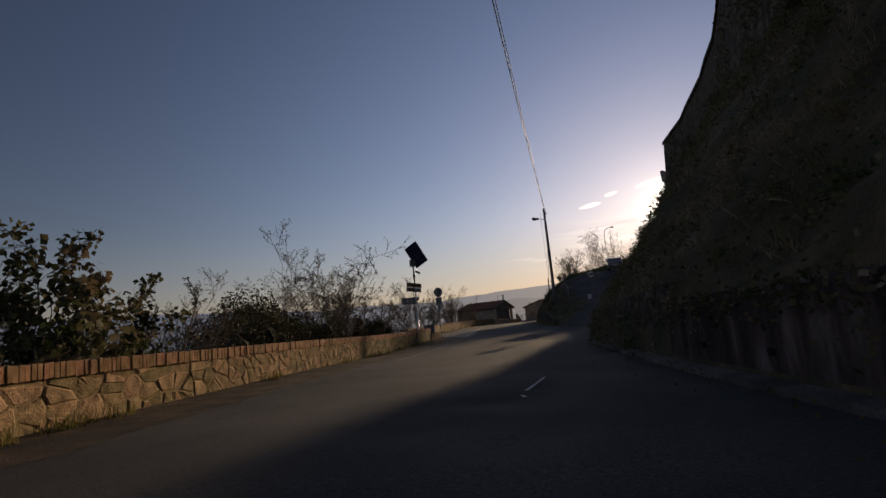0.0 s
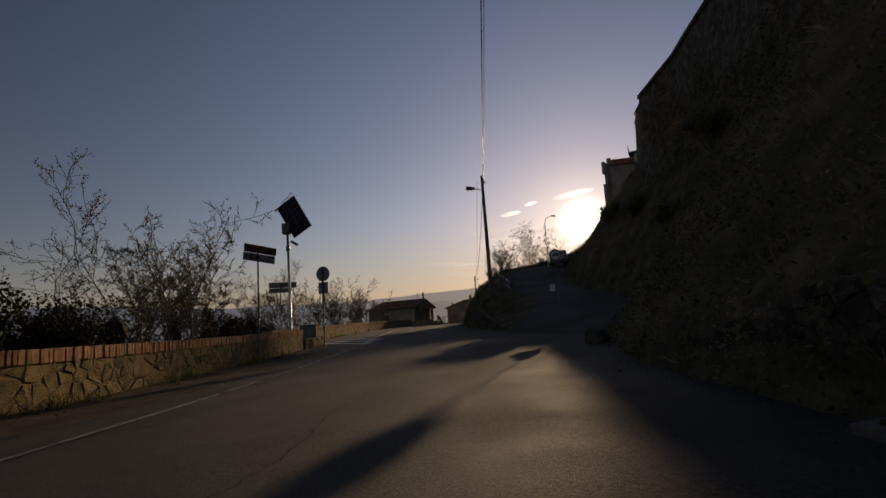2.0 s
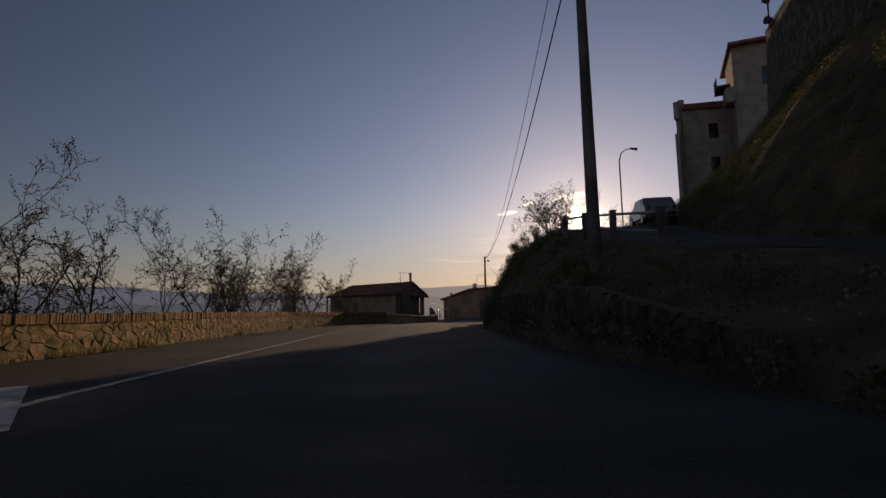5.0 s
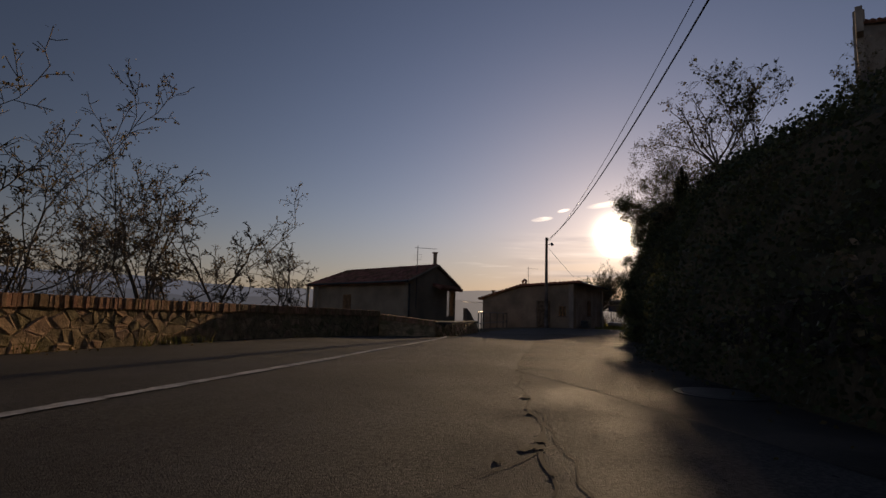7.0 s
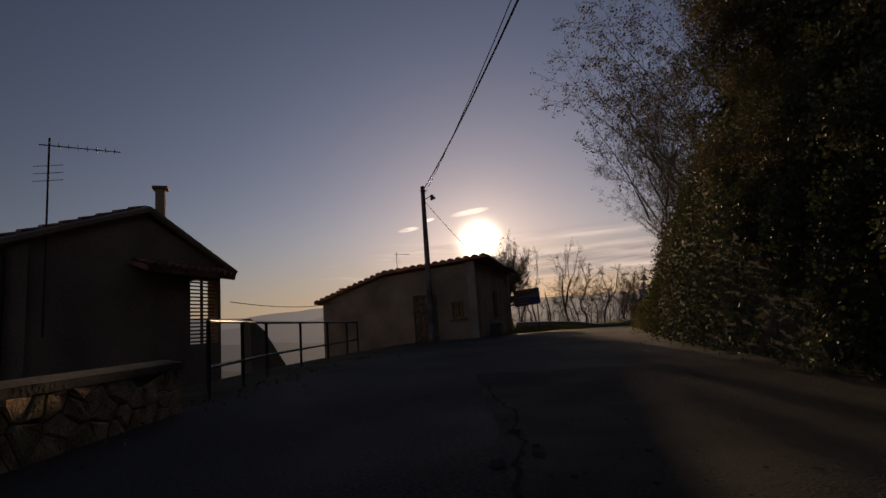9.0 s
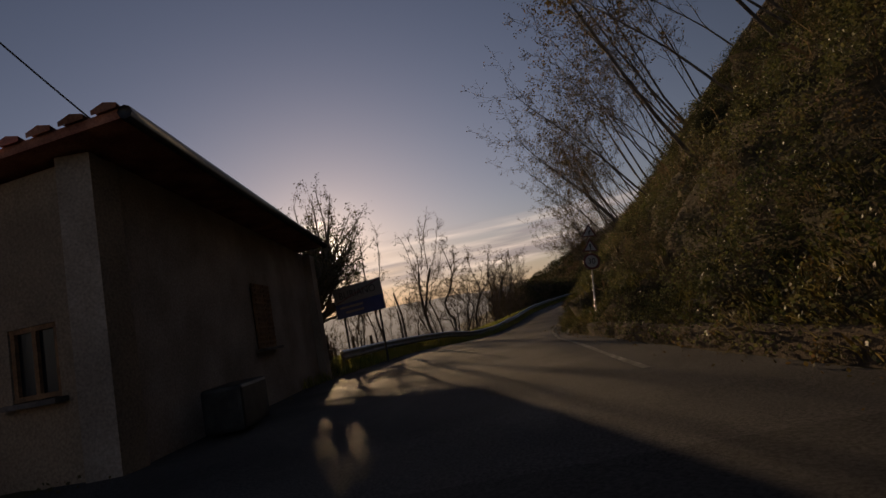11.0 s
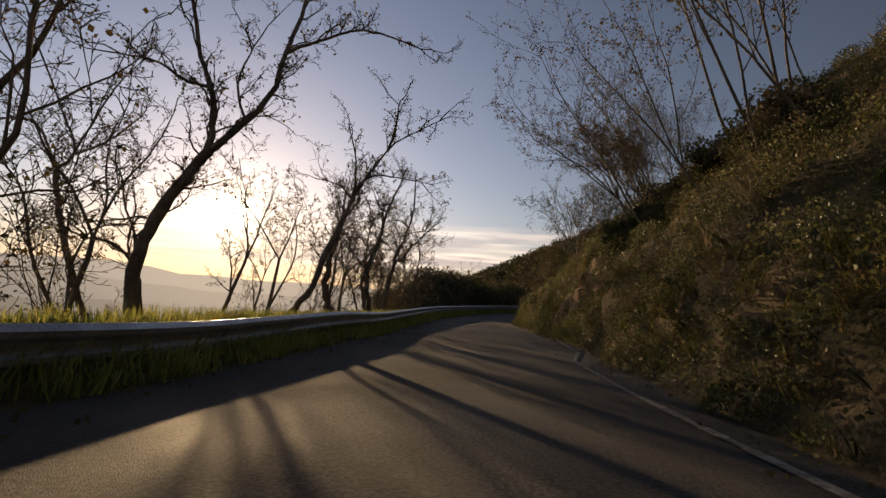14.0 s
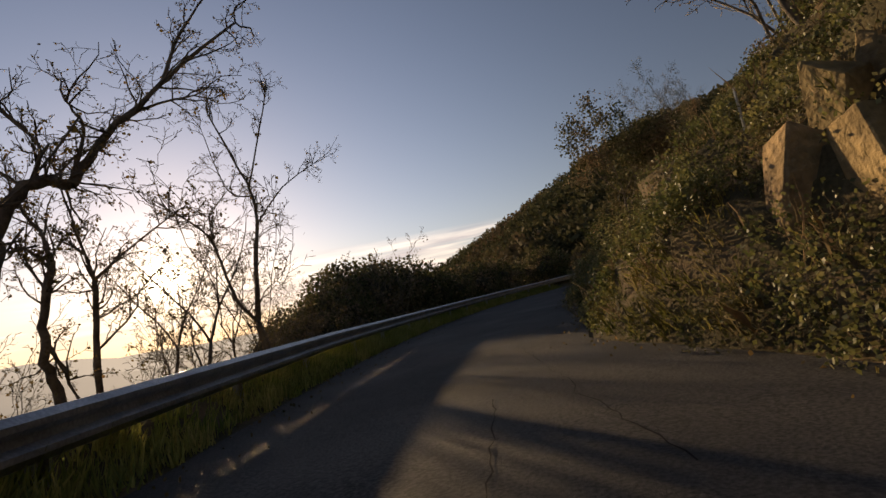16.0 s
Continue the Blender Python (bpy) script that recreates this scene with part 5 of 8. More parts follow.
def railing():
    o = thing("railing", Matrix.Identity(4), "thin iron pipe railing between the wall and the house", "railing")
    pts = [Vector((10.6, 77.0, 0.25)), Vector((10.95, 78.2, 0.25)), Vector((11.3, 79.6, 0.25)), Vector((12.0, 81.4, 0.25)), Vector((12.8, 83.4, 0.25)), Vector((13.6, 85.4, 0.25)), Vector((14.2, 87.0, 0.25))]
    for p in pts:
        tube_part("post", [p - Vector((0, 0, 0.6)), p + Vector((0, 0, 1.05))], 0.025, M_DARK, o)
    for h in (1.04, 0.5):
        tube_part("rail", [p + Vector((0, 0, h)) for p in pts], 0.022, M_DARK, o)
    return o


railing()


def town_house():
    """The tall houses of the town on the hill."""
    o = thing("house", Matrix.Identity(4), "tall plastered town house with a balcony above the rampart", "house")
    bm = bmesh.new()
    A, B = Vector((38.7, 85.1)), Vector((48.0, 81.5))
    n = Vector((0.7, 0.71))
    C_, D = B + n * 5, A + n * 5
    for p, q in ((A, B), (B, C_), (C_, D), (D, A)):
        holes = [(2.9, 3.9, 19.1, 20.7), (6.3, 7.3, 19.1, 20.7), (2.9, 3.9, 15.4, 17.0)] if p is A else ([(6.5, 7.5, 19.1, 20.7)] if p is D else [])
        wall_panel(bm, tuple(p), tuple(q), 4.0, [(0, 22.5), (12, 22.5)], 0.4, holes)
    part("wall", bm, M_PLASTER, o)
    dx = (B - A).normalized()
    for s, z in ((3.4, 19.9), (6.8, 19.9), (3.4, 16.2)):
        window_in(o, T(*(A + dx * s), z) @ rot_from((dx.x, dx.y, 0)), 1.0, 1.6, False)
    tiled_slope(o, (*(A + dx * 0.05 - n * 0.3), 22.4), (*(B + dx * 0.5 - n * 0.6), 22.4), (*(B + dx * 0.5 + n * 2.5), 23.9), (*(A + dx * 0.05 + n * 2.5), 23.9), 14, 24)
    tiled_slope(o, (*(C_ + dx * 0.5 + n * 0.6), 22.4), (*(D + dx * 0.05 + n * 0.3), 22.4), (*(A + dx * 0.05 + n * 2.5), 23.9), (*(B + dx * 0.5 + n * 2.5), 23.9), 14, 24)
    box_part("chimney", (0.5, 0.5, 2.6), T(*(A + dx * 0.25 + n * 0.3), 22.3), M_PLASTER, o, "", 0.02)
    p2 = thing("house", Matrix.Identity(4), "taller plastered town house with a small balcony on the hill", "house")
    bm = bmesh.new()
    A2, B2 = Vector((41.2, 79.6)), Vector((51.7, 73.0))
    n2 = Vector((0.53, 0.85))
    C2, D2 = B2 + n2 * 7, A2 + n2 * 5
    for p, q in ((A2, B2), (B2, C2), (C2, D2), (D2, A2)):
        wall_panel(bm, tuple(p), tuple(q), 6.0, [(0, 26.9), (14, 26.9)], 0.4, [(2.5, 3.5, 22.7, 24.5)] if p is A2 else [])
    part("wall", bm, M_PLASTER, p2)
    d2 = (B2 - A2).normalized()
    window_in(p2, T(*(A2 + d2 * 3.0), 23.6) @ rot_from((d2.x, d2.y, 0)), 1.0, 1.8, False)
    box_part("roof", (13.0, 8.5, 0.3), T(*((A2 + C2) / 2), 27.05) @ rot_from((d2.x, d2.y, 0)), M_TILE, p2, "flat tiled roof edge", 0.03)
    slab = box_part("balcony", (1.2, 2.6, 0.18), T(40.6, 80.5, 22.8) @ rot_from((0.85, -0.53, 0)), M_CONCRETE, p2)
    for k in range(9):
        q = Vector((40.1, 80.8, 22.9)) + Vector((0.53, 0.85, 0)) * (-1.2 + 0.3 * k)
        tube_part("baluster", [q, q + Vector((0, 0, 0.95))], 0.02, M_DARK, slab, "", 5)
    tube_part("handrail", [Vector((39.46, 79.8, 23.85)), Vector((40.7, 81.8, 23.85))], 0.03, M_DARK, slab)
    box_part("corbel", (1.0, 2.2, 1.6), T(41.1, 80.2, 21.9) @ rot_from((0.85, -0.53, 0)), M_PLASTER, p2, "", 0.3)


town_house()


def floodlight():
    o = thing("floodlight", T(34.4, 67.3, 20.6), "floodlight and siren on a short mast on the rampart", "floodlight")
    tube_part("mast", [(0, 0, -3.2), (0, 0, 3.1)], 0.06, M_DARK, o)
    box_part("lamp", (0.55, 0.2, 0.7), T(-0.1, 0, 3.3) @ Matrix.Rotation(radians(12), 4, "Y"), M_DARK, o, "", 0.04)
    tube_part("siren", [(-0.25, 0, 1.6), (0.25, 0, 1.6)], 0.3, M_DARK, o, "", 12, 0.2)
    return o


floodlight()
# ---- guard rail along the outer edge ----
def rail_at(u):
    return -(left_of(u) + 0.45)


def rail_z(u):
    return float(np.interp(u, (12, 13.6, 13.95, 14.5, 15, 15.5, 16, 16.4, 17), (-0.04, 0.0, -0.22, -0.26, -0.15, -0.17, -0.12, -0.06, 0)))


W_BEAM = ((0.03, 0.70), (0.05, 0.68), (0.085, 0.65), (0.085, 0.61), (0.03, 0.57), (0.03, 0.52), (0.085, 0.48), (0.085, 0.44), (0.05, 0.41), (0.03, 0.39))
W_BACK = tuple((x - 0.012, z) for x, z in W_BEAM[::-1])
rail_ob = thing("guard_rail", Matrix.Translation(sl(12.1, rail_at(12.1))), "galvanised corrugated steel guard rail on posts beside the road", "guard rail")
inv = rail_ob.matrix_world.inverted()
u = 12.42
step_u = 0.52
while u < 20.5:
    me = along("beam", u, u + step_u + 0.02, 0, W_BEAM + W_BACK, M_STEEL, step=0.065, lat_fn=rail_at, z_fn=rail_z)
    me.transform(inv)
    ob = new("beam", me)
    ob.parent = rail_ob
    for uu in (u + 0.02, u + step_u * 0.5):
        base = sl(uu, rail_at(uu) - 0.06, -0.5 + rail_z(uu))
        m = inv @ Matrix.Translation(base) @ Matrix.Rotation(radians(heading(uu)), 4, "Z")
        bm = bmesh.new()
        add_box(bm, (0.012, 0.11, 1.16), m @ T(-0.03, 0, 0.58))
        add_box(bm, (0.06, 0.012, 1.16), m @ T(0.0, 0.06, 0.58))
        add_box(bm, (0.06, 0.012, 1.16), m @ T(0.0, -0.06, 0.58))
        part("post", bm, M_STEEL, rail_ob)
        bm = bmesh.new()
        add_box(bm, (0.06, 0.09, 0.2), m @ T(0.055, 0, 1.04), 0.008)
        part("spacer", bm, M_STEEL, rail_ob)
    u += step_u


# ---- town board on two posts ----
# sign white with the shade of a backlit board put into its colour
M_SHADEDWHITE = plain("shaded_white_sheet", (0.2, 0.2, 0.195), 0.6)


def town_board():
    left_, right_ = Vector((26.97, 100.6, 1.85)), Vector((27.93, 99.0, 1.75))
    mid = (left_ + right_) / 2
    x = (right_ - left_).normalized()
    m = Matrix.Translation((mid.x, mid.y, 0.1)) @ rot_from((x.x, x.y, 0))
    w = (right_ - left_).length
    o = thing("town_sign", m, "town name board struck through in red on two posts", "town sign")
    zc = 2.22
    for s in (-1, 1):
        tube_part("post", [(s * (w / 2 - 0.25), 0.06, -0.4), (s * (w / 2 - 0.25), 0.05, 2.7)], 0.035, M_DARK, o)
    face = T(0, 0, zc) @ Matrix.Rotation(radians(-2.5), 4, "Y")
    box_part("board", (w, 0.03, 1.02), face, M_GREYMETAL, o, "weathered grey sheet board", 0.01)
    top = box_part("upper_panel", (w - 0.05, 0.012, 0.52), face @ T(0, -0.022, 0.23), M_SHADEDWHITE, o, "white panel with dark letters")
    text_part("lettering", "BURIANO", 0.33, face @ T(0, -0.032, 0.22), M_SIGNBLACK, o)
    poly_part("stripe", [(-w / 2 + 0.05, -0.0), (-w / 2 + 0.15, -0.0), (w / 2 - 0.05, 0.46), (w / 2 - 0.15, 0.46)], 0.006, face @ T(0, -0.034, 0), M_SIGNRED, o, "red diagonal stripe")
    box_part("lower_panel", (w - 0.05, 0.012, 0.46), face @ T(0, -0.022, -0.27), M_SIGNBLUE, o, "dark blue lower panel")
    for k, (ww, xx) in enumerate(((0.9, -0.3), (0.7, -0.2))):
        box_part("text_bar", (ww, 0.008, 0.07), face @ T(xx, -0.031, -0.17 - 0.17 * k), M_SHADEDWHITE, o)


town_board()


# ---- speed and warning signs on one leaning post ----
def sign_stack():
    base, disc = Vector((30.32, 92.86, 0.1)), Vector((30.62, 92.81, 1.92))
    lean = (disc - base).normalized()
    side = Vector((0.78, -0.62, 0))
    m = Matrix.Translation(base) @ rot_from(side - lean * side.dot(lean), lean)
    o = thing("road_sign", m, "speed limit disc under two warning triangles, leaning post", "road sign")
    h = (disc - base).length
    tube_part("post", [(0, 0.035, -0.3), (0, 0.035, h + 0.95)], 0.024, M_STEEL, o, "thin galvanised post")
    d = disc_part("speed_disc", 0.215, 0.02, T(0, -0.01, h), M_SIGNWHITE, o, "white disc with a red rim")
    disc_part("rim", 0.217, 0.006, T(0, -0.024, h), M_SIGNRED, d, inner=0.16)
    text_part("lettering", "30", 0.2, T(0, -0.024, h), M_SIGNBLACK, d)
    for k, hh in enumerate((h + 0.4, h + 0.79)):
        def tri(r):
            return [(-r * 0.866, -r * 0.5), (r * 0.866, -r * 0.5), (0, r)]
        t = poly_part("warning_triangle", tri(0.235), 0.018, T(0, -0.01, hh - 0.02), M_SIGNRED, o, "red-edged warning triangle")
        poly_part("panel", tri(0.165), 0.006, T(0, -0.024, hh - 0.025), M_SIGNWHITE, t)
        if k == 0:
            poly_part("symbol", [(-0.016, -0.02), (0.016, -0.02), (0.022, 0.08), (-0.022, 0.08)], 0.005, T(0, -0.03, hh - 0.02), M_SIGNBLACK, t)
            disc_part("dot", 0.022, 0.005, T(0, -0.03, hh - 0.07), M_SIGNBLACK, t, sides=12)
        else:
            poly_part("symbol", [(-0.015, -0.07), (0.015, -0.07), (0.015, 0.0), (0.05, 0.03), (0.035, 0.065), (-0.015, 0.02)], 0.005, T(0, -0.03, hh - 0.02), M_SIGNBLACK, t)


sign_stack()


# ---- rough wooden fence between the house and the board ----
def picket_fence(pts, label, pickets=True):
    rng = random.Random(4)
    o = thing("wooden_fence", Matrix.Translation(pts[0]), label, "fence")
    inv_ = o.matrix_world.inverted()
    for a, b in zip(pts[:-1], pts[1:]):
        a, b = inv_ @ Vector(a), inv_ @ Vector(b)
        n = max(2, int((b - a).length / 0.22))
        for h in (0.35, 0.85):
            tube_part("rail", [a + Vector((0, 0, h)), b + Vector((0, 0, h + 0.04))], 0.03, M_WOOD, o, sides=6)
        for k in range(n):
            if not pickets and k:
                continue
            p = a + (b - a) * (k / n)
            hh = rng.uniform(0.95, 1.2) if k else 1.35
            r = 0.028 if k else 0.06
            tube_part("picket" if k else "post", [p + Vector((0, 0, -0.3)), p + Vector((rng.uniform(-0.05, 0.05), rng.uniform(-0.05, 0.05), hh))], r, M_WOOD, o, sides=6)


picket_fence([(25.5, 98.5, 0.05), (26.1, 99.6, 0.0), (26.8, 100.7, -0.1)], "rough weathered picket fence beside the house")
picket_fence([(27.4, 100.6, -0.2), (28.6, 101.6, -0.3), (30.0, 102.6, -0.4)], "weathered post and rail fence below the tree", False)


# ---- ochre rocks standing out of the bank ----
def outcrop(at, size, turn, seed, label="ochre rock breaking out of the grassy bank"):
    """A blocky piece of split rock with flat broken faces."""
    rng = random.Random(seed)
    bm = bmesh.new()
    for sx in (-1, 1):
        for sy in (-1, 1):
            for sz in (-1, 0, 1):
                bm.verts.new((sx * rng.uniform(0.55, 1.0), sy * rng.uniform(0.6, 1.0), (sz + rng.uniform(-0.3, 0.3)) * (0.85 if sz else 1)))
    bmesh.ops.convex_hull(bm, input=bm.verts)
    bmesh.ops.delete(bm, geom=[v for v in bm.verts if not v.link_faces], context="VERTS")
    bmesh.ops.scale(bm, vec=size, verts=bm.verts)
    bmesh.ops.bevel(bm, geom=list(bm.edges), offset=min(size) * 0.06, segments=1, affect="EDGES")
    bmesh.ops.subdivide_edges(bm, edges=[e for e in bm.edges if e.calc_length() > min(size) * 0.5], cuts=1, use_grid_fill=True)
    for v in bm.verts:
        v.co += v.co.normalized() * noise.noise(v.co * 5 + Vector((seed, 0, 0))) * min(size) * 0.1
    o = part("rock_outcrop", bm, M_ROCK)
    o.matrix_world = Matrix.Translation(at) @ Matrix.Rotation(radians(turn), 4, "Z") @ Matrix.Rotation(radians(rng.uniform(-14, 14)), 4, "X") @ Matrix.Rotation(radians(rng.uniform(-12, 12)), 4, "Y")
    return tagged(o, label, "rock", "rocks in the bank")


def on_bank(u, z):
    """The place on the bank at that height above the road."""
    prof = lerp_rows(RIGHT, u)
    lat = float(np.interp(z, prof[1:14:2], prof[0:14:2]))
    return sl(u, lat, z)


ROCKS = ((15.42, 1.5, 0.42, 0.6), (15.36, 2.0, 0.4, 0.5), (15.46, 2.05, 0.4, 0.55), (15.34, 1.35, 0.24, 0.34), (15.52, 2.5, 0.4, 0.4), (15.58, 1.67, 0.4, 0.55), (15.58, 2.2, 0.45, 0.55), (15.48, 0.85, 0.3, 0.45), (15.66, 1.7, 0.33, 0.5), (15.53, 1.3, 0.36, 0.5), (15.62, 2.6, 0.3, 0.3), (16.2, 1.97, 0.34, 0.45), (16.24, 2.35, 0.3, 0.3),
         (16.41, 1.1, 0.3, 0.85), (16.04, 0.66, 0.2, 0.3), (16.26, 1.67, 0.16, 0.26), (16.4, 1.65, 0.28, 0.7), (16.385, 1.95, 0.2, 0.4), (16.345, 1.25, 0.28, 0.6), (16.33, 1.5, 0.2, 0.4),
         (14.96, 1.0, 0.3, 0.6), (15.0, 2.16, 0.34, 0.24), (15.36, 0.75, 0.14, 0.18), (16.1, 1.89, 0.25, 0.32), (12.02, 2.43, 0.22, 0.38), (11.94, 1.23, 0.15, 0.28), (12.0, 1.9, 0.2, 0.3), (17.1, 1.2, 0.3, 0.3),
         (14.6, 1.9, 0.2, 0.2), (12.75, 0.6, 0.18, 0.26), (12.6, 1.2, 0.16, 0.3), (16.25, 2.0, 0.28, 0.36))
ROCK_AT = []
for k, (u, z, w, h) in enumerate(ROCKS):
    q = on_bank(u, z) - (sl(u, 1) - sl(u, 0)) * (w * (-0.02 if u > 13 else -0.12))
    ROCK_AT.append((*q, max(w, h) * 0.5))
    outcrop(q, (w * 0.72, w * 0.85, h * 0.72), heading(u) + (-14, 9, 22, -6, 15)[k % 5], k)
outcrop(sl(12.27, 2.15, 0.08), (0.12, 0.1, 0.13), 20, 40, "pale loose stone at the foot of the bank")

# low concrete kerb at the foot of the bank
me = along("kerb_wall", 11.35, 12.2, 0, ((-0.1, -0.05), (-0.08, 0.24), (0.0, 0.28), (0.2, 0.28), (0.25, -0.05)), M_MORTAR, lat_fn=lambda u: lerp_rows(RIGHT, u)[0] + 0.05)
tagged(new("kerb_wall", me), "low weathered concrete kerb wall below the bank", "kerb wall", kind="structure")

# parapet of the upper road on the crest
crest = thing("parapet", Matrix.Translation(sl(11, 9, 7)), "pale stone parapet of the upper road on the crest", "parapet")
inv = crest.matrix_world.inverted()
for k in range(34):
    u = 10.9 + k * 0.12
    prof = lerp_rows(RIGHT, u)
    me = along("block", u, u + 0.116, 0, ((-0.16, -0.6), (-0.15, 0.62), (-0.19, 0.64), (-0.19, 0.76), (0.19, 0.76), (0.19, 0.64), (0.15, 0.62), (0.16, -0.6)), M_BASTION, step=0.12,
               lat_fn=lambda u, p=prof: p[10] + 0.25, z_fn=lambda u, p=prof: p[11] + 0.05 + 0.03 * (k % 3))
    me.transform(inv)
    ob = new("block", me)
    ob.parent = crest

# old leaning posts behind the rail
for x, y, top, lx in ((34.12, 108.02, 2.9, -0.27), (33.86, 108.06, 2.05, -0.04)):
    bm = bmesh.new()
    add_tube(bm, (0, 0, -1.8), (lx * 0.6, 0, top * 0.6), 0.075, 0.06, 9)
    add_tube(bm, (lx * 0.6, 0, top * 0.6 - 0.03), (lx * 1.5, 0.05, top), 0.06, 0.04, 9)
    o = part("tree_stump", bm, M_BARK, smooth=True)
    o.matrix_world = T(x, y, 0)
    tagged(o, "tall dead broken tree stump without branches", "stump", "stumps behind the rail")
# fallen trunk on the bank and a cut branch at its foot
for name, a, b, r, label in (("dead_log", on_bank(13.70, 0.3) + Vector((-0.1, 0.1, 0.12)), on_bank(13.84, 4.6) + Vector((-0.3, 0.3, 0.4)), 0.062, "thin dead trunk fallen down the bank"),
                             ("fallen_branch", on_bank(13.36, 0.4) + Vector((0, 0, 0.12)), sl(13.26, 2.1, 0.06), 0.035, "pale broken branch at the foot of the bank"),
                             ("fallen_branch", sl(12.3, 2.0, 0.05), on_bank(12.36, 0.5), 0.02, "pale broken branch at the foot of the bank")):
    bm = bmesh.new()
    mid = (a + b) / 2 + Vector((0.08, 0.06, 0.1))
    add_tube(bm, a - a, mid - a, r, r * 0.8, 7)
    add_tube(bm, mid - a, b - a, r * 0.8, r * 0.4, 7)
    o = part(name, bm, M_BARK, smooth=True)
    o.matrix_world = Matrix.Translation(a)
    tagged(o, label, "branch")
M_YELLOWED = mat("yellowed_plate", (0.22, 0.12, 0.035), (0.36, 0.22, 0.08), 20, 0.6, 0.1, 120)
# small square marker plate on the bank
o = thing("marker_plate", Matrix.Translation(on_bank(13.36, 0.42) - (sl(13.36, 1) - sl(13.36, 0)) * 0.35) @ Matrix.Rotation(radians(heading(13.5)), 4, "Z"), "small yellowed marker plate on a thin stake", "marker")
tube_part("stake", [(0, 0, -0.2), (0.03, 0, 0.36)], 0.01, M_STEEL, o, sides=6)
box_part("plate", (0.11, 0.01, 0.12), T(0.03, -0.015, 0.32) @ Matrix.Rotation(radians(14), 4, "Y"), M_YELLOWED, o, bevel=0.003)
for u, z in ((16.3, 2.6), (16.05, 3.2), (16.6, 2.2)):
    o = thing("marker_stake", Matrix.Translation(on_bank(u, z)), "thin white painted stake standing on the bank", "stake", "stakes on the bank")
    tube_part("stake", [(0, 0, -0.2), (0.02, 0, 0.5)], 0.018, M_SIGNWHITE, o, sides=6)
# ---- trees ----
def rvec(rng):
    return Vector((rng.gauss(0, 1), rng.gauss(0, 1), rng.gauss(0, 1)))


def grow(rng, out, p, d, length, r, lvl, spec):
    n, sides = spec["seg"][lvl], spec["sides"][lvl]
    r = max(r, spec.get("least", 0.004))
    pts, rad, ways = [p], [r], [d]
    end = spec["taper"][lvl]
    for k in range(n):
        d = (d + rvec(rng) * spec["wander"][lvl] + Vector((0, 0, spec["up"][lvl]))).normalized()
        p = p + d * (length / n) * rng.uniform(0.75, 1.25)
        pts.append(p)
        ways.append(d)
        rad.append(max(r * (1 - (1 - end) * (k + 1) / n), spec.get("least", 0.004)))
    n0 = len(out["v"])
    side = Vector((1, 0, 0)) if abs(ways[0].x) < 0.8 else Vector((0, 1, 0))
    for q, rr, w in zip(pts, rad, ways):
        a = (side - w * side.dot(w)).normalized()
        b = w.cross(a)
        for s in range(sides):
            t = 2 * math.pi * s / sides
            out["v"].append(q + (a * math.cos(t) + b * math.sin(t)) * rr)
    for k in range(n):
        for s in range(sides):
            i, j = n0 + k * sides + s, n0 + k * sides + (s + 1) % sides
            out["f"].append((i, j, j + sides, i + sides))
    out["f"].append(tuple(n0 + n * sides + s for s in range(sides)))
    last = lvl + 1 >= len(spec["seg"])
    if lvl >= spec.get("leaf_from", len(spec["seg"]) - 1):
        out["tips"] += [(q, w) for q, w in list(zip(pts, ways))[1:]]
    if last:
        return
    count = spec["count"][lvl + 1]
    lo = spec["start"][lvl + 1]
    turn = rng.uniform(0, 6.28)
    for c in range(count):
        f = lo + (1 - lo) * (c + rng.uniform(0.1, 0.9)) / count
        if lvl == 0 and c >= count - spec.get("fork", 0):
            f = 0.985
        k = min(n - 1, int(f * n))
        q = pts[k].lerp(pts[k + 1], f * n - k)
        w = ways[k + 1]
        turn += 2.4 + rng.uniform(-0.5, 0.5)
        a = w.orthogonal().normalized()
        perp = a * math.cos(turn) + w.cross(a) * math.sin(turn)
        ang = radians(spec["angle"][lvl + 1] * rng.uniform(0.7, 1.3))
        dd = (w * math.cos(ang) + perp * math.sin(ang)).normalized()
        ll = length * spec["len"][lvl + 1] * rng.uniform(0.7, 1.2) * (1.15 - 0.45 * f if lvl else 1)
        grow(rng, out, q, dd, ll, min(rad[k] * spec["thin"][lvl + 1], rad[k]), lvl + 1, spec)


def leaf_mesh(name, rng, places, count, size, spread, material, droop=0.4):
    vs, fs = [], []
    for _ in range(count if places else 0):
        p, w = rng.choice(places)
        c = p + rvec(rng) * spread
        a = (rvec(rng) + Vector((0, 0, -droop))).normalized()
        b = a.orthogonal().normalized()
        t = rng.uniform(0, 6.28)
        b = (b * math.cos(t) + a.cross(b) * math.sin(t)) * 0.42
        s = size * rng.uniform(0.6, 1.3)
        n = len(vs)
        vs += [c, c + (a * 0.45 + b) * s, c + a * s, c + (a * 0.45 - b) * s]
        fs.append((n, n + 1, n + 2, n + 3))
    return mesh_of(name, vs, fs, material)


LOCUST = dict(seg=(6, 7, 5, 3, 2), sides=(8, 6, 4, 3, 3), taper=(0.62, 0.3, 0.3, 0.4, 0.4), wander=(0.09, 0.2, 0.24, 0.26, 0.3), up=(0.03, 0.09, 0.05, 0.03, 0.0),
              count=(1, 4, 7, 6, 5), start=(0, 0.5, 0.2, 0.15, 0.1), angle=(0, 26, 42, 45, 45), len=(1, 0.95, 0.42, 0.42, 0.42), thin=(1, 0.68, 0.5, 0.5, 0.6), fork=3)
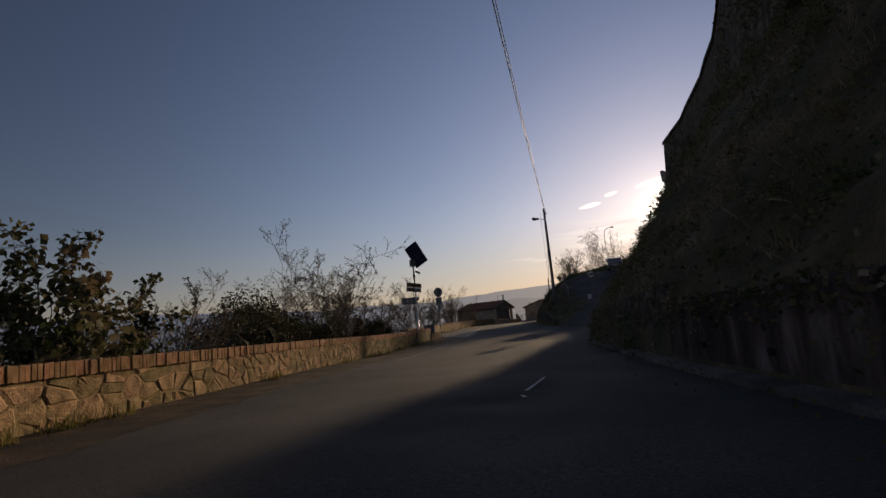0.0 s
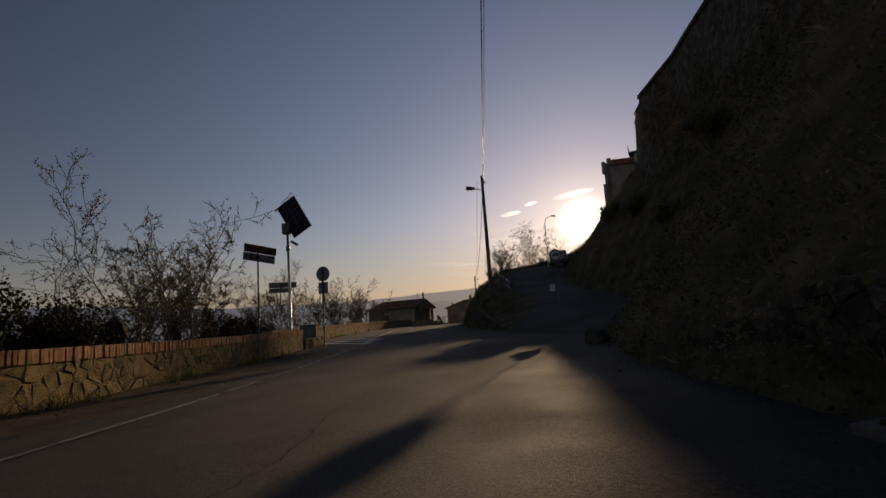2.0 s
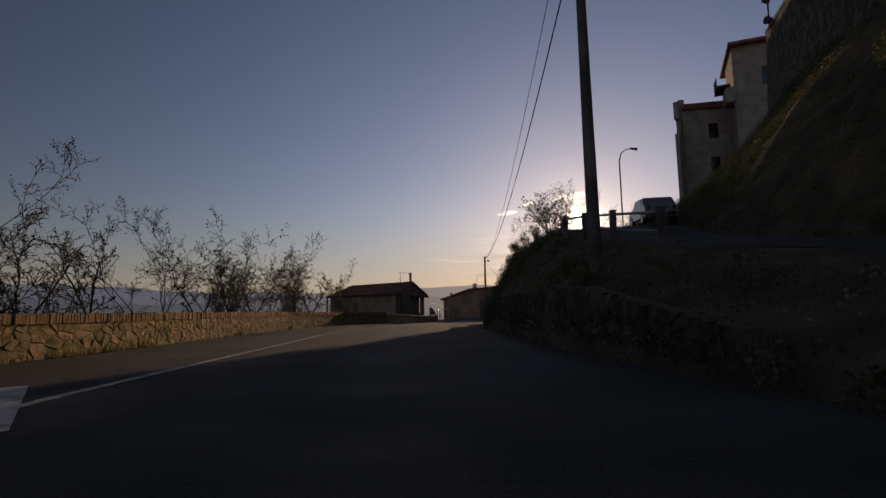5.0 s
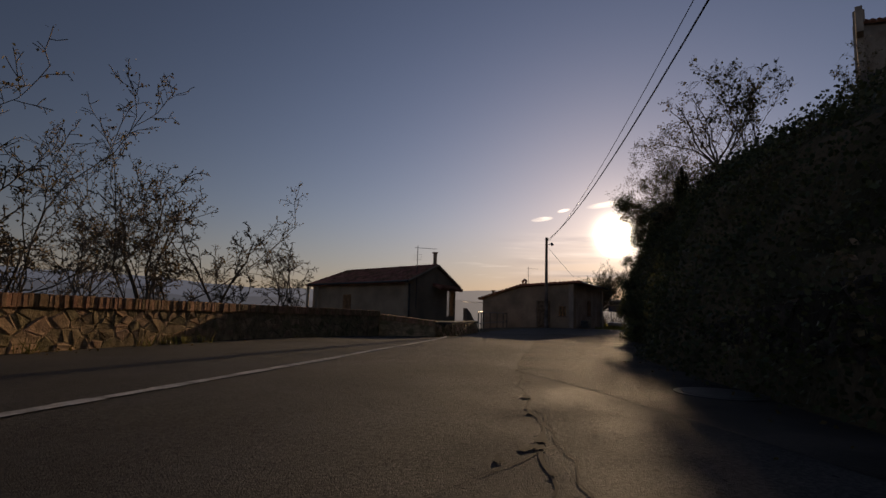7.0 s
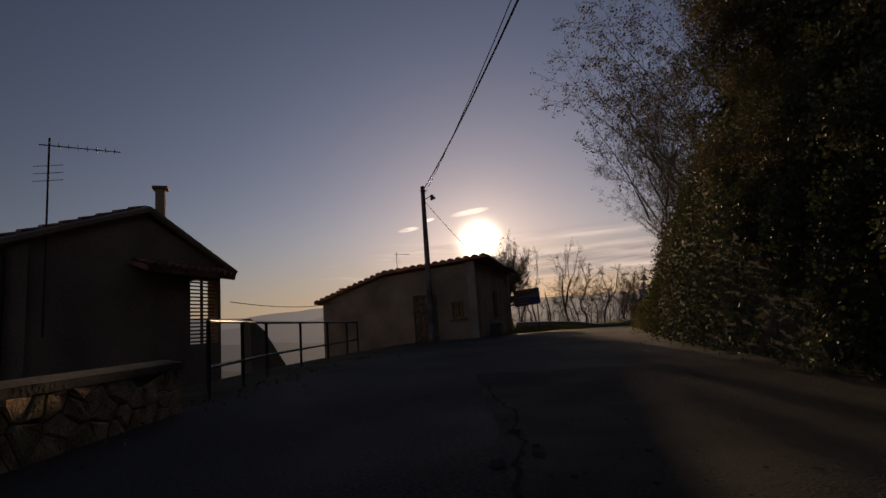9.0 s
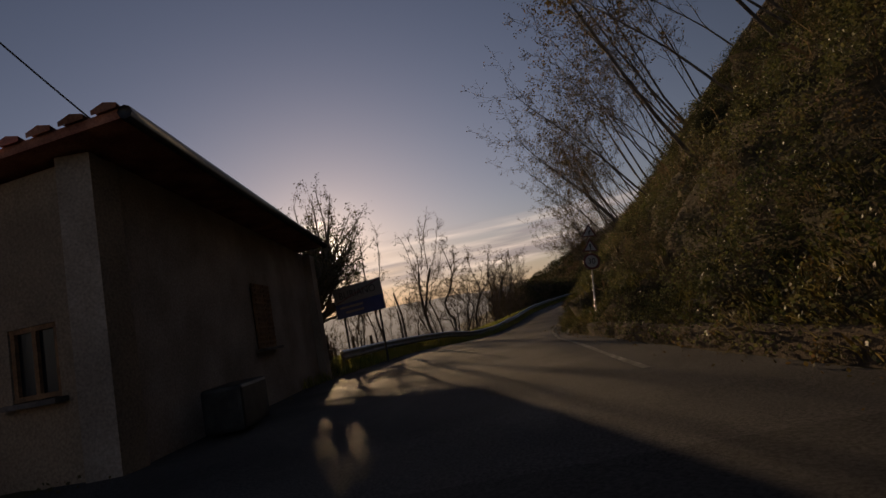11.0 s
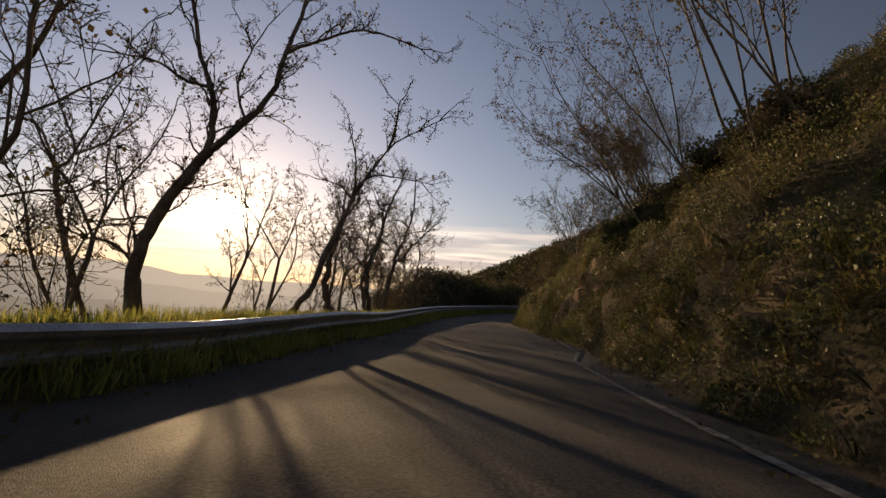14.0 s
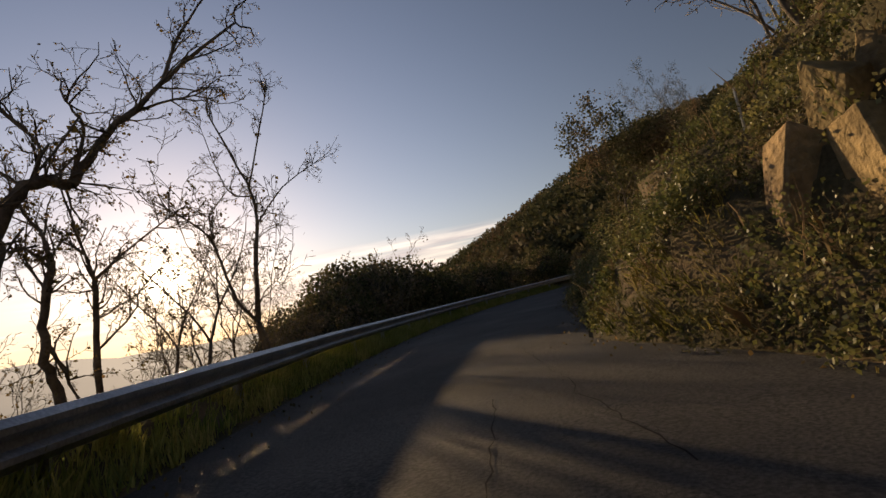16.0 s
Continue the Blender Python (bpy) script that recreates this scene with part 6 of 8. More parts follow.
SLIM = dict(LOCUST, count=(1, 3, 7, 6, 4), fork=2, angle=(0, 20, 36, 42, 45), len=(1, 0.85, 0.4, 0.4, 0.4))
LEAFY = dict(LOCUST, count=(1, 5, 7, 6, 4), fork=4, angle=(0, 34, 45, 45, 45))
FINE = dict(LOCUST, count=(1, 5, 7, 6, 4), fork=4, angle=(0, 24, 32, 40, 45), len=(1, 2.2, 0.36, 0.4, 0.4), thin=(1, 0.6, 0.5, 0.5, 0.6), up=(0.03, 0.06, 0.06, 0.03, 0))
WHIP = dict(seg=(9, 5, 4, 3), sides=(5, 4, 3, 3), taper=(0.2, 0.3, 0.4, 0.4), wander=(0.07, 0.13, 0.2, 0.3), up=(0.045, 0.08, 0.04, 0), count=(1, 8, 5, 4), start=(0, 0.4, 0.2, 0.1),
            angle=(0, 32, 40, 45), len=(1, 0.3, 0.36, 0.4), thin=(1, 0.5, 0.5, 0.6))
WILLOW = dict(LOCUST, seg=(4, 5, 8, 4, 3), taper=(0.8, 0.6, 0.2, 0.35, 0.4), wander=(0.04, 0.1, 0.07, 0.14, 0.3), up=(0.0, 0.04, 0.07, 0.05, 0.0), count=(1, 12, 17, 6, 3), start=(0, 0.8, 0.15, 0.2, 0.1),
              angle=(0, 44, 32, 20, 35), len=(1, 0.75, 1.05, 0.32, 0.4), thin=(1, 0.5, 0.34, 0.5, 0.6), fork=6)


def build_tree(seed, h, r, spec, lean=(0, 0), leaves=500, leaf=0.09, leaf_mat=None, bark=None, trunk_share=0.45, spread=0.07, name="tree", label="", group=""):
    """A tree with tapered trunk, limbs and twigs, and what leaves it still has; about h tall."""
    rng = random.Random(seed)
    out = {"v": [], "f": [], "tips": []}
    d = Vector((lean[0], lean[1], 1)).normalized()
    grow(rng, out, Vector((0, 0, -0.9)), d, h * trunk_share + 0.9, r, 0, spec)
    top = max(v.z for v in out["v"])
    k = h / top
    out["v"] = [Vector((v.x * k, v.y * k, v.z * k if v.z > 0 else v.z)) for v in out["v"]]
    out["tips"] = [(q * k, w) for q, w in out["tips"]]
    o = thing(name, Matrix.Identity(4), label, "tree", group)
    t = new("trunk", mesh_of("trunk", out["v"], out["f"], bark or M_BARK, True))
    t.parent = o
    c = new("crown", leaf_mesh("crown", rng, out["tips"], leaves, leaf, spread, leaf_mat or M_LEAF))
    c.parent = o
    return o


def set_tree(ob, x, y, z, turn=0.0, s=1.0, used=set()):
    """Stand the tree there; the first use moves it, later ones copy it."""
    m = Matrix.Translation((x, y, z)) @ Matrix.Rotation(radians(turn), 4, "Z") @ Matrix.Scale(s, 4)
    if ob.name not in used:
        used.add(ob.name)
        ob.matrix_world = m
        return ob
    return copy_thing(ob, m)


# leafless or half-bare trees behind the parapet and the rail
G1, G3 = "young trees behind the parapet", "bare trees behind the guard rail"
HALF = "half-bare young tree with a few dry leaves"
BARE = "bare crooked tree with a few last dry leaves"
half = [build_tree(11 + k, 5.0, 0.05, dict((SLIM, FINE, LOCUST)[k], least=0.0065), leaves=1300, leaf=0.042, trunk_share=0.2, spread=0.028, label=HALF, group=G1) for k in range(3)]
for k, (x, y, top, base) in enumerate(((-7.5, 13.2, 3.6, -0.7), (-9.3, 15.0, 4.2, -1.6), (-8.7, 18.6, 3.4, -1.4), (-8.9, 12.0, 3.9, -1.3),
                                       (-10.4, 41.5, 8.2, -1.6), (-10.1, 43.9, 8.5, -1.6), (-7.6, 39.6, 6.3, -0.8), (-9.3, 45.3, 6.4, -1.4), (-5.7, 47.3, 4.6, -0.8), (-8.2, 36.6, 5.0, -1.0), (-11.5, 37.5, 6.0, -2),
                                       (-4.9, 51.0, 4.5, -0.8), (-4.6, 54.4, 5.0, -0.8), (-3.2, 57.6, 5.4, -0.8), (-1.4, 60.8, 4.6, -0.7), (-1.0, 62.2, 4.4, -0.7), (-0.5, 63.7, 4.6, -0.7), (0.5, 66.6, 4.9, -0.7), (1.7, 69.5, 4.8, -0.7),
                                       (0.7, 67.6, 4.8, -0.8), (2.9, 71.6, 3.9, -0.7), (-2.9, 59.2, 5.0, -1.0), (-6.8, 49.5, 5.2, -1.2), (-4.2, 73.0, 5.2, -1.5), (0.2, 76.0, 3.8, -1.0), (-3.4, 66.3, 5.6, -1.4), (-13, 48, 7.5, -3), (-12, 55, 7, -3))):
    set_tree(half[k % 3], x, y, base, 67 * (k + 3), (top - base) / 5.0)

OAK = build_tree(17, 4.0, 0.07, dict(FINE, least=0.006), leaves=1900, leaf=0.13, trunk_share=0.2, spread=0.07, leaf_mat=M_SCRUB, label="young oak still in leaf close behind the parapet", group="young oaks behind the parapet")
for k, (x, y, top) in enumerate(((-7.3, 9.9, 4.0), (-7.2, 11.4, 2.9), (-7.5, 8.7, 3.7))):
    set_tree(OAK, x, y, -0.6, 95 * k, (top + 0.6) / 4.0)
RT = Vector((0.66, -0.75, 0))  # towards the road
bare = [build_tree(31 + k, 6.0, 0.066, dict(LOCUST if k else SLIM, least=0.005), lean=((0.06 * RT).xy), leaves=1100, leaf=0.042, trunk_share=0.36, spread=0.03, label=BARE, group=G3) for k in range(4)]
for k, (x, y, h) in enumerate(((41.1, 112.0, 4.4), (42.9, 115.4, 4.5), (46.5, 118.3, 4.4), (52.4, 121.6, 4.6), (54.2, 125.6, 4.6), (61.8, 130.8, 4.4), (64.5, 132.3, 4.0), (30.6, 107.0, 4.6), (48.4, 119.6, 4.6), (61.4, 128.7, 4.2), (29.6, 104.0, 4.4), (36.9, 111.5, 4.6), (45.4, 118.6, 4.6), (49.6, 122.9, 4.4))):
    set_tree(bare[k % 4], x, y, -0.75, (0, 25, 150, 12, -15)[k % 5], (h + 0.75) / 6.0)
TWIG = dict(LOCUST, count=(1, 4, 7, 5, 4), wander=(0.09, 0.2, 0.26, 0.3, 0.3), least=0.004)


def crooked_tree(at, turn, seed, limbs, label=BARE):
    """A crooked tree: limbs of (radius at foot, radius at tip, bends as (across, height)), twigs and last leaves."""
    rng = random.Random(seed)
    out = {"v": [], "f": [], "tips": []}
    foot = Vector((at[0], at[1], -0.8))
    def place(x, z):
        return Vector((x, 0.7 * noise.noise(Vector((x * 0.35 + seed * 7, z * 0.35, 0))), z - foot.z))
    for k, (r0, r1, bends) in enumerate(limbs):
        bends = list(bends)
        if k == 0:
            bends.insert(0, (bends[0][0], min(bends[0][1], 0.0) - 2.2))
        pts = []
        n = len(bends)
        for i in range(n - 1):
            a, b, c, d = (Vector(bends[min(max(i + j, 0), n - 1)]) for j in (-1, 0, 1, 2))
            for w in (0.0, 0.25, 0.5, 0.75):
                q = 0.5 * (2 * b + (c - a) * w + (2 * a - 5 * b + 4 * c - d) * w * w + (3 * b - a - 3 * c + d) * w ** 3)
                pts.append(place(q.x, q.y))
        pts.append(place(*bends[-1]))
        for q in pts[1:-1]:
            q += rvec(rng) * r0 * 0.16
        m, sides = len(pts), 8 if r0 > 0.06 else 6
        n0 = len(out["v"])
        for i, q in enumerate(pts):
            way_ = (pts[min(i + 1, m - 1)] - pts[max(i - 1, 0)]).normalized()
            a = Vector((0, 1, 0)) - way_ * way_.y
            a.normalize()
            b = way_.cross(a)
            rr = (r0 + (r1 - r0) * i / (m - 1)) * rng.uniform(0.74, 0.9)
            out["v"] += [q + (a * math.cos(6.2832 * j / sides) + b * math.sin(6.2832 * j / sides)) * rr for j in range(sides)]
            if i:
                o0 = n0 + (i - 1) * sides
                out["f"] += [(o0 + j, o0 + (j + 1) % sides, o0 + sides + (j + 1) % sides, o0 + sides + j) for j in range(sides)]
        out["f"].append(tuple(n0 + (m - 1) * sides + j for j in range(sides)))
        length = sum((q - p_).length for p_, q in zip(pts, pts[1:]))
        lo = 0.72 if k == 0 else 0.12
        for c in range(int(length * (2.2 if k == 0 else 4.5)) + 2):
            f = lo + (1 - lo) * rng.random()
            i = min(m - 2, int(f * (m - 1)))
            q, way_ = pts[i].lerp(pts[i + 1], f * (m - 1) - i), (pts[i + 1] - pts[i]).normalized()
            dd = (way_ * 0.7 + rvec(rng) * 0.55 + Vector((0, 0, 0.25))).normalized()
            grow(rng, out, q, dd, rng.uniform(0.35, 1.0) * min(1.0, 0.45 + r0 * 9), min(0.016, r0 * 0.35), 2, TWIG)
        for c in range(2 if r1 < 0.06 else 0):
            dd = ((pts[-1] - pts[-2]).normalized() + rvec(rng) * 0.3).normalized()
            grow(rng, out, pts[-1], dd, rng.uniform(0.6, 1.1), min(r1, 0.018), 2, TWIG)
    o = thing("tree", Matrix.Translation(foot) @ Matrix.Rotation(radians(turn), 4, "Z"), label, "tree", G3)
    new("trunk", mesh_of("trunk", out["v"], out["f"], M_BARK, True)).parent = o
    new("crown", leaf_mesh("crown", rng, out["tips"], 900, 0.045, 0.025, M_LEAF)).parent = o
    return o


crooked_tree((36.3, 108.6), -13, 1, (
    (0.13, 0.11, ((-0.11, -0.1), (-0.19, 0.75), (-0.26, 1.61))),
    (0.1, 0.085, ((-0.26, 1.61), (-0.42, 2.55), (-0.44, 3.26), (-0.44, 3.85))),
    (0.09, 0.075, ((-0.26, 1.61), (-0.1, 2.24), (-0.0, 3.15), (0.23, 3.99))),
    (0.03, 0.012, ((-0.44, 3.26), (-0.65, 3.62), (-0.81, 4.53), (-0.95, 5.58))),
    (0.028, 0.01, ((-0.44, 3.13), (-0.86, 3.06), (-1.36, 3.23))),
    (0.03, 0.012, ((-0.43, 3.81), (-0.41, 4.73), (-0.6, 5.7))),
    (0.03, 0.012, ((-0.27, 3.98), (-0.12, 4.57), (0.08, 5.94))),
    (0.035, 0.012, ((0.1, 3.92), (0.2, 5.19), (0.55, 6.51))),
    (0.03, 0.01, ((0.1, 3.03), (0.62, 3.45), (0.92, 4.19), (1.33, 5.0))),
    (0.03, 0.01, ((0.23, 3.99), (0.57, 4.41), (1.01, 5.22), (1.37, 6.39))),
    (0.022, 0.01, ((-0.08, 2.02), (0.23, 2.41), (0.49, 2.48))),
    (0.05, 0.02, ((-0.2, 0.07), (-0.59, 1.25), (-0.75, 1.92), (-1.03, 2.18))),
), "old pollarded tree with two cut limbs and bare shoots")
crooked_tree((39.0, 110.2), -12, 2, (
    (0.115, 0.07, ((-0.03, -0.31), (-0.02, 0.16), (0.06, 0.87), (-0.23, 1.56), (-0.29, 2.12), (0.08, 2.79), (0.25, 3.54))),
    (0.05, 0.02, ((0.25, 3.54), (0.17, 4.16), (-0.04, 5.23))),
    (0.05, 0.02, ((0.25, 3.54), (0.47, 4.06), (0.72, 5.04))),
    (0.035, 0.012, ((0.3, 3.68), (0.65, 3.99), (1.21, 4.32), (1.79, 4.62))),
    (0.03, 0.01, ((0.22, 3.37), (0.55, 3.46), (0.98, 3.84))),
    (0.03, 0.01, ((0.19, 3.17), (-0.07, 3.22), (-0.36, 3.56))),
    (0.035, 0.012, ((0.02, 0.94), (-0.35, 0.98), (-0.56, 0.97), (-0.74, 1.19))),
    (0.035, 0.025, ((0.08, 0.87), (0.34, 1.07), (0.59, 1.27))),
))
crooked_tree((44.4, 113.4), -23, 3, (
    (0.125, 0.09, ((-0.88, -0.66), (-0.9, -0.08), (-0.91, 0.73), (-0.69, 1.37), (-0.22, 2.26))),
    (0.07, 0.03, ((-0.22, 2.26), (0.18, 2.72), (0.54, 3.24), (0.66, 3.94), (0.97, 5.18))),
    (0.065, 0.025, ((-0.31, 2.06), (-0.19, 2.66), (-0.31, 3.22), (-0.53, 3.83), (-0.75, 4.88))),
    (0.035, 0.012, ((-0.31, 3.22), (-0.69, 3.29), (-0.99, 3.46), (-1.46, 3.46))),
    (0.04, 0.012, ((0.66, 3.94), (1.1, 4.24), (1.79, 4.57), (2.75, 4.49))),
    (0.03, 0.012, ((0.22, 2.74), (0.05, 3.3), (0.21, 3.95))),
    (0.035, 0.015, ((-0.93, 0.58), (-1.22, 0.85), (-1.53, 0.89))),
))
crooked_tree((43.9, 118.8), -11, 4, (
    (0.1, 0.06, ((0.4, -1.0), (-0.0, 0.34), (-0.39, 1.67), (-0.55, 2.57))),
    (0.045, 0.015, ((-0.55, 2.57), (-0.97, 3.46), (-1.45, 3.45))),
    (0.05, 0.02, ((-0.55, 2.57), (-0.3, 3.01), (-0.51, 3.65), (-1.23, 5.21))),
    (0.04, 0.015, ((-0.29, 2.96), (0.23, 3.35), (0.8, 4.07))),
    (0.035, 0.012, ((-0.31, 2.98), (0.2, 4.47), (0.6, 5.17))),
    (0.04, 0.015, ((-0.09, 0.68), (0.21, 1.44), (0.86, 1.63))),
    (0.06, 0.02, ((0.04, -0.78), (-0.67, 0.62), (-0.98, 1.92), (-1.38, 2.56))),
))
crooked_tree((47.6, 116.0), -20, 5, (
    (0.115, 0.06, ((-0.35, -0.27), (-0.24, 0.09), (-0.02, 0.59), (0.52, 1.97), (0.94, 2.97))),
    (0.05, 0.015, ((0.94, 2.97), (1.24, 3.45), (1.64, 4.06), (2.7, 4.82))),
    (0.045, 0.02, ((1.49, 3.85), (1.59, 4.3), (1.62, 4.97))),
    (0.04, 0.012, ((0.89, 2.89), (1.21, 3.25), (1.65, 3.3), (2.5, 3.26))),
    (0.04, 0.015, ((0.85, 2.73), (0.82, 3.55), (0.62, 4.19))),
    (0.03, 0.01, ((0.82, 2.62), (0.54, 2.9), (0.19, 2.98))),
))
crooked_tree((50.3, 119.4), -8, 6, (
    (0.15, 0.08, ((0.2, -0.25), (0.11, 0.17), (-0.03, 0.69), (-0.02, 1.28), (0.06, 1.79), (0.44, 2.88))),
    (0.06, 0.025, ((0.44, 2.88), (0.69, 3.15), (0.94, 3.46), (1.1, 4.0))),
    (0.055, 0.025, ((0.44, 2.88), (0.45, 3.27), (0.61, 3.86))),
    (0.035, 0.012, ((0.44, 3.17), (0.25, 3.38), (0.15, 3.65))),
    (0.045, 0.02, ((0.04, 1.78), (-0.05, 1.79), (-0.25, 1.3))),
    (0.04, 0.015, ((0.11, 0.38), (0.18, 1.03), (0.22, 1.7), (0.43, 2.19))),
))
crooked_tree((51.4, 118.7), -20, 7, (
    (0.11, 0.08, ((0.11, -0.22), (0.01, 0.11), (-0.17, 0.72), (-0.22, 1.25))),
    (0.075, 0.03, ((-0.22, 1.25), (-0.08, 1.7), (0.13, 2.18), (0.35, 3.17), (0.8, 4.29))),
    (0.045, 0.015, ((-0.22, 1.25), (-0.73, 1.83), (-0.78, 2.11), (-1.09, 2.67))),
    (0.03, 0.012, ((-0.09, 1.69), (-0.24, 1.97), (-0.49, 2.36))),
    (0.035, 0.012, ((0.36, 3.18), (0.08, 3.36), (-0.1, 3.73))),
    (0.03, 0.012, ((0.15, 2.25), (0.43, 2.14), (0.66, 2.24))),
))
crooked_tree((54.4, 122.3), -12, 8, (
    (0.125, 0.05, ((-0.18, -0.17), (-0.25, 0.33), (-0.28, 1.13), (-0.2, 1.65), (-0.03, 2.26), (0.17, 3.44), (0.21, 4.29))),
    (0.04, 0.012, ((0.19, 3.66), (0.38, 3.86), (0.77, 4.05))),
    (0.03, 0.02, ((0.13, 3.28), (0.04, 3.36), (-0.06, 3.38))),
    (0.035, 0.012, ((-0.2, 1.62), (-0.3, 1.67), (-0.45, 1.89))),
    (0.03, 0.01, ((-0.18, 1.65), (0.03, 2.1), (0.23, 2.76))),
    (0.025, 0.01, ((0.12, 2.98), (0.2, 3.16), (0.28, 3.22))),
))
crooked_tree((55.8, 125.0), -17, 9, (
    (0.08, 0.05, ((0.0, -0.3), (-0.14, 0.68), (-0.49, 1.67))),
    (0.045, 0.015, ((-0.49, 1.67), (-0.33, 2.25), (-0.36, 3.54))),
    (0.035, 0.012, ((-0.49, 1.67), (-0.73, 2.0), (-1.04, 2.28))),
    (0.03, 0.01, ((-0.19, 0.84), (0.18, 1.23), (0.22, 1.57))),
    (0.03, 0.01, ((-0.37, 2.17), (-0.02, 2.13), (0.2, 2.3))),
))
crooked_tree((56.8, 125.7), -21, 10, (
    (0.085, 0.05, ((-0.03, -0.29), (-0.07, 0.83), (-0.16, 1.99), (-0.14, 3.08), (-0.03, 4.0))),
    (0.045, 0.015, ((-0.03, 4.0), (0.3, 4.67), (1.12, 5.13))),
    (0.04, 0.015, ((-0.03, 4.0), (-0.19, 4.93), (-0.61, 5.56))),
    (0.03, 0.01, ((-0.09, 3.59), (-0.42, 4.07), (-0.58, 4.57))),
    (0.03, 0.01, ((-0.08, 0.45), (0.12, 1.39), (0.3, 1.88))),
))
crooked_tree((57.15, 123.8), -28, 11, (
    (0.13, 0.1, ((-0.82, -0.39), (-0.7, 0.23), (-0.4, 1.7), (-0.18, 2.91))),
    (0.08, 0.03, ((-0.18, 2.91), (0.13, 3.58), (0.45, 4.85), (0.38, 6.15))),
    (0.04, 0.012, ((-0.17, 2.91), (0.07, 3.02), (0.49, 3.12), (1.07, 3.25))),
    (0.04, 0.012, ((0.15, 3.56), (0.53, 3.74), (0.88, 3.81), (1.22, 4.12))),
    (0.045, 0.015, ((0.25, 3.87), (-0.13, 4.18), (-0.53, 4.24), (-0.87, 4.86))),
    (0.035, 0.012, ((-0.16, 2.97), (-0.16, 3.48), (-0.5, 3.97))),
    (0.04, 0.015, ((-0.35, 2.09), (-0.75, 2.18), (-0.98, 2.53))),
    (0.045, 0.02, ((-0.38, 1.87), (-0.14, 1.86), (0.08, 1.42), (0.14, 0.98))),
))
crooked_tree((58.5, 126.0), -12, 12, (
    (0.115, 0.08, ((-0.26, 0.39), (-0.1, 1.69), (0.02, 2.2), (0.33, 2.66), (0.66, 2.62))),
    (0.075, 0.02, ((0.66, 2.62), (0.9, 3.03), (1.22, 3.48), (1.75, 4.04), (2.83, 5.13))),
    (0.04, 0.015, ((0.66, 2.62), (0.85, 3.37), (0.71, 3.74))),
    (0.035, 0.012, ((1.75, 4.04), (2.03, 4.73), (2.53, 5.54))),
    (0.035, 0.012, ((1.22, 3.48), (1.55, 3.7), (2.11, 3.89))),
    (0.04, 0.015, ((0.33, 2.66), (0.41, 3.1), (0.1, 3.52))),
))
crooked_tree((59.6, 128.0), -16, 13, (
    (0.1, 0.06, ((-0.15, 0.09), (-0.29, 0.81), (-0.26, 1.43), (-0.12, 2.17))),
    (0.05, 0.02, ((-0.12, 2.17), (-0.22, 2.63), (-0.49, 3.13))),
    (0.035, 0.015, ((-0.14, 2.05), (-0.42, 2.4), (-0.61, 2.26))),
    (0.045, 0.02, ((-0.28, 1.12), (-0.12, 0.7), (0.01, 0.28))),
    (0.03, 0.01, ((-0.19, 1.73), (-0.38, 2.15), (-0.38, 2.56))),
))
crooked_tree((60.4, 128.8), -19, 14, (
    (0.08, 0.05, ((-0.25, 0.03), (-0.2, 1.08), (-0.15, 1.99))),
    (0.04, 0.015, ((-0.15, 1.99), (-0.32, 2.85), (-0.53, 3.95))),
    (0.04, 0.012, ((-0.13, 2.03), (0.26, 2.37), (1.19, 3.1))),
    (0.03, 0.012, ((-0.2, 0.9), (0.33, 1.4), (0.44, 1.72))),
    (0.03, 0.01, ((-0.24, 2.46), (-0.52, 2.68), (-0.74, 2.61))),
))
crooked_tree((64.0, 129.7), -34, 15, (
    (0.11, 0.085, ((-0.16, -0.38), (-0.25, 0.49), (-0.35, 1.04))),
    (0.075, 0.02, ((-0.35, 1.04), (-0.2, 2.58), (-0.05, 3.36), (-0.17, 4.32), (-0.8, 6.11))),
    (0.06, 0.02, ((-0.35, 1.04), (-0.72, 1.62), (-0.99, 2.69), (-1.21, 3.25), (-1.88, 3.88))),
    (0.03, 0.01, ((-0.1, 3.23), (0.62, 4.1), (1.42, 4.58))),
    (0.03, 0.01, ((-0.12, 4.25), (0.44, 5.96), (0.57, 6.46))),
    (0.03, 0.01, ((-0.99, 2.69), (-1.05, 3.62), (-0.54, 4.29))),
    (0.025, 0.01, ((-0.31, 1.36), (-0.1, 1.71), (0.17, 1.88))),
    (0.03, 0.01, ((-0.03, 3.97), (-0.61, 4.23), (-1.01, 5.84))),
))
crooked_tree((33.4, 109.3), -13, 40, (
    (0.09, 0.06, ((0.09, -0.08), (-0.05, 0.79), (-0.27, 1.92), (-0.31, 3.44))),
    (0.05, 0.015, ((-0.31, 3.44), (-0.37, 4.99), (-0.5, 6.43))),
    (0.045, 0.015, ((-0.27, 1.92), (0.14, 3.07), (0.52, 4.42), (0.5, 6.07))),
    (0.06, 0.03, ((-0.35, 0.08), (-0.46, 1.06), (-0.75, 2.23))),
    (0.04, 0.015, ((-0.75, 2.23), (-1.14, 2.78), (-1.73, 3.96))),
    (0.03, 0.01, ((-0.73, 2.17), (-1.32, 2.53), (-1.88, 2.7))),
    (0.03, 0.01, ((-0.31, 3.44), (-0.87, 4.29), (-1.39, 5.3))),
    (0.03, 0.01, ((-0.75, 2.23), (-0.6, 3.3), (-0.93, 4.41))),
))
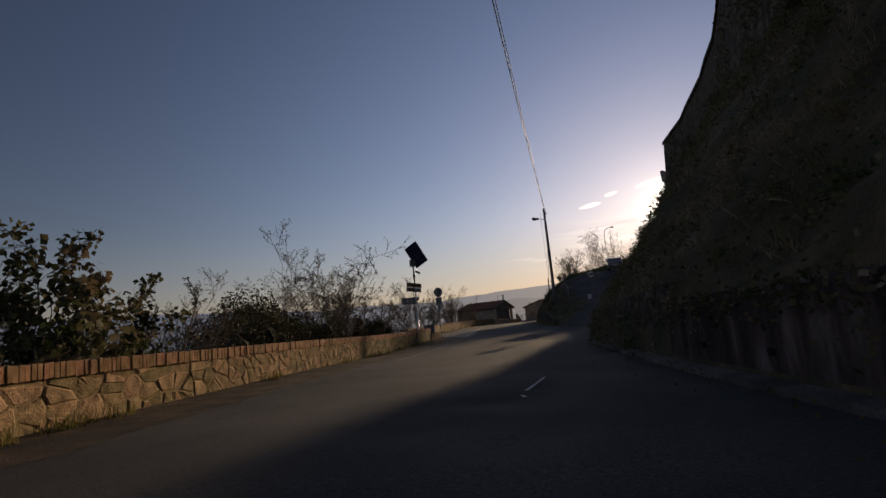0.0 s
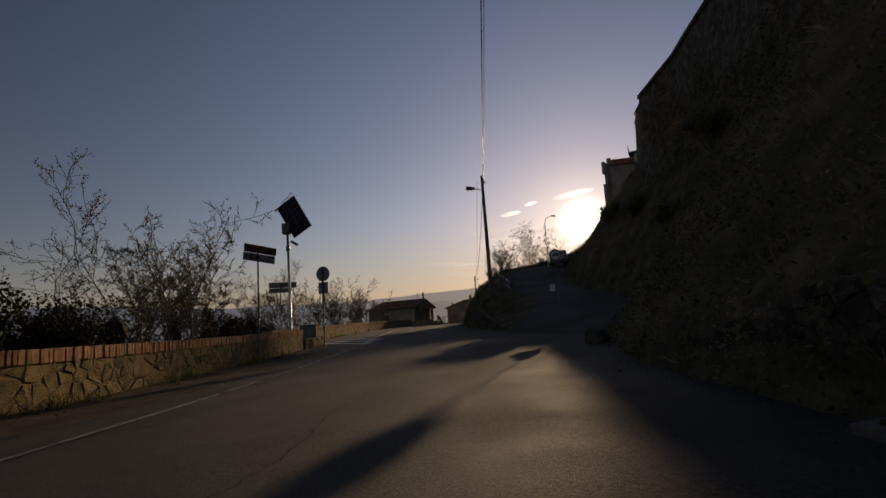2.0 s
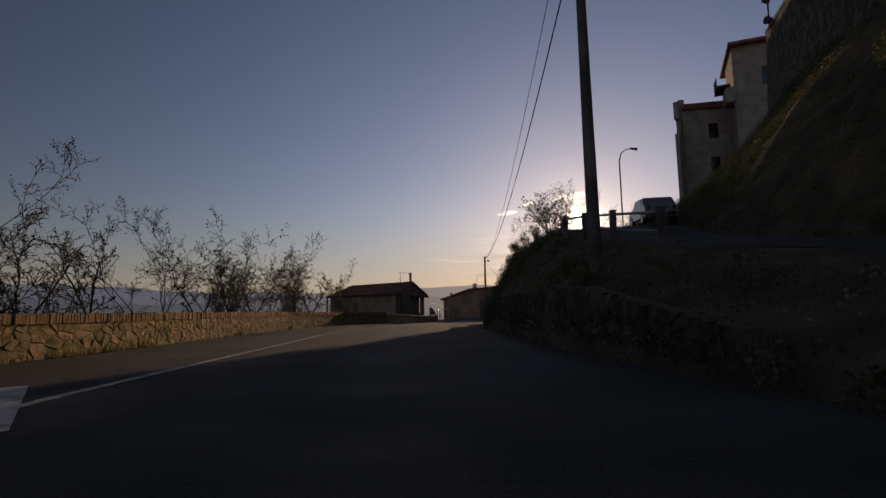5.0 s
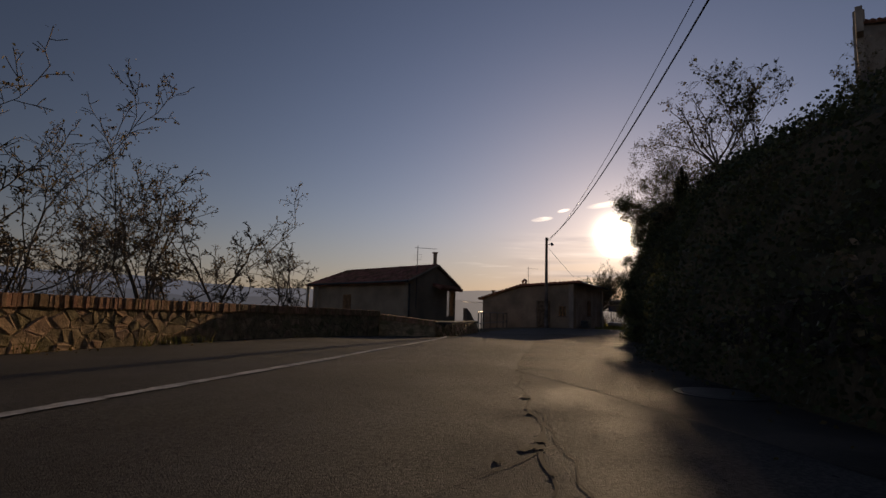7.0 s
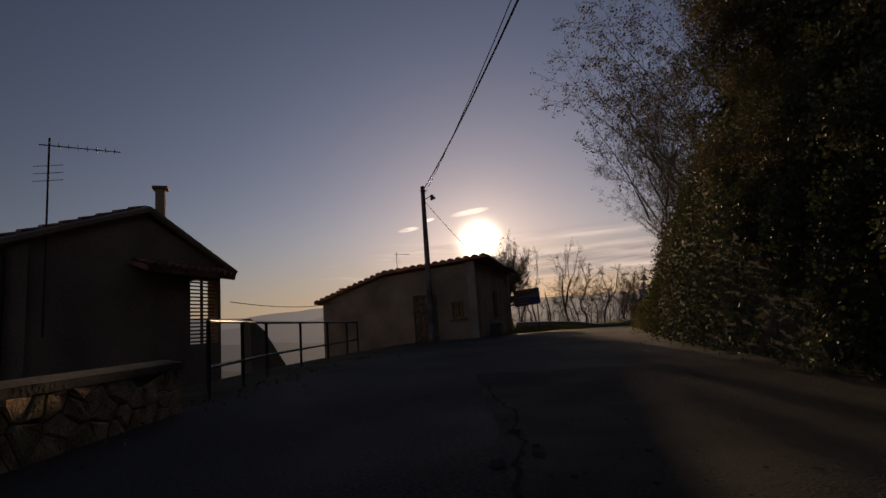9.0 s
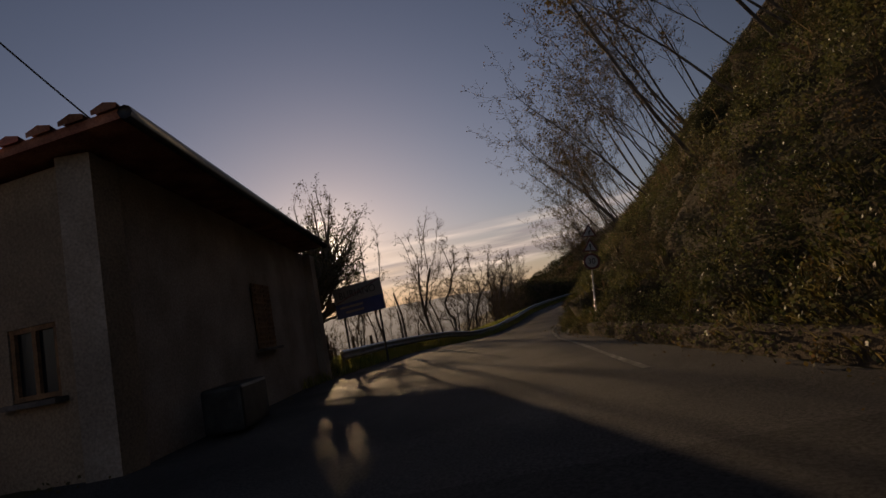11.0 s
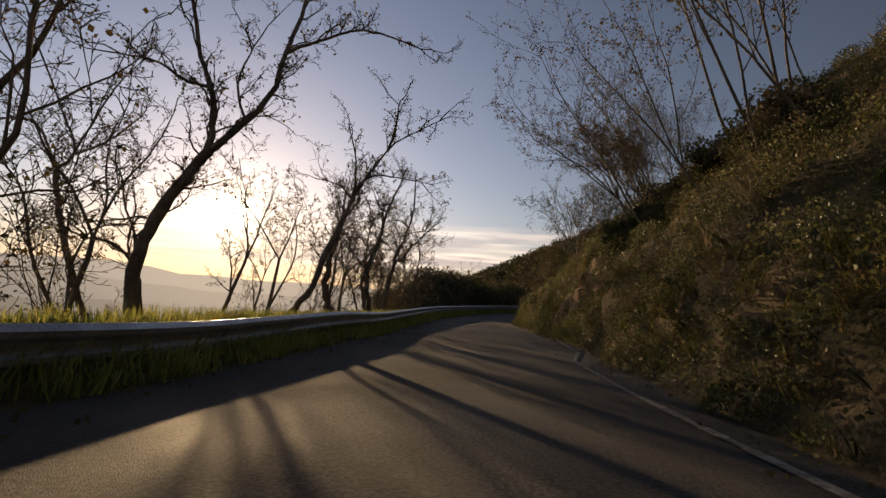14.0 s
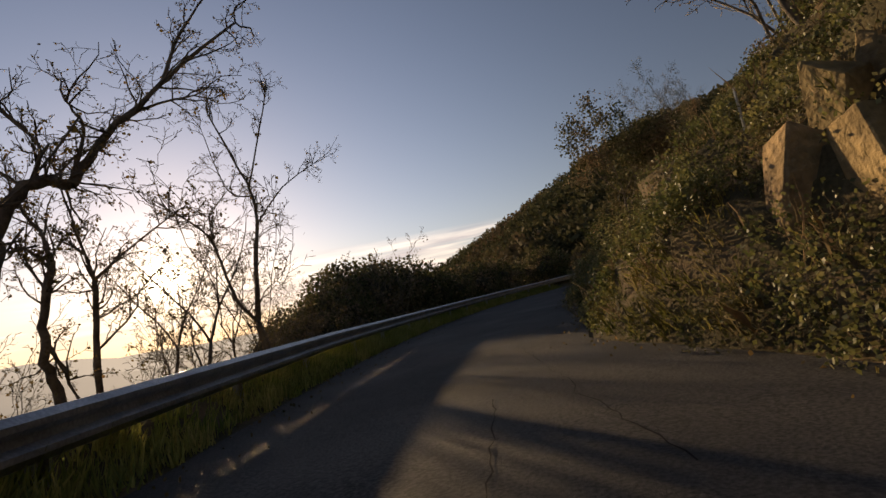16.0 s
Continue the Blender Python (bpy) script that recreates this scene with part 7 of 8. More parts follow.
# thicket of thin bare stems on the slope below the rail
thicket = [build_tree(41 + k, 3.0, 0.022, dict(FINE, count=(1, 4, 5, 4, 3), least=0.005), leaves=160, leaf=0.045, trunk_share=0.2, spread=0.06, label="thin bare sapling on the slope below the road", group="saplings below the rail") for k in range(3)]
rng = random.Random(14)
for k in range(120):
    u = rng.uniform(12.0, 18.5)
    off = rng.uniform(1.6, 8.5)
    p = sl(u, -(left_of(u) + off), float(np.interp(off, (0, 1.5, 3, 6, 9), (0.2, 0.2, -0.4, -2.2, -4.5))))
    set_tree(thicket[k % 3], p.x, p.y, p.z, 73 * k, rng.uniform(0.7, 1.5))
# the willow beside the house
willow = build_tree(71, 7.6, 0.42, WILLOW, leaves=30000, leaf=0.058, trunk_share=0.36, spread=0.07, leaf_mat=M_SCRUB, label="broad pollard willow with thin upright shoots and dry leaves")
set_tree(willow, 26.55, 101.47, -0.3, 50, 0.93)

# slim bare trunks leaning out from the crest of the bank
G4 = "thin bare trees along the crest"
whips = [build_tree(81 + k, 6.0, 0.036, WHIP, lean=(-0.42, 0.36), leaves=(500, 300, 800)[k], leaf=0.06, trunk_share=0.9, spread=0.06, bark=M_PALEBARK, label="thin pale bare trunk leaning from the crest", group=G4) for k in range(3)]
rng = random.Random(8)
for k in range(74):
    u = 11.0 + k * 0.062 + rng.uniform(-0.04, 0.04)
    prof = lerp_rows(RIGHT, u)
    z = rng.uniform(3.4, 6.6)
    lat = float(np.interp(z, prof[1:14:2], prof[0:14:2]))
    p = sl(u, lat, z - 0.3)
    set_tree(whips[k % 3], p.x, p.y, p.z, rng.uniform(-25, 25), rng.uniform(0.8, 1.35))
big = [build_tree(91 + k, 7.0, 0.08, FINE, lean=(-0.3, 0.2), leaves=4200, leaf=0.06, trunk_share=0.3, spread=0.12, leaf_mat=M_SCRUB, bark=M_PALEBARK, label="spreading half-bare tree on top of the bank", group="trees on the bank") for k in range(2)]
FAN = dict(FINE, count=(1, 7, 9, 6, 4), fork=6, angle=(0, 17, 22, 34, 40), len=(1, 3.4, 0.4, 0.36, 0.4), least=0.006)
fan = build_tree(95, 6.0, 0.1, FAN, lean=(-0.4, 0.42), leaves=5500, leaf=0.05, trunk_share=0.2, spread=0.03, bark=M_BARK, label="fan-shaped many-stemmed tree with a dense twiggy crown", group="trees on the bank")
for k, (x, y, z, h, turn) in enumerate(((54.8, 112.0, 3.3, 4.6, 0), (55.3, 111.7, 3.6, 5.0, -12), (56.2, 111.9, 3.9, 4.2, 14))):
    set_tree(fan, x, y, z - 0.3, turn, h / 6.0)
for k, (x, y, z, h) in enumerate(((59.9, 113.6, 5.0, 4.6), (24.6, 84.2, 4.2, 5.6), (23.4, 83.2, 3.8, 5.0), (25.6, 85.6, 4.6, 5.2), (22.2, 82.4, 4.4, 5.0))):
    set_tree(big[k % 2], x, y, z - 0.3, 80 * k, h / 7.0)
for k, (u, z, h) in enumerate(((15.5, 4.6, 5.0), (15.9, 5.6, 4.4), (16.5, 6.2, 4.6), (17.3, 4.6, 5.2), (17.7, 3.8, 4.8), (18.1, 4.6, 5.5), (18.6, 3.4, 5.0))):
    p = on_bank(u, z)
    set_tree(big[k % 2], p.x, p.y, p.z - 0.3, 50 * k, h / 7.0)
stems = [build_tree(101 + k, 4.6, 0.05, dict(FINE, angle=(0, 15, 26, 38, 45), least=0.005), lean=(-0.06, 0.04), leaves=500, leaf=0.05, trunk_share=0.12, spread=0.08, bark=M_PALEBARK, label="bare many-stemmed tree on the crest of the bank", group="trees on the bank") for k in range(2)]
for k, (u, z, s_) in enumerate(((16.45, 3.0, 1.0), (16.6, 3.4, 1.15), (16.75, 3.2, 0.9), (16.95, 3.4, 1.1), (16.5, 4.2, 1.0), (16.85, 4.3, 1.0), (15.9, 4.4, 0.9))):
    p = on_bank(u, z)
    set_tree(stems[k % 2], p.x, p.y, p.z - 0.2, 70 * k, s_)
GREENTREE = build_tree(97, 6.0, 0.12, LEAFY, lean=(-0.15, 0.1), leaves=26000, leaf=0.058, trunk_share=0.26, spread=0.16, leaf_mat=M_SCRUB, label="leafy tree hung with ivy on the bank", group="trees on the bank")
for k, (u, lat, z, h, leafy) in enumerate(((9.9, 3.9, 3.2, 4.3, 1), (9.8, 3.7, 2.2, 3.0, 1), (10.2, 4.4, 3.6, 4.2, 1), (10.1, 5.4, 4.6, 3.4, 1), (9.75, 4.5, 4.0, 3.6, 1), (9.4, 5.2, 4.8, 3.6, 0), (10.45, 4.6, 3.8, 3.8, 0))):
    p = sl(u, lat, z)
    set_tree(GREENTREE if leafy else big[1], p.x, p.y, p.z - 0.4, 70 * k, h / 6.0)
# bare trees by the side road and on the crest beside it
ROUND = build_tree(99, 4.5, 0.15, dict(FINE, count=(1, 9, 6, 5, 4), fork=2, angle=(0, 42, 30, 34, 38), least=0.006), leaves=1100, leaf=0.09, trunk_share=0.3, spread=0.06, label="small bare tree with a round crown on the bank", group="trees on the bank")
for x, y, z, s in ((17.7, 69.6, 5.7, 0.9),):
    set_tree(ROUND, x, y, z, 40 * x, s)
ASH = build_tree(103, 3.0, 0.04, dict(FINE, least=0.006), leaves=260, leaf=0.12, trunk_share=0.2, spread=0.06, leaf_mat=M_SCRUB, label="young ash with large drooping leaves on the bank", group="trees on the bank")
for k, (u, lat, z, s) in enumerate(((8.75, 6.0, 5.5, 0.95), (8.6, 5.9, 5.2, 0.7), (8.3, 6.9, 5.0, 0.5))):
    p = sl(u, lat, z)
    set_tree(ASH, p.x, p.y, p.z, 80 * k, s)


# ---- bushes and ivy ----
def build_bush(seed, size, leaves, leaf, material, label, category="bush", group="", lumps=9, stem_and_core=True):
    """Stems and dark cores under a broken shell of leaves, round several lumps."""
    rng = random.Random(seed)
    o = thing("bush", Matrix.Identity(4), label, category, group)
    w, d, h = size
    centres = [(Vector((rng.uniform(-0.32, 0.32) * w, rng.uniform(-0.32, 0.32) * d, rng.uniform(0.22, 0.72) * h)), rng.uniform(0.2, 0.34)) for _ in range(lumps)]
    vs, fs = [], []
    for _ in range(leaves):
        c, s = rng.choice(centres)
        n = rvec(rng).normalized()
        p = c + Vector((n.x * w * s, n.y * d * s, n.z * h * s)) * rng.uniform(0.75, 1.1) + rvec(rng) * leaf * 0.4
        if p.z < 0:
            p.z *= -0.3
        a = (rvec(rng) + n * 0.5 + Vector((0, 0, -0.3))).normalized()
        b = a.cross(rvec(rng)).normalized() * 0.4
        q = leaf * rng.uniform(0.6, 1.3)
        k = len(vs)
        vs += [p, p + (a * 0.5 + b) * q, p + a * q, p + (a * 0.5 - b) * q]
        fs.append((k, k + 1, k + 2, k + 3))
    c = new("foliage", mesh_of("foliage", vs, fs, material))
    c.parent = o
    bm = bmesh.new()
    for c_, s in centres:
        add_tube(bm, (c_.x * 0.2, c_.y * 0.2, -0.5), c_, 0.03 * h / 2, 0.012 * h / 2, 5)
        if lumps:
            # dark ball in each lump, the shade inside the bush given as shape
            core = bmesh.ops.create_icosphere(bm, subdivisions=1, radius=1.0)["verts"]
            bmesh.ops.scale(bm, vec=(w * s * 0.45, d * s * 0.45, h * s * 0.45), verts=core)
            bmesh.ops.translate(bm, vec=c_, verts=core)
    part("stem_and_core", bm, M_STEMSHADE, o)
    return o


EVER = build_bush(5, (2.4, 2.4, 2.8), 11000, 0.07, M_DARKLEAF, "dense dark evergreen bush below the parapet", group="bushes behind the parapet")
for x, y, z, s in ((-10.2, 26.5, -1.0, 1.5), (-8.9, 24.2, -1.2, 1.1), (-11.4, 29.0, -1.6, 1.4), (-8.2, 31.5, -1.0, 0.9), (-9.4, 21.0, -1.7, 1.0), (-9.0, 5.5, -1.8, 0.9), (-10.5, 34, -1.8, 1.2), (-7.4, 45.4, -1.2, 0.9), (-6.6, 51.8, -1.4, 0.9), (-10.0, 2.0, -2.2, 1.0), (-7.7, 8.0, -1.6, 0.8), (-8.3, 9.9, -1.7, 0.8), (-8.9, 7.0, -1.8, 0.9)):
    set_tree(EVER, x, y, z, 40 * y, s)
IVYPOLE = build_bush(6, (0.9, 0.9, 4.4), 5000, 0.065, M_DARKLEAF, "ivy-covered tree stump behind the parapet", "tree stump", "ivy-covered stumps", 11)
for x, y, z, s in ((-8.6, 41.0, -0.8, 0.95), (-7.3, 42.3, -0.7, 0.9), (-6.4, 48.8, -0.7, 0.85)):
    set_tree(IVYPOLE, x, y, z, 55 * y, s)
IVYTRUNK = build_bush(16, (0.8, 0.8, 4.0), 6000, 0.06, M_GREEN, "tree trunk wrapped in ivy on the bank", "tree trunk", "ivy-covered trunks", 12)
for u, lat, z, s in ((9.5, 5.0, 4.0, 0.75), (10.15, 4.3, 3.0, 0.8)):
    p = sl(u, lat, z)
    set_tree(IVYTRUNK, p.x, p.y, p.z, 75 * u, s)
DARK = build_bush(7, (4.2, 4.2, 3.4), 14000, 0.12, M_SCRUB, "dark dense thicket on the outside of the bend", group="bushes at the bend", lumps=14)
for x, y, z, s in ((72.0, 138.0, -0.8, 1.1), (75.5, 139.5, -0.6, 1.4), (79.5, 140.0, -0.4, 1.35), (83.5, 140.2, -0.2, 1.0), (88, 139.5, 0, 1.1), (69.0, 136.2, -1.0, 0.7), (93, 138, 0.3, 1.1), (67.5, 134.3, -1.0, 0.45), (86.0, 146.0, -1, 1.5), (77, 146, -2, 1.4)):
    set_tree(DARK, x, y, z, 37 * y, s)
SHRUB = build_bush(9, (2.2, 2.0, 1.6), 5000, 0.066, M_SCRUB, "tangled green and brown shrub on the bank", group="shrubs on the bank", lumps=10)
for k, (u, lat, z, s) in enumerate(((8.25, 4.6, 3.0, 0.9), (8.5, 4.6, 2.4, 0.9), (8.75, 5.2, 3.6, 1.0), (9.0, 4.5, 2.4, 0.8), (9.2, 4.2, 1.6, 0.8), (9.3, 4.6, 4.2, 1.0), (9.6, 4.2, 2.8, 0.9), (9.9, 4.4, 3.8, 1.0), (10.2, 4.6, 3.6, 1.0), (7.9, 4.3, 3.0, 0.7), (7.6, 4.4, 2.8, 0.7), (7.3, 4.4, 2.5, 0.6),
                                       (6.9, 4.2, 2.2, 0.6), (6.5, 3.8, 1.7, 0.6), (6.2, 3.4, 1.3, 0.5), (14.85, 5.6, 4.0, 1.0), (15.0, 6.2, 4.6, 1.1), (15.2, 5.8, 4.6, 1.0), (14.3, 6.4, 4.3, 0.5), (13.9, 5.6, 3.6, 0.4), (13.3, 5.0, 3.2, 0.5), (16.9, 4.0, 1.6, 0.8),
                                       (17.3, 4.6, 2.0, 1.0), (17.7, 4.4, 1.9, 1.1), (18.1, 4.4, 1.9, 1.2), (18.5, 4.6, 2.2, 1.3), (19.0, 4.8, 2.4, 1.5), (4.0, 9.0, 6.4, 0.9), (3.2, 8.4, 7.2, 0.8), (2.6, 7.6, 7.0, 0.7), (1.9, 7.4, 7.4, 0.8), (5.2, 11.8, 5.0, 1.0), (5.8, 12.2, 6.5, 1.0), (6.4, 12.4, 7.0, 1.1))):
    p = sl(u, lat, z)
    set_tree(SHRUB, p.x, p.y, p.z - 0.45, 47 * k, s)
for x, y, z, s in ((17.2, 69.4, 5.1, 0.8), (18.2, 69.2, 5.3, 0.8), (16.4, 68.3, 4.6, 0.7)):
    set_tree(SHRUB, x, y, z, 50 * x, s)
# ivy humps that catch the sun: the brighter leaf colour stands for that light
SUNIVY = build_bush(22, (1.2, 1.2, 1.2), 4200, 0.055, M_CREEPER, "ivy heaped at the foot of the bank, leaves coloured as sunlit", "creeper", "creeper heaps at the foot of the bank", 9)
for k, (u, lat, z, s) in enumerate(((9.3, 3.35, 0.0, 0.85), (9.38, 3.7, 0.3, 1.0), (9.22, 3.9, 0.0, 0.7), (9.05, 4.2, 0.0, 0.8), (9.2, 4.0, 1.3, 0.6), (9.55, 3.6, 1.6, 0.7))):
    p = sl(u, lat, z)
    set_tree(SUNIVY, p.x, p.y, p.z - 0.15, 67 * k, s)
IVYLUMP = build_bush(21, (1.7, 1.7, 1.5), 7000, 0.055, M_GREEN, "hanging mass of dark ivy on the steep bank", "ivy", "ivy masses on the bank", 10)
rng = random.Random(6)
for k in range(34):
    u = rng.uniform(8.3, 10.3)
    p = on_bank(u, rng.uniform(0.6, 5.6))
    set_tree(IVYLUMP, p.x, p.y, p.z - 0.7, 61 * k, rng.uniform(0.55, 1.0))
for k, (u, z, s_) in enumerate(((15.3, 3.3, 0.8), (15.38, 3.7, 0.9), (15.46, 3.2, 0.85), (15.55, 3.5, 0.95), (15.5, 4.1, 1.0), (15.62, 3.1, 0.8), (15.7, 3.6, 0.9), (15.42, 4.5, 1.0), (15.6, 4.5, 1.0), (15.25, 4.0, 0.8), (13.2, 3.0, 0.6), (13.0, 3.6, 0.6), (12.6, 2.6, 0.55), (12.9, 2.0, 0.45), (13.6, 2.4, 0.45), (14.2, 3.2, 0.55), (14.45, 2.2, 0.5), (11.8, 3.2, 0.7), (12.1, 4.0, 0.7))):
    p = on_bank(u, z)
    set_tree(IVYLUMP, p.x, p.y, p.z - 0.6 * s_, 53 * k, s_)
for k, (x, y, z, s_) in enumerate(((54.9, 112.5, 2.7, 0.8), (55.4, 112.2, 3.2, 0.85), (54.5, 112.3, 2.1, 0.65), (55.7, 112.8, 2.8, 0.75))):
    set_tree(IVYLUMP, x, y, z - 0.5, 77 * k, s_)
AIRY = build_tree(98, 5.0, 0.08, FINE, lean=(-0.1, 0.05), leaves=9000, leaf=0.09, trunk_share=0.25, spread=0.16, leaf_mat=M_SCRUB, label="leafy olive green tree beyond the bend", group="trees on the bank")
for x, y, z, s in ((69.0, 123.1, 1.7, 0.68), (70.6, 122.4, 2.2, 0.7), (72.5, 121.8, 2.6, 0.6)):
    set_tree(AIRY, x, y, z, 45 * x, s)
for k, (u, z, h) in enumerate(((15.62, 3.8, 4.6), (15.85, 4.8, 4.4))):
    p = on_bank(u, z)
    set_tree(big[k % 2], p.x, p.y, p.z - 0.3, 33 * k - 20, h / 7.0)
for k, (u, z, s) in enumerate(((15.45, 3.2, 0.9), (15.6, 3.4, 1.0), (15.75, 3.6, 0.9), (15.82, 2.9, 0.7), (15.5, 4.2, 0.9))):
    p = on_bank(u, z)
    set_tree(SHRUB, p.x, p.y, p.z - 0.5, 71 * k, s)
GORSE = build_bush(10, (1.2, 1.2, 0.9), 900, 0.1, M_GRASS, "low yellowed grass tussock beside the rail", "grass", "tussocks beside the rail", 5)
for k, (u, off, s) in enumerate(((12.6, 0.9, 0.5), (13.4, 0.9, 0.5), (15.6, 1.0, 0.6), (17.2, 1.1, 0.9), (17.6, 1.2, 0.9), (18.0, 1.0, 0.8), (11.9, 0.6, 0.5))):
    p = sl(u, -(left_of(u) + off), -0.2)
    set_tree(GORSE, p.x, p.y, p.z, 37 * k, s)
# ---- wooded hill beyond the bend ----
HILL_AT = Vector((57.0, 119.0, 0))


def hill_top(az):
    return float(np.interp(az, (36, 43, 47, 52, 58, 63, 68, 76, 95), (-1.5, 0.4, 2.6, 4.9, 7.6, 9.8, 12.0, 14.5, 16)))


def hill_place(az, w):
    """A place on the hill: w runs from its foot at 0 to the ridge at 1."""
    ridge_d = float(np.interp(az, (36, 50, 60, 75, 95), (420, 330, 260, 190, 150)))
    foot = float(np.interp(az, (36, 50, 60, 75, 95), (200, 110, 80, 70, 60)))
    d = foot + (ridge_d - foot) * w
    top = 0.4 + ridge_d * math.tan(radians(hill_top(az)))
    low = float(np.interp(az, (36, 50, 60, 75, 95), (-14, -4, 1, 5, 9)))
    z = low + (top - low) * (max(w, 0) ** 0.85 + min(w, 0) if w <= 1 else 1 - 0.5 * (w - 1))
    a = radians(az)
    p = HILL_AT + Vector((math.sin(a) * d, math.cos(a) * d, z))
    p.z += 2.2 * noise.noise(p * 0.02) * min(1, w * 2 + 0.3)
    return p


vs, fs = [], []
NA, NW = 70, 16
for i in range(NA + 1):
    for j in range(NW + 1):
        vs.append(hill_place(36 + 59 * i / NA, -0.25 + 1.6 * j / NW))
    if i:
        k = len(vs) - 2 * (NW + 1)
        fs += [(k + j, k + j + 1, k + NW + 2 + j, k + NW + 1 + j) for j in range(NW)]
tagged(new("hill", mesh_of("hill", vs, fs, M_HILL, True)), "steep wooded hillside beyond the bend", "hill", kind="structure")
rng = random.Random(3)
vs, fs = [], []
for _ in range(2600):
    az, w = rng.uniform(40, 92), rng.uniform(-0.15, 1.06)
    p = hill_place(az, w)
    s = rng.uniform(1.6, 3.6)
    for _ in range(62):
        n = rvec(rng).normalized()
        c = p + Vector((n.x * s, n.y * s, s * 0.8 + n.z * s * 0.8)) * rng.uniform(0.6, 1.0)
        a = (rvec(rng) + n).normalized()
        b = a.cross(rvec(rng)).normalized()
        q = s * rng.uniform(0.09, 0.21)
        k = len(vs)
        vs += [c - a * q, c + b * q * 0.7, c + a * q, c - b * q * 0.7]
        fs.append((k, k + 1, k + 2, k + 3))
tagged(new("woodland", mesh_of("woodland", vs, fs, M_WOODS)), "olive brown scrub and trees covering the hillside", "woodland", kind="stuff")
# scattered trees and scrub in the valley below the road
vs, fs = [], []
for _ in range(1500):
    u = rng.uniform(-3, 20)
    far = rng.uniform(6, 90) if rng.random() < 0.6 else rng.uniform(3.5, 18)
    b_ = left_of(u)
    p = sl(u, -(b_ + far), 0)
    p.z += float(np.interp(far, (0,) + FAR, (0,) + DROP))
    s = rng.uniform(0.4, 1.0) * (1 + far / 45)
    for _ in range(70):
        n = rvec(rng).normalized()
        c = p + Vector((n.x * s, n.y * s, s * 0.7 + n.z * s * 0.7)) * rng.uniform(0.5, 1.0)
        a = (rvec(rng) + n).normalized()
        b = a.cross(rvec(rng)).normalized()
        q = s * rng.uniform(0.06, 0.14)
        k = len(vs)
        vs += [c - a * q, c + b * q * 0.6, c + a * q, c - b * q * 0.6]
        fs.append((k, k + 1, k + 2, k + 3))
tagged(new("slope_scrub", mesh_of("slope_scrub", vs, fs, M_WOODS)), "brown and green scrub on the slope below the road", "scrub", kind="stuff")
# ---- loose growth on the banks and verges ----
NROWS = len(GROUND_V) // GROUND_ROW
SHEET = GROUND_V.reshape(NROWS, GROUND_ROW, 3)
NR = np.random.default_rng(12)


def sample(u0, u1, tag_ok, density, weight=None):
    """Points and normals spread over the ground's cells between u0 and u1 in those strips."""
    i0, i1 = int((u0 + 6) / 0.06) + AHEAD_ROWS, min(NROWS - 2, int((u1 + 6) / 0.06) + AHEAD_ROWS)
    cols = [j for j in range(GROUND_ROW - 1) if GROUND_TAG[j] in tag_ok and GROUND_TAG[j + 1] - GROUND_TAG[j] < 2 and not (GROUND_TAG[j] < 0 <= GROUND_TAG[j + 1])]
    A = SHEET[i0:i1][:, cols]
    B = SHEET[i0:i1][:, [c + 1 for c in cols]]
    D = SHEET[i0 + 1:i1 + 1][:, cols]
    n = np.cross(B - A, D - A)
    area = np.linalg.norm(n, axis=2)
    want = area * density
    uu = -6 + 0.06 * (np.arange(i0, i1) - AHEAD_ROWS)[:, None]
    tt = GROUND_TAG[cols][None, :]
    bare_ = (uu > 4.1) & ((uu < 5.0) & (tt > 0) & (tt < 5) | (uu < 6.2) & (tt > 2) & (tt < 5) | (uu < 5.5) & (tt == 2) | (uu < 9) & (tt == 4)) | (uu < 1.4) & (tt == 1)
    want = np.where(bare_, 0.0, want)
    if weight is not None:
        want = want * weight((A + B) / 2)
    count = NR.poisson(want)
    idx = np.repeat(np.arange(count.size), count.ravel())
    s, t = NR.random(len(idx))[:, None], NR.random(len(idx))[:, None]
    a, b, d = A.reshape(-1, 3)[idx], B.reshape(-1, 3)[idx], D.reshape(-1, 3)[idx]
    nn = (n / np.maximum(area, 1e-9)[..., None]).reshape(-1, 3)[idx]
    nn[nn[:, 2] < 0] *= -1
    got = a + s * (b - a) + t * (d - a)
    clear = np.ones(len(got), bool)
    for x, y, z, r in ROCK_AT:
        clear &= ((got - (x, y, z)) ** 2).sum(1) > r * r
    return got[clear], nn[clear]


def patch(scale, lo, hi, seed):
    """A weight that follows patches of that size."""
    def f(p):
        flat = p.reshape(-1, 3)
        v = np.array([noise.noise(Vector((x * scale + seed, y * scale, z * scale))) for x, y, z in flat])
        return np.clip((v - lo) / (hi - lo), 0, 1).reshape(p.shape[:-1])
    return f


def unit(a):
    return a / np.maximum(np.linalg.norm(a, axis=1), 1e-9)[:, None]


def leaf_cloud(name, pts, nrm, size, lift, material, label, category, droop=0.5):
    k = len(pts)
    c = pts + nrm * (NR.random((k, 1)) ** 1.5 * lift) + NR.normal(0, size * 0.4, (k, 3))
    a = unit(NR.normal(0, 1, (k, 3)) + nrm * 0.6 + np.array([0, 0, -droop]))
    b = unit(np.cross(a, NR.normal(0, 1, (k, 3))))
    s = size * NR.uniform(0.5, 1.4, (k, 1))
    v = np.stack([c, c + (a * 0.5 + b * 0.4) * s, c + a * s, c + (a * 0.5 - b * 0.4) * s], 1).reshape(-1, 3)
    f = np.arange(4 * k).reshape(-1, 4)
    return tagged(new(name, mesh_of(name, v.tolist(), f.tolist(), material)), label, category, kind="stuff")


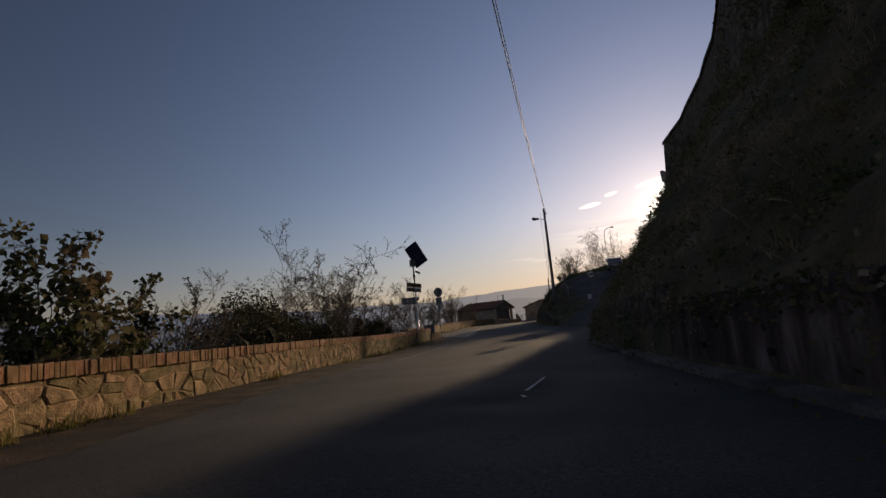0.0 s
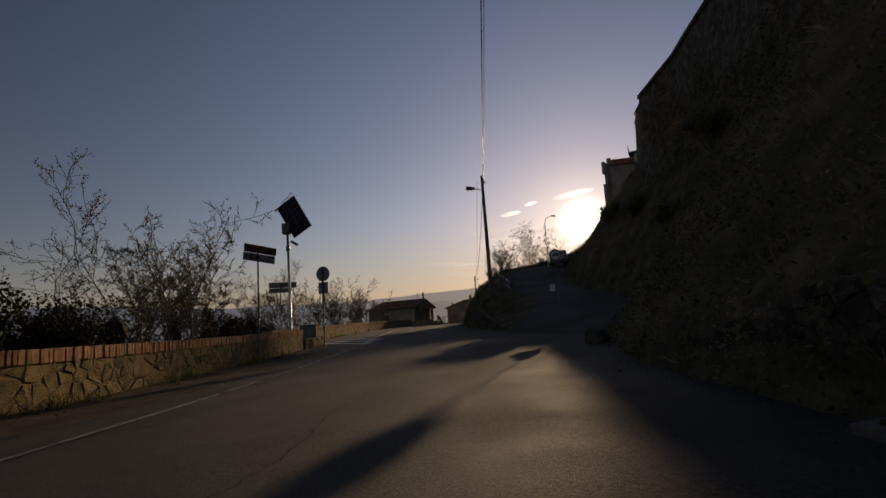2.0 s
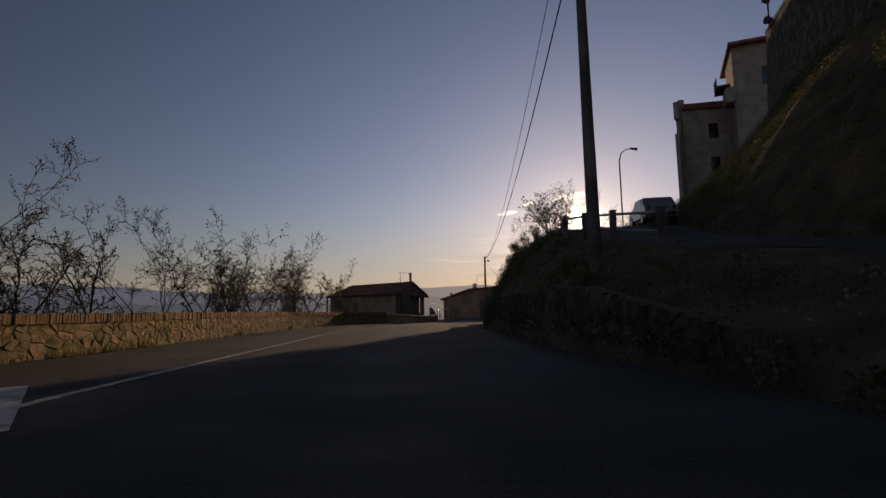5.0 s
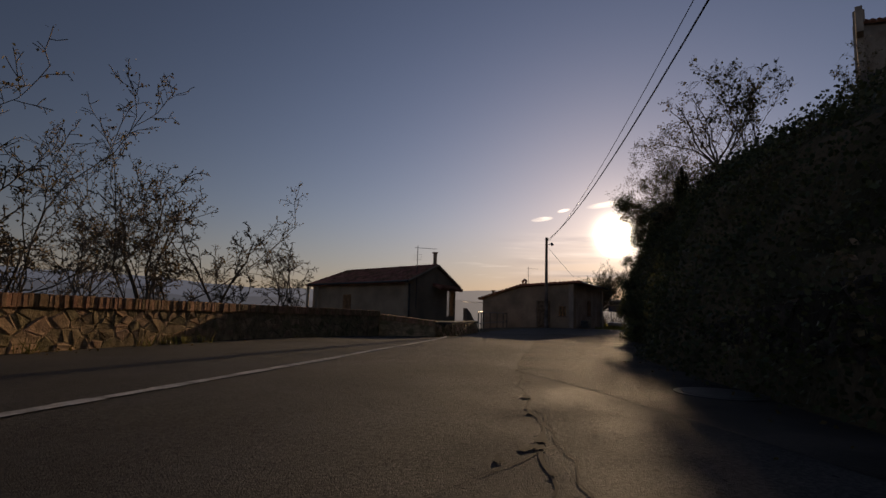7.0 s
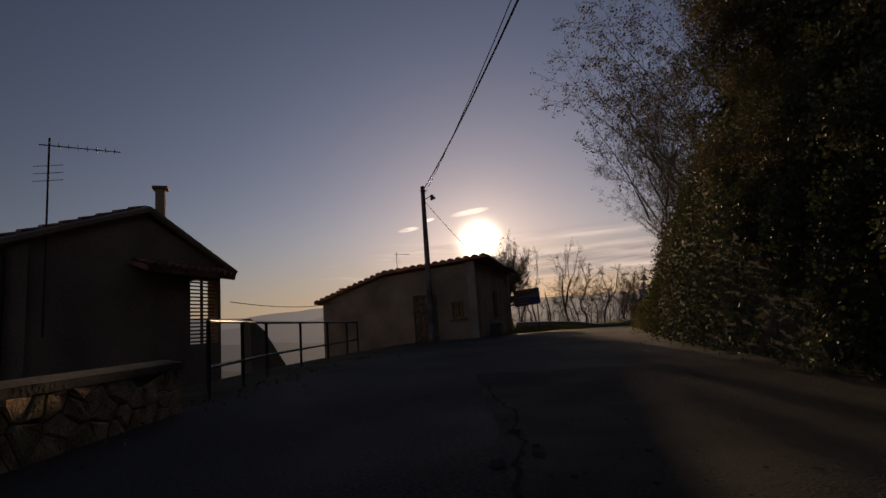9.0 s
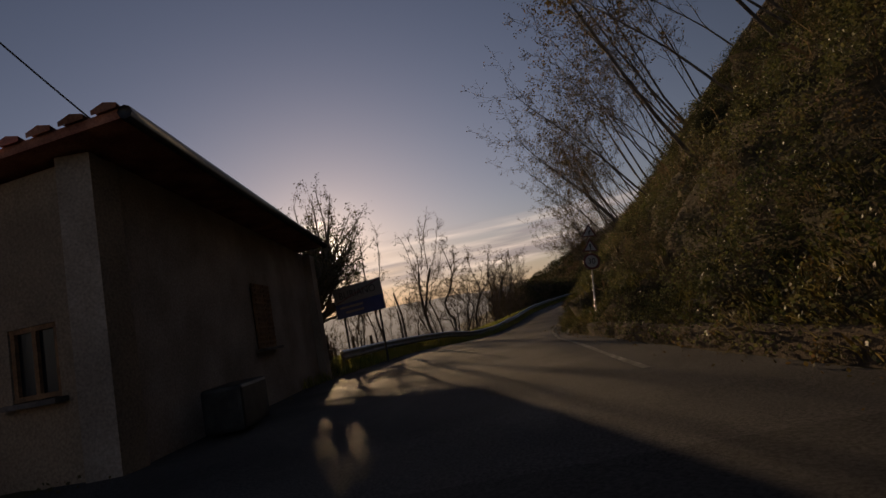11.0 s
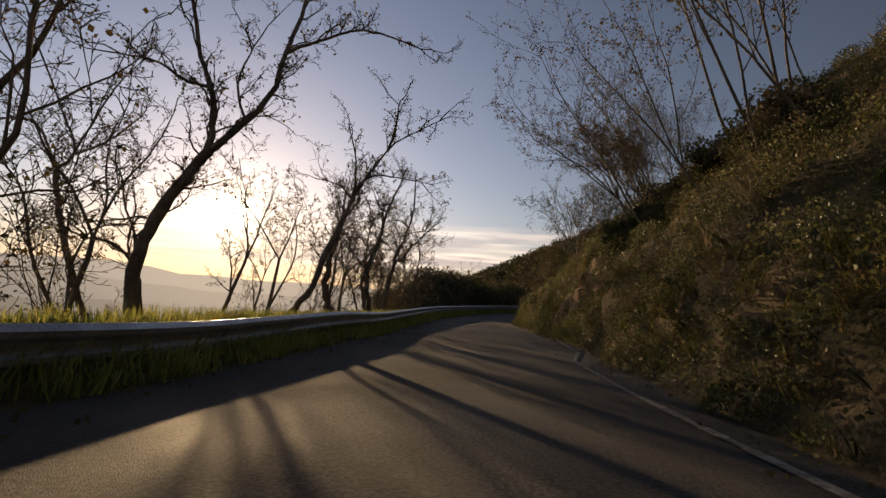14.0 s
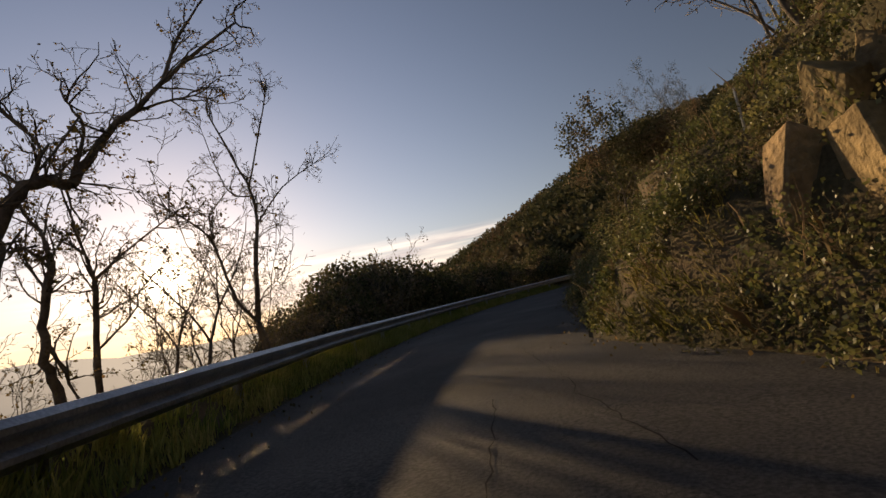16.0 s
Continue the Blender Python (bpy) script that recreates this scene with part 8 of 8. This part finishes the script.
def blade_cloud(name, pts, nrm, height, material, label, category, lay=0.5, wide=0.005, tuft=9):
    pts, nrm = np.repeat(pts, tuft, 0), np.repeat(nrm, tuft, 0)
    k = len(pts)
    c = pts + NR.normal(0, height * 0.16, (k, 3)) * np.array([1, 1, 0.2])
    up = unit(np.array([0, 0, 1.0]) + nrm * 0.4 + NR.normal(0, lay, (k, 3)))
    side = unit(np.cross(up, NR.normal(0, 1, (k, 3))))
    h = height * NR.uniform(0.4, 1.3, (k, 1))
    tip = c + up * h + np.array([0, 0, -0.35]) * h * NR.random((k, 1)) + nrm * h * 0.2
    mid = c + up * h * 0.55
    w = wide * NR.uniform(0.6, 1.4, (k, 1))
    v = np.stack([c - side * w, c + side * w, mid + side * w * 0.8, tip, mid - side * w * 0.8], 1).reshape(-1, 3)
    f = np.arange(5 * k).reshape(-1, 5)
    return tagged(new(name, mesh_of(name, v.tolist(), f.tolist(), material)), label, category, kind="stuff")


def clump_cloud(name, pts, nrm, r, count, leaf, material, label, category):
    """Low domed tufts standing off the ground."""
    rad = r * NR.uniform(0.5, 1.3, (len(pts), 1))
    c, n, q = np.repeat(pts, count, 0), np.repeat(nrm, count, 0), np.repeat(rad, count, 0)
    k = len(c)
    out = unit(NR.normal(0, 1, (k, 3)) + n * 0.9)
    p = c + out * q * NR.uniform(0.7, 1.05, (k, 1))
    a = unit(out + NR.normal(0, 0.8, (k, 3)) + np.array([0, 0, -0.3]))
    b = unit(np.cross(a, NR.normal(0, 1, (k, 3))))
    s = leaf * NR.uniform(0.6, 1.4, (k, 1))
    v = np.stack([p, p + (a * 0.5 + b * 0.4) * s, p + a * s, p + (a * 0.5 - b * 0.4) * s], 1).reshape(-1, 3)
    return tagged(new(name, mesh_of(name, v.tolist(), np.arange(4 * k).reshape(-1, 4).tolist(), material)), label, category, kind="stuff")


BANK = set(range(1, 8))
LOW = {1, 2, 3, 4}
# thick ivy over the bank between the side road and the houses
p, n = sample(7.4, 10.9, BANK, 320, patch(0.35, -0.75, -0.2, 3))
leaf_cloud("ivy", p, n, 0.06, 0.35, M_GREEN, "dark green ivy hanging over the steep bank", "ivy")
# scrub on the bank by the rampart
p, n = sample(-1, 7.5, BANK, 110, patch(0.4, -0.35, 0.15, 7))
leaf_cloud("bank_scrub", p, n, 0.055, 0.3, M_SCRUB, "dark weeds and creepers on the slope below the rampart", "weeds")
# mixed weeds, green patches and dead grass over the long bank
p, n = sample(10.8, 18.5, BANK, 300, patch(0.5, -1.0, -0.3, 1))
leaf_cloud("bank_weeds", p, n, 0.034, 0.2, M_SCRUB, "brown and green weeds over the long bank", "weeds")
p, n = sample(10.8, 18.5, BANK, 420, patch(0.42, -0.18, 0.25, 21))
leaf_cloud("bank_ivy", p, n, 0.042, 0.3, M_CREEPER, "patches of fresh green creeper on the long bank", "creeper")
p, n = sample(10.8, 19.5, BANK, 10, patch(0.6, -0.2, 0.3, 33))
blade_cloud("bank_grass", p, n, 0.22, M_DRYGRASS, "dead hanging grass over the long bank", "grass", 0.5, 0.006, 6)
p, n = sample(10.8, 19.5, {1, 2}, 30, patch(0.6, -0.5, 0.1, 43))
blade_cloud("foot_grass", p, n, 0.22, M_GRASS, "green grass along the foot of the bank", "grass", 0.4)
p, n = sample(-1, 7, LOW, 7, patch(0.6, -0.2, 0.3, 13))
blade_cloud("slope_grass", p, n, 0.32, M_DRYGRASS, "long dead grass on the slope below the rampart", "grass", 0.5)
# growth hanging over the top of the retaining wall
q = np.array([tuple(sl(u, 2.4 - 0.05 * abs(noise.noise(Vector((u * 9, 0, 0)))), 0.92 - abs(NR.normal(0, 0.12)) * (1.6 + 1.5 * noise.noise(Vector((u * 7, 2, 0)))))) for u in NR.uniform(-1.5, 1.36, 2600)])
leaf_cloud("wall_creeper", q, np.tile([-0.9, 0.0, 0.4], (len(q), 1)), 0.06, 0.12, M_SCRUB, "creepers hanging over the top of the retaining wall", "creeper")
# creepers hanging over the rampart
rng = random.Random(17)
q = []
for _ in range(26000):
    u, h = rng.uniform(-1, 6.0), rng.uniform(-2.6, 3.7)
    v = sl(u, rampart_lat(u) - 0.06 - 0.066 * (3.75 - h), rampart_z(u) + h)
    if noise.noise(v * 0.35 + Vector((3, 1, 8))) > -0.1 + 0.11 * h:
        q.append(tuple(v))
p = np.array(q)
leaf_cloud("rampart_creeper", p, np.tile([-0.95, 0.0, 0.3], (len(p), 1)), 0.1, 0.3, M_SCRUB, "dry creepers and weeds hanging on the rampart", "creeper")
# tufts that break up the long bank
NEARBANK = {1, 2, 3, 4, 5}
p, n = sample(11.0, 18.0, NEARBANK, 1.5, patch(0.5, -0.5, 0.2, 61))
clump_cloud("brown_tufts", p, n, 0.25, 170, 0.032, M_SCRUB, "brown and olive tufts of weeds on the long bank", "weeds")
p, n = sample(11.0, 18.0, NEARBANK, 1.5, patch(0.4, -0.12, 0.3, 21))
clump_cloud("green_tufts", p, n, 0.22, 150, 0.032, M_CREEPER, "fresh green tufts of weeds on the long bank", "weeds")
p, n = sample(11.0, 18.0, NEARBANK, 1.0, patch(0.45, -0.2, 0.3, 81))
clump_cloud("dry_tufts", p, n, 0.22, 120, 0.032, M_LEAF, "dry pale tufts of dead weeds on the long bank", "weeds")
p, n = sample(-0.5, 7.5, NEARBANK, 1.2, patch(0.45, -0.4, 0.3, 91))
clump_cloud("slope_tufts", p, n, 0.28, 100, 0.052, M_SCRUB, "dark tufts of weeds on the slope below the rampart", "weeds")
# hanging masses with dark hollows between them
p, n = sample(10.8, 18.0, NEARBANK, 0.5, patch(0.5, -0.45, 0.1, 121))
clump_cloud("hanging_tufts", p, n, 0.48, 430, 0.036, M_SCRUB, "overhanging masses of dry weeds on the long bank", "weeds")
p, n = sample(11.2, 18.0, NEARBANK, 0.8, patch(0.4, -0.35, 0.15, 141))
clump_cloud("creeper_masses", p, n, 0.45, 430, 0.036, M_CREEPER, "overhanging masses of green creeper on the long bank", "creeper")
p, n = sample(11.0, 18.0, NEARBANK, 2.0, patch(0.5, 0.0, 0.35, 151))
blade_cloud("hanging_grass", p + n * 0.15, n, 0.42, M_DRYGRASS, "long dead grass hanging from the bank", "grass", 0.55, 0.007, 7)
p, n = sample(15.3, 17.2, NEARBANK, 0.8, patch(0.5, -0.5, 0.0, 171))
clump_cloud("leafy_masses", p, n, 0.36, 380, 0.04, M_CREEPER, "leafy green creeper over the bank at the bend", "creeper")
# grass verge under the guard rail, its sunlit look carried by the blade colour
p, n = sample(11.6, 19.5, {-1}, 100, patch(0.7, -0.6, -0.1, 5))
blade_cloud("verge_grass", p, n, 0.23, M_SUNVERGE, "green and yellow grass under the guard rail, coloured as sunlit", "grass", 0.35, 0.008, 6)
# weeds at the foot of the parapet
q0 = [sl(u, -4.95 + 0.12 * math.sin(u * 40), 0.0) for u in np.arange(-0.8, 4.5, 0.035)] + [sl(u, -left_of(u) + 0.2, 0.0) for u in np.arange(5.0, 8.4, 0.05)]
keep = [v for v in q0 if noise.noise(v * 0.8) > 0.12]
p = np.array([tuple(v) for v in keep])
blade_cloud("wall_weeds", np.repeat(p, 4, 0) + NR.normal(0, 0.07, (len(p) * 4, 3)) * np.array([1, 1, 0]), np.tile([0.0, 0, 1], (len(p) * 4, 1)), 0.2, M_GRASS, "weeds at the foot of the stone parapet", "weeds", 0.45)
# loose grit and dead leaves along both edges of the road
p1 = [sl(u, -left_of(u) + abs(NR.normal(0, 0.35)) + 0.05, 0.03) for u in NR.uniform(-1, 18, 2600)]
p2 = [sl(u, lerp_rows(RIGHT, u)[0] - abs(NR.normal(0, 0.3)) - 0.02, 0.03) for u in NR.uniform(-1, 18, 2600) if not 3.9 < u < 5.7]
p = np.array([tuple(v) for v in p1 + p2])
leaf_cloud("leaf_litter", p, np.tile([0.0, 0, 1.0], (len(p), 1)), 0.038, 0.02, M_LEAF, "dead leaves and grit along the road's edges", "leaf litter", 0.0)
# ---- stone parapets: a mortar core, rubble stones and a brick coping ----
def clip_cell(seed, others, lo, hi):
    """The part of a rectangle nearest to seed."""
    poly = [Vector((lo[0], lo[1])), Vector((hi[0], lo[1])), Vector((hi[0], hi[1])), Vector((lo[0], hi[1]))]
    for o in others:
        mid, d = (seed + o) / 2, o - seed
        d = Vector((d.x, d.y * 2.2))
        res = []
        for a, b in zip(poly, poly[1:] + poly[:1]):
            fa, fb = (a - mid).dot(d), (b - mid).dot(d)
            if fa <= 0:
                res.append(a)
            if (fa < 0) != (fb < 0) and fa != fb:
                res.append(a + (b - a) * (fa / (fa - fb)))
        poly = res
        if len(poly) < 3:
            return []
    return poly


def parapet(name, line, label, height, seed, near, thick=0.42, flip=1.0, coping=True, stone=M_STONE, size=1.0):
    """line: places along the road-side foot; near: the stretch of length whose pieces are parts."""
    rng = random.Random(seed)
    pts = [Vector(p) for p in line]
    run = [0.0]
    for a, b in zip(pts[:-1], pts[1:]):
        run.append(run[-1] + (b - a).xy.length)
    total = run[-1]
    hs = height if callable(height) else (lambda s: height)

    def at(s):
        k = min(len(pts) - 2, max(0, int(np.searchsorted(run, s)) - 1))
        a, b = pts[k], pts[k + 1]
        p = a + (b - a) * ((s - run[k]) / (run[k + 1] - run[k]))
        d = (b - a).xy.normalized()
        return p, Vector((d.x, d.y, 0)), Vector((d.y, -d.x, 0)) * flip

    wall = thing(name, Matrix.Translation(pts[0]), label, "wall", kind="structure")
    inv_ = wall.matrix_world.inverted()
    vs, fs = [], []
    n = max(2, int(total / 0.4))
    for i in range(n + 1):
        s = total * i / n
        p, d, out = at(s)
        for off, z in ((0.008 if coping else -0.02, -0.3), (0.008 if coping else -0.02, hs(s)), (-thick, hs(s)), (-thick, -1.0)):
            vs.append(inv_ @ (p + out * off + Vector((0, 0, z))))
        if i:
            k = len(vs) - 8
            fs += [(k + j, k + (j + 1) % 4, k + 4 + (j + 1) % 4, k + 4 + j) for j in range(4)]
    fs += [(0, 1, 2, 3), tuple(len(vs) - 1 - j for j in range(4))]
    core = new("core", mesh_of("core", vs, fs, M_LIME if coping else M_MORTAR))
    core.parent = wall

    def put(kind, local_v, faces_, origin, material, store):
        if store is None:
            me = mesh_of(kind, [v - origin for v in local_v], faces_, material)
            ob = new(kind, me)
            ob.parent = wall
            ob.matrix_basis = Matrix.Translation(origin)
        else:
            k = len(store[0])
            store[0].extend(local_v)
            store[1].extend([tuple(j + k for j in f) for f in faces_])

    def spot(s, h, off):
        p, d, out = at(min(max(s, 0.0), total))
        return inv_ @ (p + out * off + Vector((0, 0, h)))

    # rubble
    seeds = []
    hmax = max(hs(0), hs(total))
    row, h = 0, 0.07
    while h < hmax + 0.05:
        s = rng.uniform(0, 0.3)
        while s < total:
            seeds.append(Vector((s, h + rng.uniform(-0.05, 0.05))))
            s += rng.choice((0.11, 0.16, 0.24, 0.4, 0.6) if coping else (0.13, 0.2, 0.28, 0.4, 0.5)) * rng.uniform(0.8, 1.2) * size * 1.15
        h += rng.uniform(0.1, 0.145) * size
    seeds.sort(key=lambda v: v.x)
    rest = ([], [])
    made = 0
    for k, sd in enumerate(seeds):
        top = hs(sd.x)
        if sd.y > top:
            continue
        others = [o for o in seeds[max(0, k - 16):k + 17] if o is not sd and (o - sd).length < 0.75]
        lo, hi = (max(0, sd.x - 0.4), -0.08), (min(total, sd.x + 0.4), top)
        poly = clip_cell(sd, others, lo, hi)
        if len(poly) < 3:
            continue
        c = sum(poly, Vector((0, 0))) / len(poly)
        poly = [q for i, q in enumerate(poly) if (q - poly[i - 1]).length > 0.02]
        if len(poly) < 3:
            continue
        gap = rng.choice((0.008, 0.012, 0.018, 0.03, 0.08)) if coping else rng.uniform(0.02, 0.07)
        proud = rng.uniform(0.012, 0.022) if coping else rng.uniform(0.008, 0.035)
        ring = [c + (q - c) * (1 - gap) + Vector((rng.gauss(0, 0.006), rng.gauss(0, 0.006))) for q in poly]
        m = len(ring)
        v = [spot(q.x, q.y, -0.06) for q in ring] + [spot(q.x, q.y, proud * 0.45) for q in ring] + [spot(c.x + (q.x - c.x) * 0.8, c.y + (q.y - c.y) * 0.8, proud + rng.uniform(-0.012, 0.012)) for q in ring]
        f = []
        for j in range(m):
            i = (j + 1) % m
            f += [(j, i, m + i, m + j), (m + j, m + i, 2 * m + i, 2 * m + j)]
        f.append(tuple(range(2 * m, 3 * m)))
        single = near[0] <= sd.x <= near[1] and made < 300
        made += single
        put("stone", v, f, spot(c.x, c.y, 0), stone, None if single else rest)
    if rest[0]:
        ob = new("rubble", mesh_of("rubble", rest[0], rest[1], stone))
        ob.parent = wall
        tagged(ob, kind="stuff")
    # bricks on edge, laid across the top
    if not coping:
        return wall
    vs, fs = [], []
    for i in range(n + 1):
        s = total * i / n
        p, d, out = at(s)
        for off, z in ((0.034, hs(s) + 0.003), (0.034, hs(s) + 0.158), (-thick - 0.03, hs(s) + 0.158), (-thick - 0.03, hs(s) + 0.003)):
            vs.append(inv_ @ (p + out * off + Vector((0, 0, z))))
        if i:
            k = len(vs) - 8
            fs += [(k + j, k + (j + 1) % 4, k + 4 + (j + 1) % 4, k + 4 + j) for j in range(4)]
    fs += [(0, 1, 2, 3), tuple(len(vs) - 1 - j for j in range(4))]
    bed = new("coping_bed", mesh_of("coping_bed", vs, fs, M_LIME))
    bed.parent = wall
    bm = bmesh.new()
    add_box(bm, (0.069, thick + 0.09, 0.18), None, 0.006)
    brick_me = bpy.data.meshes.new("brick")
    bm.to_mesh(brick_me)
    bm.free()
    brick_me.materials.append(M_BRICK)
    bv = [v.co.copy() for v in brick_me.vertices]
    bf = [tuple(p_.vertices) for p_ in brick_me.polygons]
    rest = ([], [])
    made = 0
    s = 0.04
    while s < total - 0.03:
        p, d, out = at(s)
        m_ = inv_ @ Matrix.Translation(p + out * (-thick / 2 + 0.005) + Vector((0, 0, hs(s) + 0.085 + rng.gauss(0, 0.004)))) @ rot_from(d) @ Matrix.Rotation(rng.gauss(0, 0.02), 4, "Y") @ T(0, rng.gauss(0, 0.006), 0)
        if near[0] <= s <= near[1] and made < 300:
            ob = new("brick", brick_me)
            ob.parent = wall
            ob.matrix_basis = m_
            made += 1
        else:
            k = len(rest[0])
            rest[0].extend([m_ @ v for v in bv])
            rest[1].extend([tuple(j + k for j in f) for f in bf])
        s += 0.075
    if rest[0]:
        ob = new("coping", mesh_of("coping", rest[0], rest[1], M_BRICK))
        ob.parent = wall
        tagged(ob, "row of bricks on edge", kind="stuff")
    return wall


WALL1 = [sl(u, -5.15, 0.0) for u in np.arange(-2.4, 4.63, 0.1)]
parapet("wall_west", WALL1, "low rubble stone parapet with a brick coping", 0.62, 1, (12.5, 36.0), size=1.15)
END = [sl(4.66, -5.15, 0), sl(4.82, -5.0, 0), sl(4.98, -4.95, 0), sl(5.06, -5.1, 0), sl(5.14, -5.5, 0)]
parapet("wall_end", END, "rough stone wall holding the platform at the lay-by", 0.42, 9, (0, 5), 0.3, 1.0, False, M_STONE, 1.1)
WALL2 = [sl(u, -left_of(u), 0.0) for u in np.arange(4.95, 8.61, 0.08)] + [Vector((6.2, 71.1, 0.4))]
parapet("wall_north", WALL2, "long rubble stone parapet with a brick coping", 0.62, 2, (14.0, 36.5))
JOG = [Vector((6.2, 71.15, 0.42)), Vector((8.08, 70.6, 0.38))]
parapet("wall_corner", JOG, "short return of the stone parapet", lambda s: 0.5 - 0.07 * s, 3, (0, 3), 0.36)
ROADSIDE = [Vector((8.08, 70.62, 0.38)), Vector((8.75, 71.8, 0.37)), Vector((9.4, 73.4, 0.37)), Vector((10.4, 76.1, 0.37))]
parapet("wall_roadside", ROADSIDE, "short low stone parapet with a mortar cap beside the houses", 0.44, 4, (0, 7), 0.36, 1.0, False, M_STONE, 0.9)
cap = [(p_, (ROADSIDE[min(k + 1, 3)] - ROADSIDE[max(k - 1, 0)]).normalized()) for k, p_ in enumerate(ROADSIDE)]
vs, fs = [], []
for k, (p_, d_) in enumerate(cap):
    side_ = Vector((d_.y, -d_.x, 0))
    vs += [p_ + side_ * x + Vector((0, 0, h)) for x, h in ((0.035, 0.43), (0.04, 0.5), (-0.16, 0.535), (-0.39, 0.5), (-0.385, 0.43))]
    if k:
        n = len(vs) - 10
        fs += [(n + j, n + (j + 1) % 5, n + 5 + (j + 1) % 5, n + 5 + j) for j in range(5)]
fs += [(0, 1, 2, 3, 4), tuple(range(len(vs) - 1, len(vs) - 6, -1))]
tagged(new("wall_cap", mesh_of("wall_cap", vs, fs, M_CONCRETE)), "rounded mortar cap along the low parapet", "coping", kind="structure")
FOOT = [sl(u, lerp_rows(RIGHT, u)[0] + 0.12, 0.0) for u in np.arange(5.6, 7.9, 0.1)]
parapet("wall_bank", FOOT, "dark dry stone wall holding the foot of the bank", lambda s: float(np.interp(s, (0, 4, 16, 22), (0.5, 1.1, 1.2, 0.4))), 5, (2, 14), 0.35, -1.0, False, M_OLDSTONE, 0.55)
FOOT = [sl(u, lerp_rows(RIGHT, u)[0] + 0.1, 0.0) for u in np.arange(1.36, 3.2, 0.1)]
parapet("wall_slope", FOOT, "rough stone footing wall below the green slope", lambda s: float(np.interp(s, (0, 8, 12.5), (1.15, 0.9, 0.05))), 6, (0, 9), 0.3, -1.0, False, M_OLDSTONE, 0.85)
